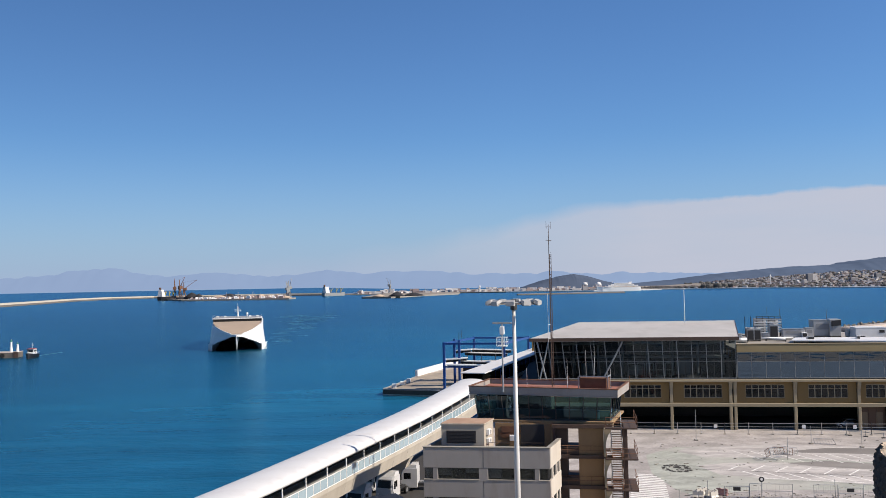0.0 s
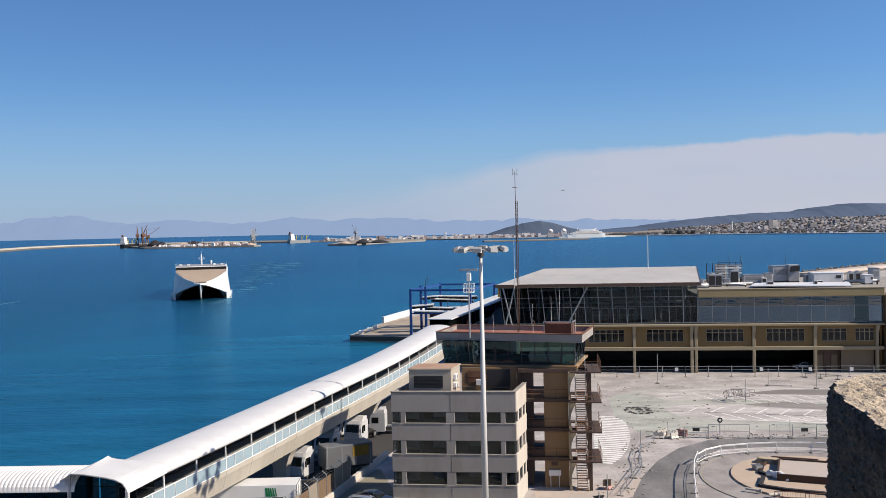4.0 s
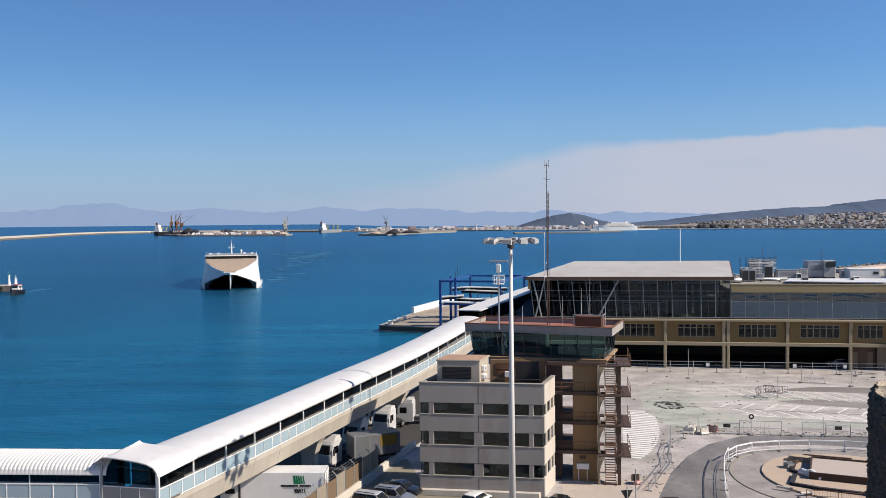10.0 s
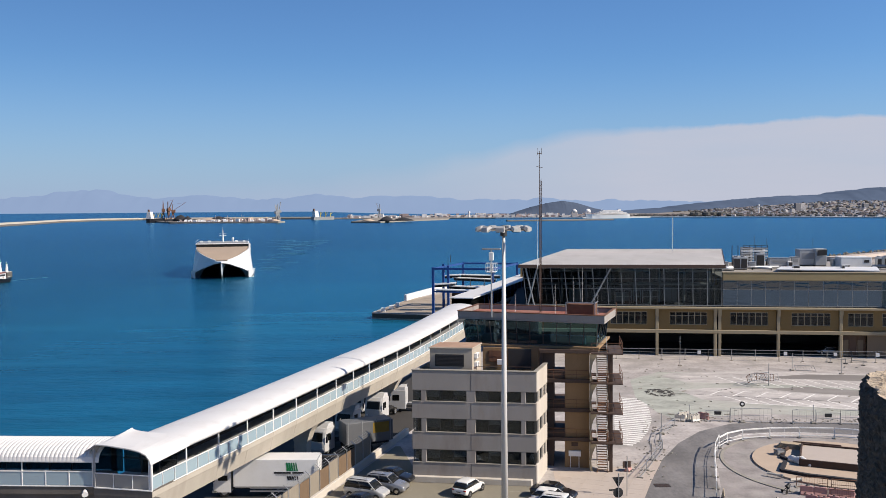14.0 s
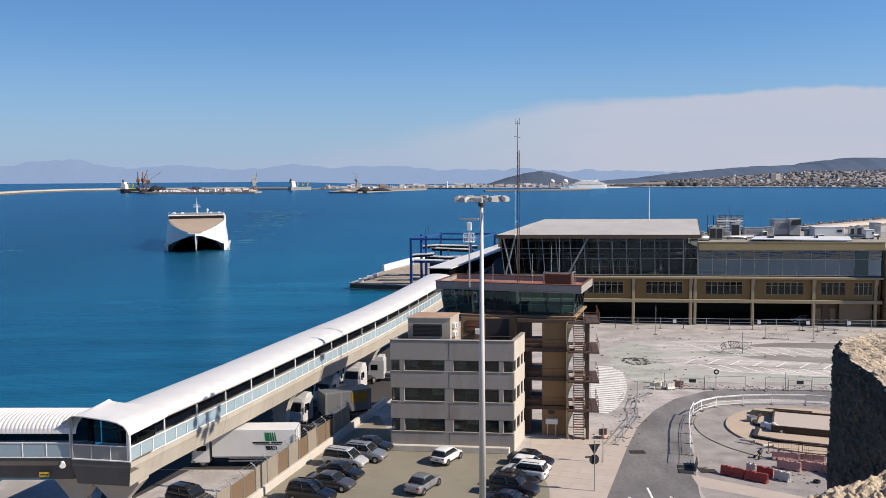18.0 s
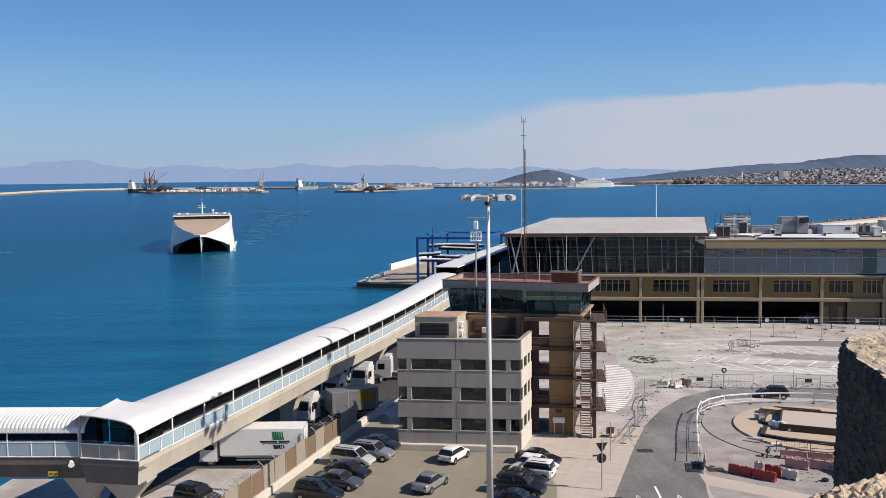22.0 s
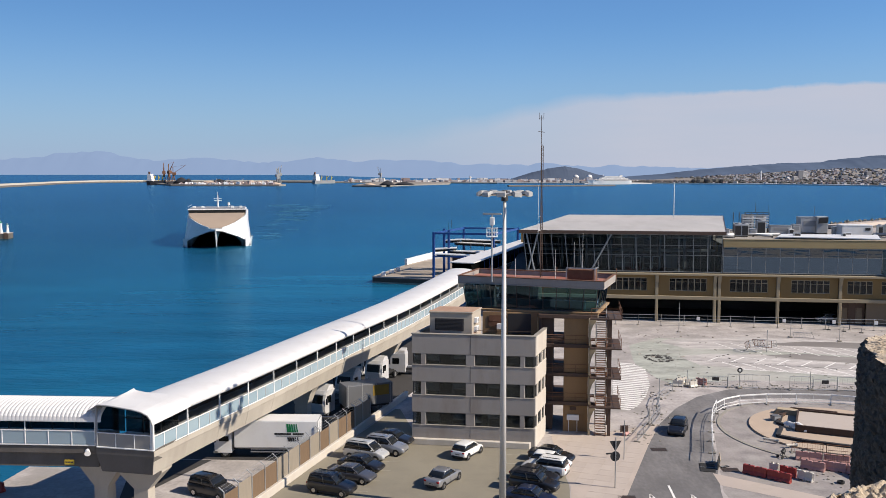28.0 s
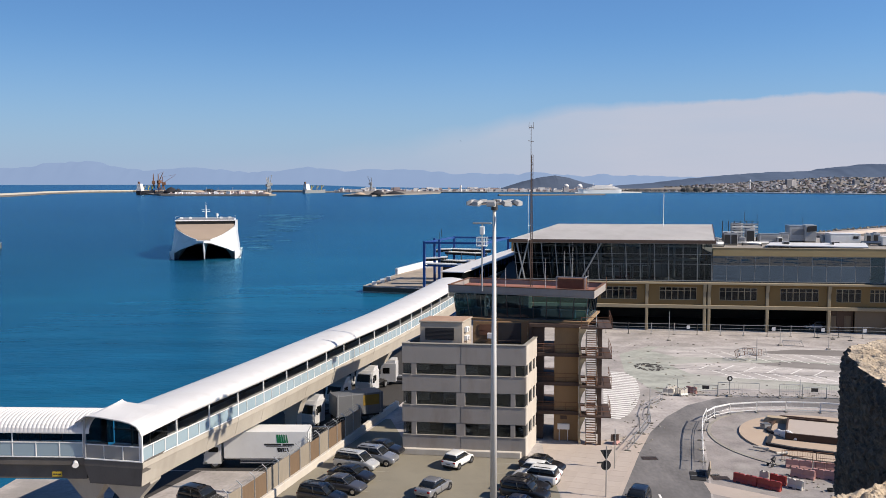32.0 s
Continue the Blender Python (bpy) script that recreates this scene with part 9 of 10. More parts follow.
WF = [(24.2, 82.6), (25.0, 85.4), (26.0, 89.2), (26.9, 92.6), (28.1, 96.4), (29.5, 99.8), (31.0, 101.7), (33.3, 103.2), (36.8, 104.0), (40.4, 104.2), (44.4, 103.8), (48.2, 102.6)]
for i, (a, b) in enumerate(zip(WF, WF[1:])):
    mesh_fence(a, b, M["white"], "white works fence", "white tubular fence panel round the traffic island", 1.65 if i < 5 else 1.35, 2, foot_rail=False)
    if i > 0:
        w_ = Vector(b) - Vector(a)
        board = thing("safety_board", "white safety board hung on the works fence", "safety board", pose(a[0], a[1], 0.015, 0, 0, math.degrees(math.atan2(w_.y, w_.x))), "white fence boards")
        part("board", Geo().bbox(0.05, w_.length - 0.12, -0.06, -0.04, 1.57 if i < 5 else 1.22, 1.63 if i < 5 else 1.34, 0.01), M["white"], board)
        part("board", Geo().bbox(0.05, w_.length - 0.12, -0.06, -0.04, 0.66 if i < 5 else 0.3, 0.71 if i < 5 else 0.4, 0.01), M["white"], board)
WR = [(31.6, 112.8), (34.6, 112.3), (39.8, 111.7), (42.2, 111.2), (45.2, 111.2), (48.2, 111.0), (51.2, 110.6), (54.4, 109.8)]
for i, (a, b) in enumerate(zip(WR, WR[1:])):
    if i == 2:
        continue
    mesh_fence(a, b, M["steel"], "steel works fence", "grey steel mesh fence panel of the works area", 1.8 if i % 2 else 1.4, 10, plate=i in (0, 4))
LFN = [(18.2, 88.9), (19.4, 91.4), (21.0, 95.0), (22.9, 99.3), (23.4, 103.0), (24.4, 106.2), (27.0, 110.4)]
for a, b in zip(LFN, LFN[1:]):
    mesh_fence(a, b, M["steel"], "low works fence", "weathered low fence panel beside the road", 0.95, 5)
for x, y, h in ((36.0, 112.0, 2.4), (29.4, 112.6, 2.2), (24.4, 106.4, 2.6), (20.8, 95.4, 1.8), (38.0, 152.0, 5.2), (62.6, 144.1, 3.6), (55.8, 147.5, 3.0), (44.9, 111.4, 2.4)):
    p = thing("works_post", "thin grey post in a concrete foot", "post", pose(x, y, 0.015), "works posts")
    part("pole", Geo().rod((0, 0, 0), (0, 0, h), 0.045), M["steel"], p)
    part("foot", Geo().bbox(-0.3, 0.3, -0.3, 0.3, 0, 0.2, 0.05), M["concrete"], p)
    if (x, y) == (36.0, 112.0):
        part("disc", Geo().rod((0, -0.06, h), (0, -0.1, h), 0.35, n=18), M["dark"], p)
        part("disc_centre", Geo().rod((0, -0.1, h), (0, -0.12, h), 0.17, n=14), M["white"], p)


def water_barrier(a, b, material, label):
    a, b = Vector(a), Vector(b)
    d = b - a
    L = d.length
    t = thing("water_barrier", label, "barrier", pose(a.x, a.y, 0.015, 0, 0, math.degrees(math.atan2(d.y, d.x))), "plastic barriers")
    pr = [(-0.30, 0), (-0.30, 0.14), (-0.16, 0.35), (-0.12, 0.85), (0.12, 0.85), (0.16, 0.35), (0.30, 0.14), (0.30, 0)]
    part("shell", Geo().loft([[Vector((x, y * k, z * q)) for y, z in pr] for x, k, q in ((0.0, 0.8, 0.96), (0.06, 1, 1), (L / 2 - 0.1, 1, 1), (L / 2 - 0.05, 0.93, 0.9), (L / 2 + 0.05, 0.93, 0.9), (L / 2 + 0.1, 1, 1), (L - 0.08, 1, 1), (L - 0.02, 0.8, 0.96))]), material, t)
    for x in (L * 0.25, L * 0.75):
        part("filler_cap", Geo().rod((x, 0, 0.85), (x, 0, 0.9), 0.07, n=10), M["dark"], t)
        part("forklift_slot", Geo().bbox(x - 0.2, x + 0.2, -0.315, -0.30, 0.02, 0.12, 0.005), M["dark"], t)
    part("hinge", Geo().rod((L, 0, 0.1), (L, 0, 0.8), 0.05), material, t)
    return t


for a, b, c in (((26.3, 79.9), (28.0, 78.5), "red"), ((28.05, 78.45), (29.7, 77.1), "red"), ((29.6, 79.6), (30.7, 78.6), "red"), ((28.9, 80.4), (29.6, 79.9), "white"), ((30.8, 78.4), (31.8, 77.4), "white"), ((32.2, 81.4), (34.0, 80.2), "pink"), ((34.1, 81.0), (35.9, 80.0), "pink"), ((32.6, 83.8), (34.9, 83.1), "pink"), ((35.0, 83.0), (37.2, 82.3), "pink"), ((36.0, 79.9), (36.6, 78.0), "pink"), ((28.3, 113.9), (29.9, 114.7), "white"), ((27.6, 113.0), (28.9, 112.6), "white"), ((29.3, 113.2), (30.9, 113.4), "white"), ((31.0, 114.3), (32.2, 113.5), "pink"), ((29.6, 112.2), (30.7, 112.7), "white"), ((17.2, 90.9), (17.7, 91.8), "pink"), ((-42.0, 73.9), (-40.2, 73.2), "red")):
    water_barrier(a, b, M[c + "_plastic"], {"red": "bright red plastic water-filled barrier", "white": "white plastic water-filled barrier", "pink": "faded red plastic water-filled barrier"}[c])
for a, b in (((33.0, 85.8), (35.9, 85.2)), ((36.1, 85.0), (38.4, 84.4)), ((34.8, 82.0), (37.0, 81.2))):
    mesh_fence(a, b, M["rust"], "low hurdles", "low rusty pedestrian hurdle", 1.1, 12)
# flat black mats and rubble on the road's edge
for x, y, w, d, a, lab in ((23.3, 81.1, 1.4, 2.4, -12, "black rubber mat lying on the asphalt"), (25.0, 81.4, 0.9, 0.4, 20, "black rubber mat folded on the asphalt")):
    mt = thing("rubber_mat", lab, "mat", pose(x, y, 0.014, 0, 0, a))
    part("mat", Geo().bbox(-w / 2, w / 2, -d / 2, d / 2, 0, 0.05, 0.015), M["rubber"], mt)
    part("seam", Geo().box(-w / 2, w / 2, -0.03, 0.03, 0.05, 0.056), M["grey"], mt)
bp = thing("leaning_panel", "pale board leaning on the works fence", "board", pose(24.4, 81.6, 0.014, 0, 12, -15))
part("board", Geo().bbox(-0.04, 0.04, -1.2, 1.2, 0.02, 1.0, 0.01), M["pale_wood"], bp)
part("batten", Geo().bbox(0.04, 0.08, -1.2, 1.2, 0.4, 0.5, 0.01), M["wood"], bp)
# formwork of the new fountain in the island
IZ = 0.22
fw = thing("formwork", "dark timber formwork round a sandy slab in the island", "formwork", pose(0, 0, 0))
plat = [(38.5, 98.6), (35.9, 92.4), (46.5, 88.0), (49.3, 94.4)]
part("slab", Geo().prism(plat, IZ, IZ + 0.55), M["slab"], fw, "sandy slab inside the formwork")
for (xa, ya), (xb, yb) in zip(plat, plat[1:] + plat[:1]):
    part("board", Geo().beam((xa, ya, IZ + 0.38), (xb, yb, IZ + 0.38), 0.18, 0.72), M["wood"], fw)
for line_ in ([(34.7, 93.4), (33.2, 90.3), (35.3, 88.7), (39.4, 86.8)], [(36.3, 98.0), (35.0, 95.1), (35.8, 93.6)]):
    for (xa, ya), (xb, yb) in zip(line_, line_[1:]):
        part("trench_edge", Geo().beam((xa, ya, IZ + 0.14), (xb, yb, IZ + 0.14), 0.42, 0.28), M["coal"], fw, "black trench edge")
for a, b in (((36.0, 97.4), (38.6, 101.0)), ((38.6, 101.0), (43.2, 99.2)), ((35.2, 95.6), (36.4, 98.4))):
    part("beam", Geo().beam((*a, IZ + 0.16), (*b, IZ + 0.16), 0.25, 0.3), M["wood"], fw)
tp = thing("white_tarpaulin", "crumpled white tarpaulin beside the formwork", "tarpaulin", pose(36.1, 93.3, IZ, 0, 0, -60))
tz = random.Random(17)
part("sheet", Geo().loft([[Vector((x, 0.45 * math.cos(a) * k, 0.05 + 0.75 * k * max(0.0, math.sin(a)) * tz.uniform(0.7, 1.2))) for a in [math.pi * q / 7 for q in range(8)]] for x, k in ((-1.5, 0.3), (-1.0, 0.9), (-0.3, 0.7), (0.4, 1.0), (1.1, 0.75), (1.6, 0.3))]), M["white"], tp, smooth=True)
stack = thing("board_stack", "stack of pale boards beside the formwork", "boards", pose(37.6, 99.2, IZ, 0, 0, -25))
for k in range(5):
    part("plank", Geo().bbox(-1.6 + 0.1 * k, 1.7 - 0.06 * k, -0.5, 0.5, 0.12 * k, 0.12 * k + 0.1, 0.01), M["pale_wood"], stack)
dome = thing("blue_crate", "blue plastic crate by the formwork", "crate", pose(35.2, 96.6, IZ, 0, 0, 20) @ Matrix.Scale(0.75, 4))
part("shell", Geo().bbox(-0.6, 0.6, -0.5, 0.5, 0, 0.7, 0.05), M["grey"], dome)
part("lid", Geo().bbox(-0.64, 0.64, -0.54, 0.54, 0.7, 0.78, 0.02), M["tarp"], dome)
for x, y, L_, a in ((32.0, 88.9, 1.6, -35), (33.5, 87.2, 1.2, 10)):
    pipe = thing("white_pipe", "white plastic pipe lying on the island", "pipe", pose(x, y, 0.25, 0, 0, a))
    part("tube", Geo().rod((-L_ / 2, 0, 0.12), (L_ / 2, 0, 0.12), 0.13, n=12), M["white_plastic"], pipe)
    part("collar", Geo().rod((L_ / 2 - 0.2, 0, 0.12), (L_ / 2, 0, 0.12), 0.16, n=12), M["grey"], pipe)
for x, y in ((31.5, 84.2), (33.2, 83.9)):
    mx = thing("cement_mixer", "small dark cement mixer on wheels", "cement mixer", pose(x, y, 0.015, 0, 0, 30) @ Matrix.Scale(0.72, 4), "cement mixers")
    part("drum", Geo().rod((0, 0, 0.75), (0.45, 0, 1.15), 0.34, 0.2, 14), M["dark"], mx)
    part("frame", Geo().tube([(-0.5, -0.3, 0.2), (0, 0, 0.8), (0.5, -0.3, 0)], 0.04).tube([(-0.5, 0.3, 0.2), (0, 0, 0.8), (0.5, 0.3, 0)], 0.04), M["dark"], mx)
    for s in (-0.35, 0.35):
        part("wheel", Geo().rod((-0.5, s, 0.22), (-0.5, s * 1.25, 0.22), 0.22, n=14), M["rubber"], mx)
tyre2 = thing("loose_tyre", "black tyre lying on the ground", "tyre", pose(34.2, 77.2, 0.02))
part("ring", TYRE, M["rubber"], tyre2, m=pose(0, 0, 0.12, 90, 0, 0))
# a tangle of stacked steel hurdles on the forecourt
tg = thing("stacked_hurdles", "tangle of rusty and grey steel hurdles dumped on the forecourt", "hurdles", pose(46.6, 135.2, 0.01) @ Matrix.Scale(1.05, 4))
th = random.Random(3)
for k in range(6):
    m_ = pose(th.uniform(-1.6, 1.6), th.uniform(-1.2, 1.2), th.uniform(0.0, 1.1), th.uniform(-25, 30), th.uniform(-20, 20), th.uniform(0, 180))
    hd = part("hurdle", Geo().tube([m_ @ Vector(p) for p in ((-1.2, 0, 0.1), (1.2, 0, 0.1), (1.2, 0, 1.1), (-1.2, 0, 1.1), (-1.2, 0, 0.1))], 0.035), M["rust" if k % 2 else "pale_metal"], tg)
    for q in range(1, 6):
        part("bar", Geo().rod(m_ @ Vector((-1.2 + 0.4 * q, 0, 0.1)), m_ @ Vector((-1.2 + 0.4 * q, 0, 1.1)), 0.014, n=4), M["rust" if k % 2 else "pale_metal"], hd)
part("post", Geo().rod((0.9, 0, 0), (0.9, 0, 3.3), 0.05), M["grey"], tg)
hb = thing("fallen_hurdle", "grey steel hurdle lying askew on the forecourt", "hurdle", pose(58.0, 147.4, 0.01, 0, 0, -12))
fr2 = part("frame", Geo().tube([(-1.6, -0.4, 0.06), (1.6, -0.5, 0.06), (1.3, 0.5, 0.75), (-1.7, 0.5, 0.75), (-1.6, -0.4, 0.06)], 0.045), M["grey"], hb)
for q in range(1, 7):
    part("bar", Geo().rod((-1.6 + 0.46 * q, -0.4, 0.06), (-1.7 + 0.43 * q, 0.5, 0.75), 0.02, n=5), M["grey"], fr2)
low_rail = thing("low_rail", "low grey rail on posts before the terminal", "rail", None)
RAIL_L = [(65.0, 155.0), (70.2, 151.5)]
part("bar", Geo().rod((*RAIL_L[0], 0.75), (*RAIL_L[1], 0.75), 0.05), M["grey"], low_rail)
for f in (0.05, 0.45, 0.9):
    x, y = Vector(RAIL_L[0]).lerp(Vector(RAIL_L[1]), f)
    part("post", Geo().rod((x, y, 0), (x, y, 0.95), 0.05), M["grey"], low_rail)
    part("foot", Geo().bbox(x - 0.35, x + 0.35, y - 0.2, y + 0.2, 0.0, 0.14, 0.04), M["dark"], low_rail)
# wheel stops scattered on the forecourt
for i in range(9):
    x, y = 26.4 + 2.2 * (i % 5) + th.uniform(-1, 1), 115 + 17 * (i // 5) + th.uniform(-1.5, 1.5)
    ws = thing("wheel_stop", "small grey wheel stop on the forecourt", "wheel stop", pose(x, y, 0.01, 0, 0, th.uniform(-30, 30)), "wheel stops")
    part("block", Geo().bbox(-0.35, 0.35, -0.1, 0.1, 0, 0.1, 0.03), M["concrete"], ws)
# rubble and dust at the works' edge
rb = Geo()
for i in range(420):
    if i < 220:
        f = th.random()
        x, y = 28 + 26 * f + th.uniform(-1, 1), 113.2 - 1.8 * f + th.uniform(-1.1, 1.6)
    else:
        x, y = th.choice(((18.5, 92.5), (21.8, 98.8), (24.3, 108.0), (36, 84), (33, 79.5)))
        x, y = x + th.gauss(0, 1.2), y + th.gauss(0, 1.8)
    s = th.uniform(0.03, 0.11)
    rb.box(-s, s, -s * 0.7, s * 0.7, 0, s * 0.9, pose(x, y, 0.014, th.uniform(-15, 15), th.uniform(-15, 15), th.uniform(0, 180)))
for i in range(150):
    x, y = th.uniform(25, 75), th.uniform(114, 156)
    s = th.uniform(0.05, 0.14)
    rb.box(-s * 1.6, s * 1.6, -s * 0.6, s * 0.6, 0, s * 0.5, pose(x, y, 0.016, 0, 0, th.uniform(0, 180)))
solo("rubble", rb, M["concrete"], "broken concrete rubble scattered along the works", "rubble", kind="stuff")

# pale slabs of the pavement, each its own piece, laid along the kerb
pav = bpy.data.objects["pavement"]
slab_me = Geo().box(-0.74, 0.74, -0.74, 0.74, 0.0, 0.014).mesh("slab")
PAVE = [(5, 45), (9.8, 60), (14.8, 75.1), (19.2, 88), (22, 95.5), (20.5, 95), (13.5, 91), (9.5, 91.3), (9.4, 86.2), (9.7, 76), (8.7, 66)]
slab_turn = pose(13.0, 78.0, 0.010, 0, 0, 71)
for i in range(-9, 13):
    for j in range(-6, 7):
        c_ = slab_turn @ Vector((1.5 * i, 1.5 * j, 0))
        if all(inside(*(slab_turn @ Vector((1.5 * i + a, 1.5 * j + b, 0))).xy, PAVE) for a in (-0.8, 0.8) for b in (-0.8, 0.8)):
            part("paving_slab", slab_me, M["slab"], pav, m=pose(c_.x, c_.y, 0.010, 0, 0, 71))

# ---- the rampart under and beside the viewer ----


def craggy(outline, z_top, z_fine, z_low, seed, amp, layers=34, per=26, top_noise=0.10, inner=14):
    """A weathered wall end: an outline carried upwards with a rough skin and a rough top."""
    pts = []
    n = len(outline)
    for i in range(n):
        a, b = Vector(outline[i]), Vector(outline[(i + 1) % n])
        k = max(2, int((b - a).length * per))
        pts += [a.lerp(b, j / k) for j in range(k)]
    c = sum(pts, Vector((0, 0))) / len(pts)

    def stones(p, k):
        """Rounded rubble: high in the middle of each stone, deep in the joints."""
        d = noise.voronoi(p * k)[0]
        return min(1.0, (d[1] - d[0]) * 2.2) - 0.35 * d[0]

    def rough(p):
        w = Vector((p.x, p.y, p.z * 1.5))
        w = w + 0.05 * noise.noise_vector(w * 5.0)
        return amp * (0.75 * noise.fractal(p * 2.5, 1.0, 2.0, 3) + 0.36 * stones(w, 9.0) + 0.30 * stones(w, 19.0) - 0.4)

    rings = []
    for z in [z_low] + [z_fine + (z_top - z_fine) * j / layers for j in range(layers + 1)]:
        ring = []
        for p in pts:
            out = (p - c).normalized()
            q = Vector((p.x, p.y, z + seed * 10))
            s = rough(q) - 0.06 * max(0.0, 1 - (z_top - z) / 0.18) ** 2
            ring.append(Vector((p.x + out.x * s, p.y + out.y * s, z + 0.3 * s)))
        rings.append(ring)
    face = Geo().loft(rings, caps=False)
    rings = rings[-1:]
    for j in range(1, inner + 1):
        f = 0.03 + (j / inner) ** 0.9 * 0.955
        ring = []
        for p in pts:
            x, y = p.lerp(c, f)
            q = Vector((x, y, seed * 10))
            dome = top_noise * min(1, j / 3)
            ring.append(Vector((x, y, z_top + dome * (0.7 * noise.fractal(q * 3.0, 1.0, 2.0, 4) + 0.6 * stones(q + 0.03 * noise.noise_vector(q * 6), 10.0) + 0.4 * stones(q, 23.0)) - 0.03)))
        rings.append(ring)
    return face, Geo().loft(rings, caps=False)


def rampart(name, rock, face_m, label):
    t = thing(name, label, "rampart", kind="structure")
    part("masonry_face", rock[0], face_m, t, "weathered rubble face darkened for shade" if face_m is not M["stone"] else "", smooth=True)
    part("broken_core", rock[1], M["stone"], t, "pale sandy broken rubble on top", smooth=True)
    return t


rampart("rampart_merlon", craggy([(3.96, 8.05), (3.56, 7.75), (3.31, 7.25), (3.18, 6.75), (3.07, 6.1), (2.95, 5.4), (2.89, 4.9), (2.98, 4.45), (5.6, 4.2), (5.8, 8.1)], 26.55, 24.6, 0.0, 2, 0.050, 110, 64, 0.040, 48), M["shade_face"], "weathered rubble-stone merlon of the old rampart")
rampart("rampart_sill", craggy([(1.72, 4.28), (1.95, 4.46), (2.2, 4.60), (2.42, 4.72), (2.6, 4.92), (2.84, 4.98), (2.86, 3.6), (0.9, 3.5), (1.35, 4.0)], 26.35, 25.9, 0.0, 5, 0.036, 20, 70, 0.045, 60), M["stone"], "rough stone sill of the rampart below the viewer")
g = Geo().bbox(-14, 20, -16, 3.3, 0.0, 26.05, 0.1)
solo("rampart", g, M["stone"], "broad stone terrace of the old rampart", "rampart", kind="structure")
# unseen walls behind the viewer, added to block sky light from the merlon
g = Geo().bbox(-14, 20, -4.2, -3.0, 26.06, 31.5, 0.1)
solo("wall_rampart_back", g, M["stone"], "unseen high stone wall added behind the terrace", "wall", kind="structure")
g = Geo().bbox(-4.4, -3.2, -2.98, 1.6, 26.06, 31.0, 0.1)
solo("wall_rampart_side", g, M["stone"], "unseen stone wall added beside the terrace", "wall", kind="structure")
# ---- gulls ----


def gull(label):
    """A gull that flies along +x, its wings hinged at the shoulders."""
    t = thing("gull", label, "gull")
    rings = []
    for x, r, z in ((-0.26, 0.012, 0.02), (-0.20, 0.045, 0.01), (-0.10, 0.075, 0.0), (0.02, 0.085, -0.005), (0.12, 0.07, 0.0), (0.19, 0.048, 0.02), (0.24, 0.045, 0.035), (0.285, 0.035, 0.035), (0.315, 0.014, 0.03)):
        rings.append([Vector((x, r * math.cos(a), z + r * 0.95 * math.sin(a))) for a in [2 * math.pi * i / 12 for i in range(12)]])
    part("body", Geo().loft(rings), M["feather"], t, smooth=True)
    part("beak", Geo().rod((0.305, 0, 0.028), (0.375, 0, 0.008), 0.013, 0.003), M["yellow_paint"], t)
    for s in (-1, 1):
        part("eye", Geo().rod((0.272, s * 0.032, 0.047), (0.272, s * 0.040, 0.048), 0.007), M["dark"], t)
    part("tail", Geo().loft([[Vector((x, y * w, z)) for y, z in ((-1, 0.0), (1, 0.0), (1, 0.012), (-1, 0.012))] for x, w in ((-0.20, 0.035), (-0.34, 0.085), (-0.37, 0.08))]), M["wing_tip"], t, "dark banded tail")
    wings = []
    for s in (-1, 1):
        w = part("wing", Geo().loft([[Vector((x0, s * y, z)), Vector((x0 - c * 0.45, s * y, z + 0.012)), Vector((x0 - c, s * y, z - 0.004)), Vector((x0 - c * 0.5, s * y, z - 0.006))] for y, x0, c, z in ((0.0, 0.10, 0.21, 0.0), (0.10, 0.125, 0.20, 0.02), (0.22, 0.135, 0.185, 0.035), (0.30, 0.13, 0.17, 0.04))]), M["wing"], t, "mottled inner wing", m=pose(0.0, s * 0.055, 0.03))
        tip = part("wing_tip", Geo().loft([[Vector((x0, s * y, z)), Vector((x0 - c * 0.45, s * y, z + 0.010)), Vector((x0 - c, s * y, z - 0.004)), Vector((x0 - c * 0.5, s * y, z - 0.005))] for y, x0, c, z in ((0.0, 0.13, 0.17, 0.0), (0.12, 0.10, 0.14, 0.0), (0.24, 0.03, 0.10, 0.0), (0.37, -0.07, 0.02, 0.0))]), M["wing_tip"], w, "dark wing tip", m=pose(0, s * 0.30, 0.04))
        wings.append((s, w, tip))
    return t, wings


gull_near, near_wings = gull("brown-mottled young gull gliding close by")
gull_high, high_wings = gull("dark gull circling far above the port")
gull_far, far_wings = gull("dark gull drifting far off before the cloud")
gull_low, low_wings = gull("pale gull crossing low before the far shore")

# ---- what moves ----
CAR_WAY = ((0, 150, 62), (10, 100, 84), (16, 72, 97), (19, 54.6, 103.6), (20, 49.0, 105.2), (21.5, 42.6, 106.6), (23, 36.7, 107.6), (25, 29.9, 103.9), (26.5, 26.3, 98.6), (28, 23.3, 92.5), (30, 19.6, 81.9), (31, 17.8, 77.6), (32, 16.0, 73.6))


def along(way, t):
    """The place on a smooth line through the rows of t, x, y."""
    ts = [w[0] for w in way]
    i = max(0, min(len(way) - 2, int(np.searchsorted(ts, t, side="right")) - 1))
    p = [Vector(w[1:]) for w in way]

    def slope(k):
        a, b = max(0, k - 1), min(len(way) - 1, k + 1)
        return (p[b] - p[a]) / (ts[b] - ts[a])

    h = ts[i + 1] - ts[i]
    u = (t - ts[i]) / h
    return (2 * u**3 - 3 * u**2 + 1) * p[i] + (u**3 - 2 * u**2 + u) * h * slope(i) + (3 * u**2 - 2 * u**3) * p[i + 1] + (u**3 - u**2) * h * slope(i + 1)


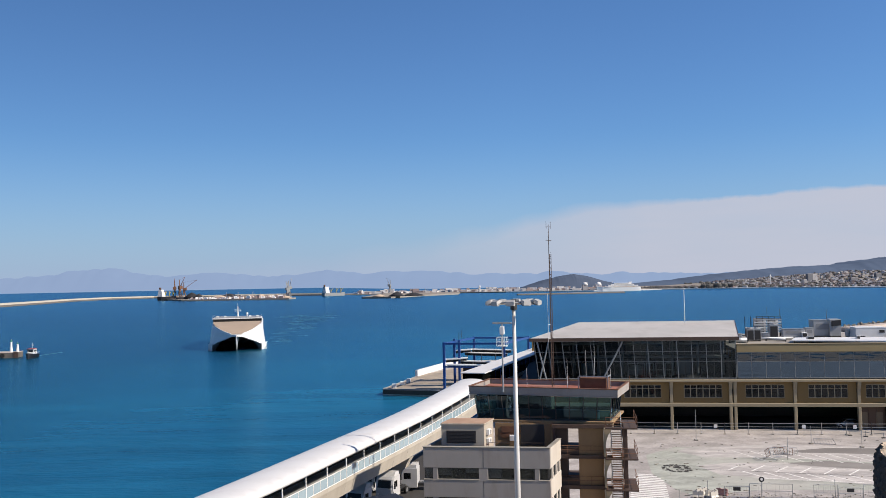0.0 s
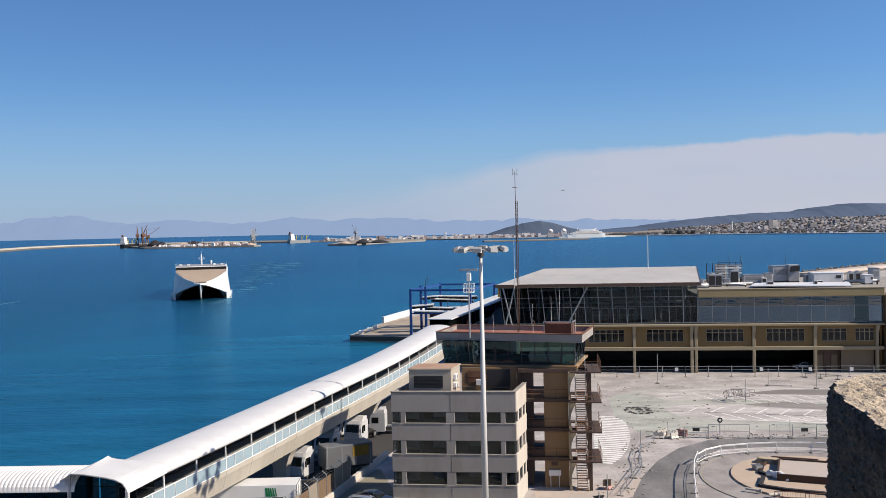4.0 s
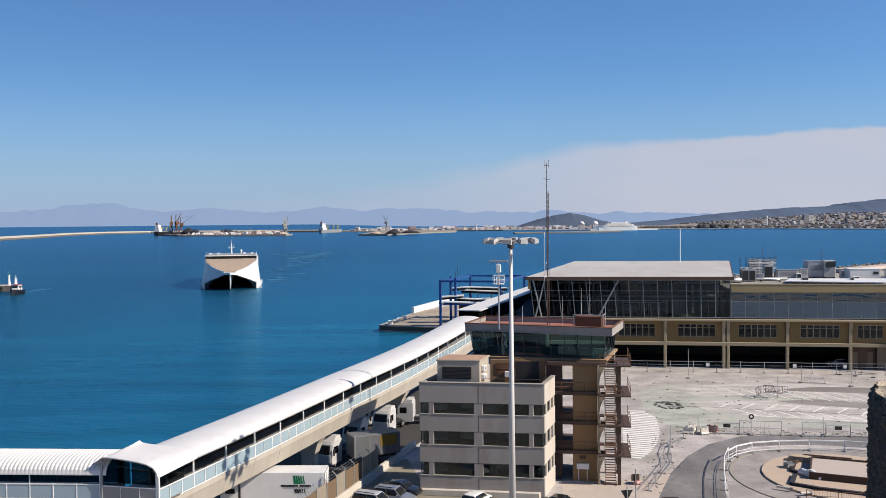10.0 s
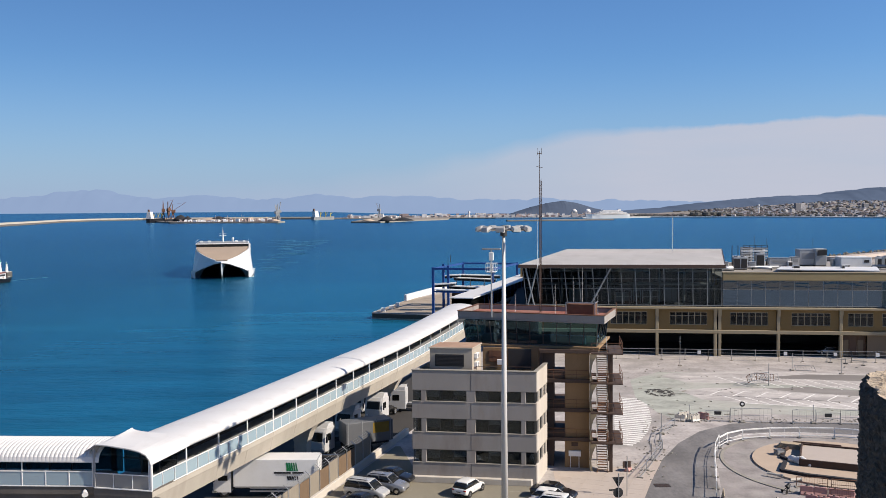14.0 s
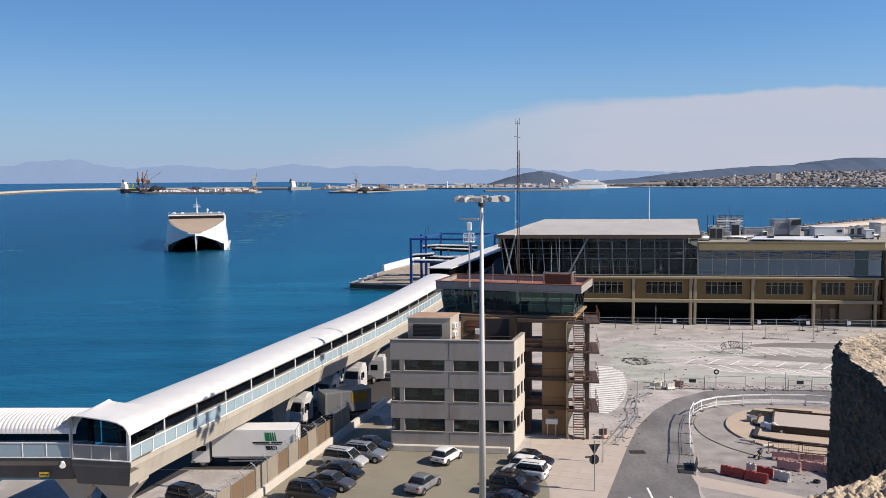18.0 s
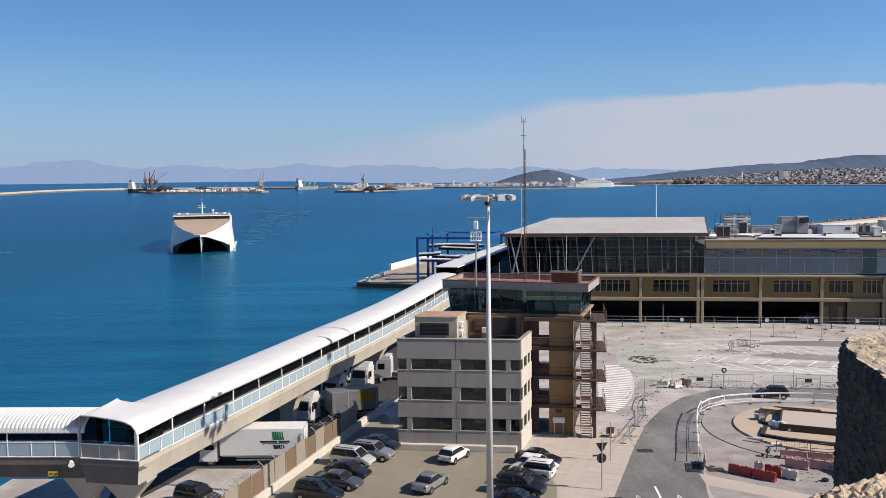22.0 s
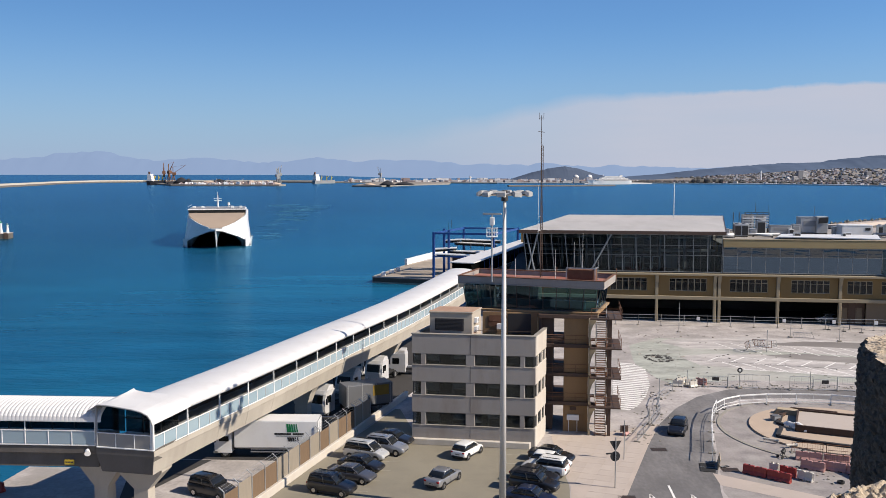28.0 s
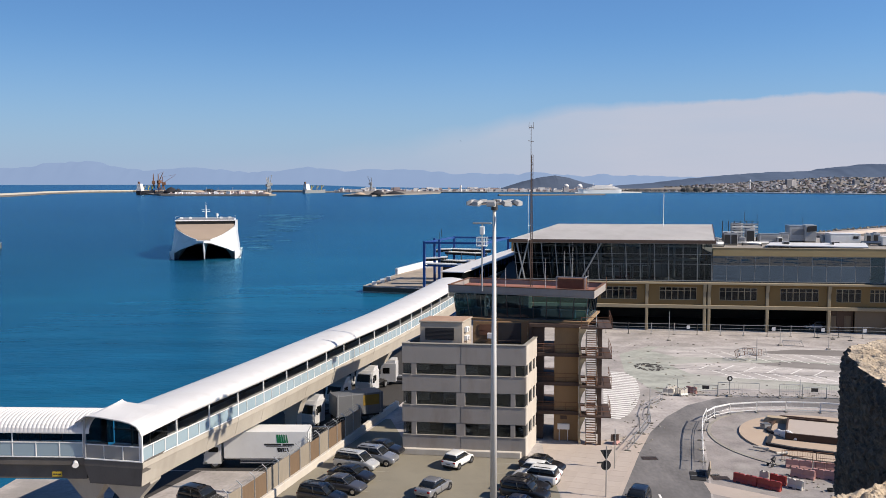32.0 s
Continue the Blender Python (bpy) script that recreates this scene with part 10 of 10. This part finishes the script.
def motions():
    walk(ferry, [(t, pose(x, y, SEA_Z, 0, 0, 180 + 14.0)) for t, x, y in FERRY_WAY])
    # the boat leaves past the mole
    walk(pilot, [(t, pose(x, y, SEA_Z, 0, 0, a)) for t, x, y, a in ((0, -196, 381, 190), (9, -194.8, 368.5, 188), (12, -192.4, 361, 184), (13, -192.6, 359, 180), (19, -199, 351, 150), (25, -217, 346, 125), (32, -242, 343, 115))])
    # the black car and its wheels
    rows, spins, roll, last = [], [], 0.0, None
    times = [0, 5, 10, 14, 17, 18] + [18.5 + 0.1 * k for k in range(136)]
    for t in times:
        p = along(CAR_WAY, t)
        d = along(CAR_WAY, min(32, t + 0.15)) - along(CAR_WAY, max(0, t - 0.15))
        if t >= 18.5 and last is not None:
            roll += math.degrees((p - last).length / WHEEL_R)
            spins.append((t, roll))
        last = p
        rows.append((t, pose(p.x, p.y, 0.012, 0, 0, math.degrees(math.atan2(d.y, d.x)))))
    walk(moving_car, [r for i, r in enumerate(rows) if i < 7 or i % 5 == 0 or i == len(rows) - 1])
    for w in moving_car.children:
        if w.name.split(".")[0] == "wheel":
            x, y, z = w.location
            walk(w, [(0, pose(x, y, z)), (18.4, pose(x, y, z))] + [(t, pose(x, y, z, 0, r, 0)) for t, r in spins])

    # gulls: straight flights; wing strokes only while they can be seen
    def beat(wings, rows):
        for s, w, tip in wings:
            x, y, z = w.location
            walk(w, [(t, pose(x, y, z, s * up, 0, 0)) for t, up, _ in rows])
            x2, y2, z2 = tip.location
            walk(tip, [(t, pose(x2, y2, z2, s * out, 0, s * -12)) for t, _, out in rows])

    walk(gull_near, [(t, pose(0.28 + 10.7 * (t - 7), 12.58 - 2.1 * (t - 7), 30.73 - 1.75 * (t - 7), -16, 8, -44)) for t in (0, 6, 7, 8, 9, 32)])
    beat(near_wings, [(0, 30, 10), (6.6, 10, 10), (6.8, 35, 10), (6.9, -12, -38), (7.0, 44, 8), (7.1, 26, 4), (7.2, -14, -36), (7.3, 14, -40), (7.4, 44, 8), (7.6, 0, -35), (7.8, 40, 10), (32, 30, 10)])
    walk(gull_high, [(t, pose(*(Vector((36.4, 103.7, 47.4)) + Vector((6.9, -2.7, -2.0)) * (t - 23)), -35, 0, -20)) for t in (0, 22, 23, 24, 25, 26, 32)])
    beat(high_wings, [(0, 12, -15), (22.5, 12, -15), (23, 20, -40), (23.5, 8, -20), (24, 25, -10), (24.4, 12, -25), (25, 15, -15), (32, 12, -15)])
    walk(gull_far, [(t, pose(x, y, z, 35, 0, 140)) for t, x, y, z in ((0, 141.0, -36.0, 18.7), (28.5, 59.8, 118.0, 39.7), (29, 54.0, 129.0, 41.2), (29.5, 51.1, 150.0, 42.7), (30, 46.5, 178.0, 43.5), (30.5, 40.1, 212.0, 43.0), (31, 30.4, 260.0, 41.9), (31.5, 18.9, 330.0, 43.2), (32, 3.4, 420.0, 47.4))])
    walk(gull_low, [(t, pose(x, y, z, -10, 0, 150)) for t, x, y, z in ((0, 67.0, 90.0, 28.0), (1.6, 49.1, 111.9, 31.3), (2.4, 39.7, 124.0, 33.4), (3.2, 31.4, 138.7, 34.4), (4.0, 22.7, 157.7, 34.5), (5.0, 11.0, 190.0, 34.6), (8.0, -40.0, 300.0, 36.0), (32, -420.0, 1400.0, 40.0))])
    beat(low_wings, [(0, 12, -15), (1.6, 10, -15), (2.2, 18, -25), (2.8, 8, -12), (3.4, 18, -22), (4.0, 10, -12), (32, 12, -15)])
    beat(far_wings, [(0, 12, -15), (28.5, 12, -15), (29, 25, -20), (29.5, 8, -25), (30, 22, -12), (32, 12, -15)])


motions()
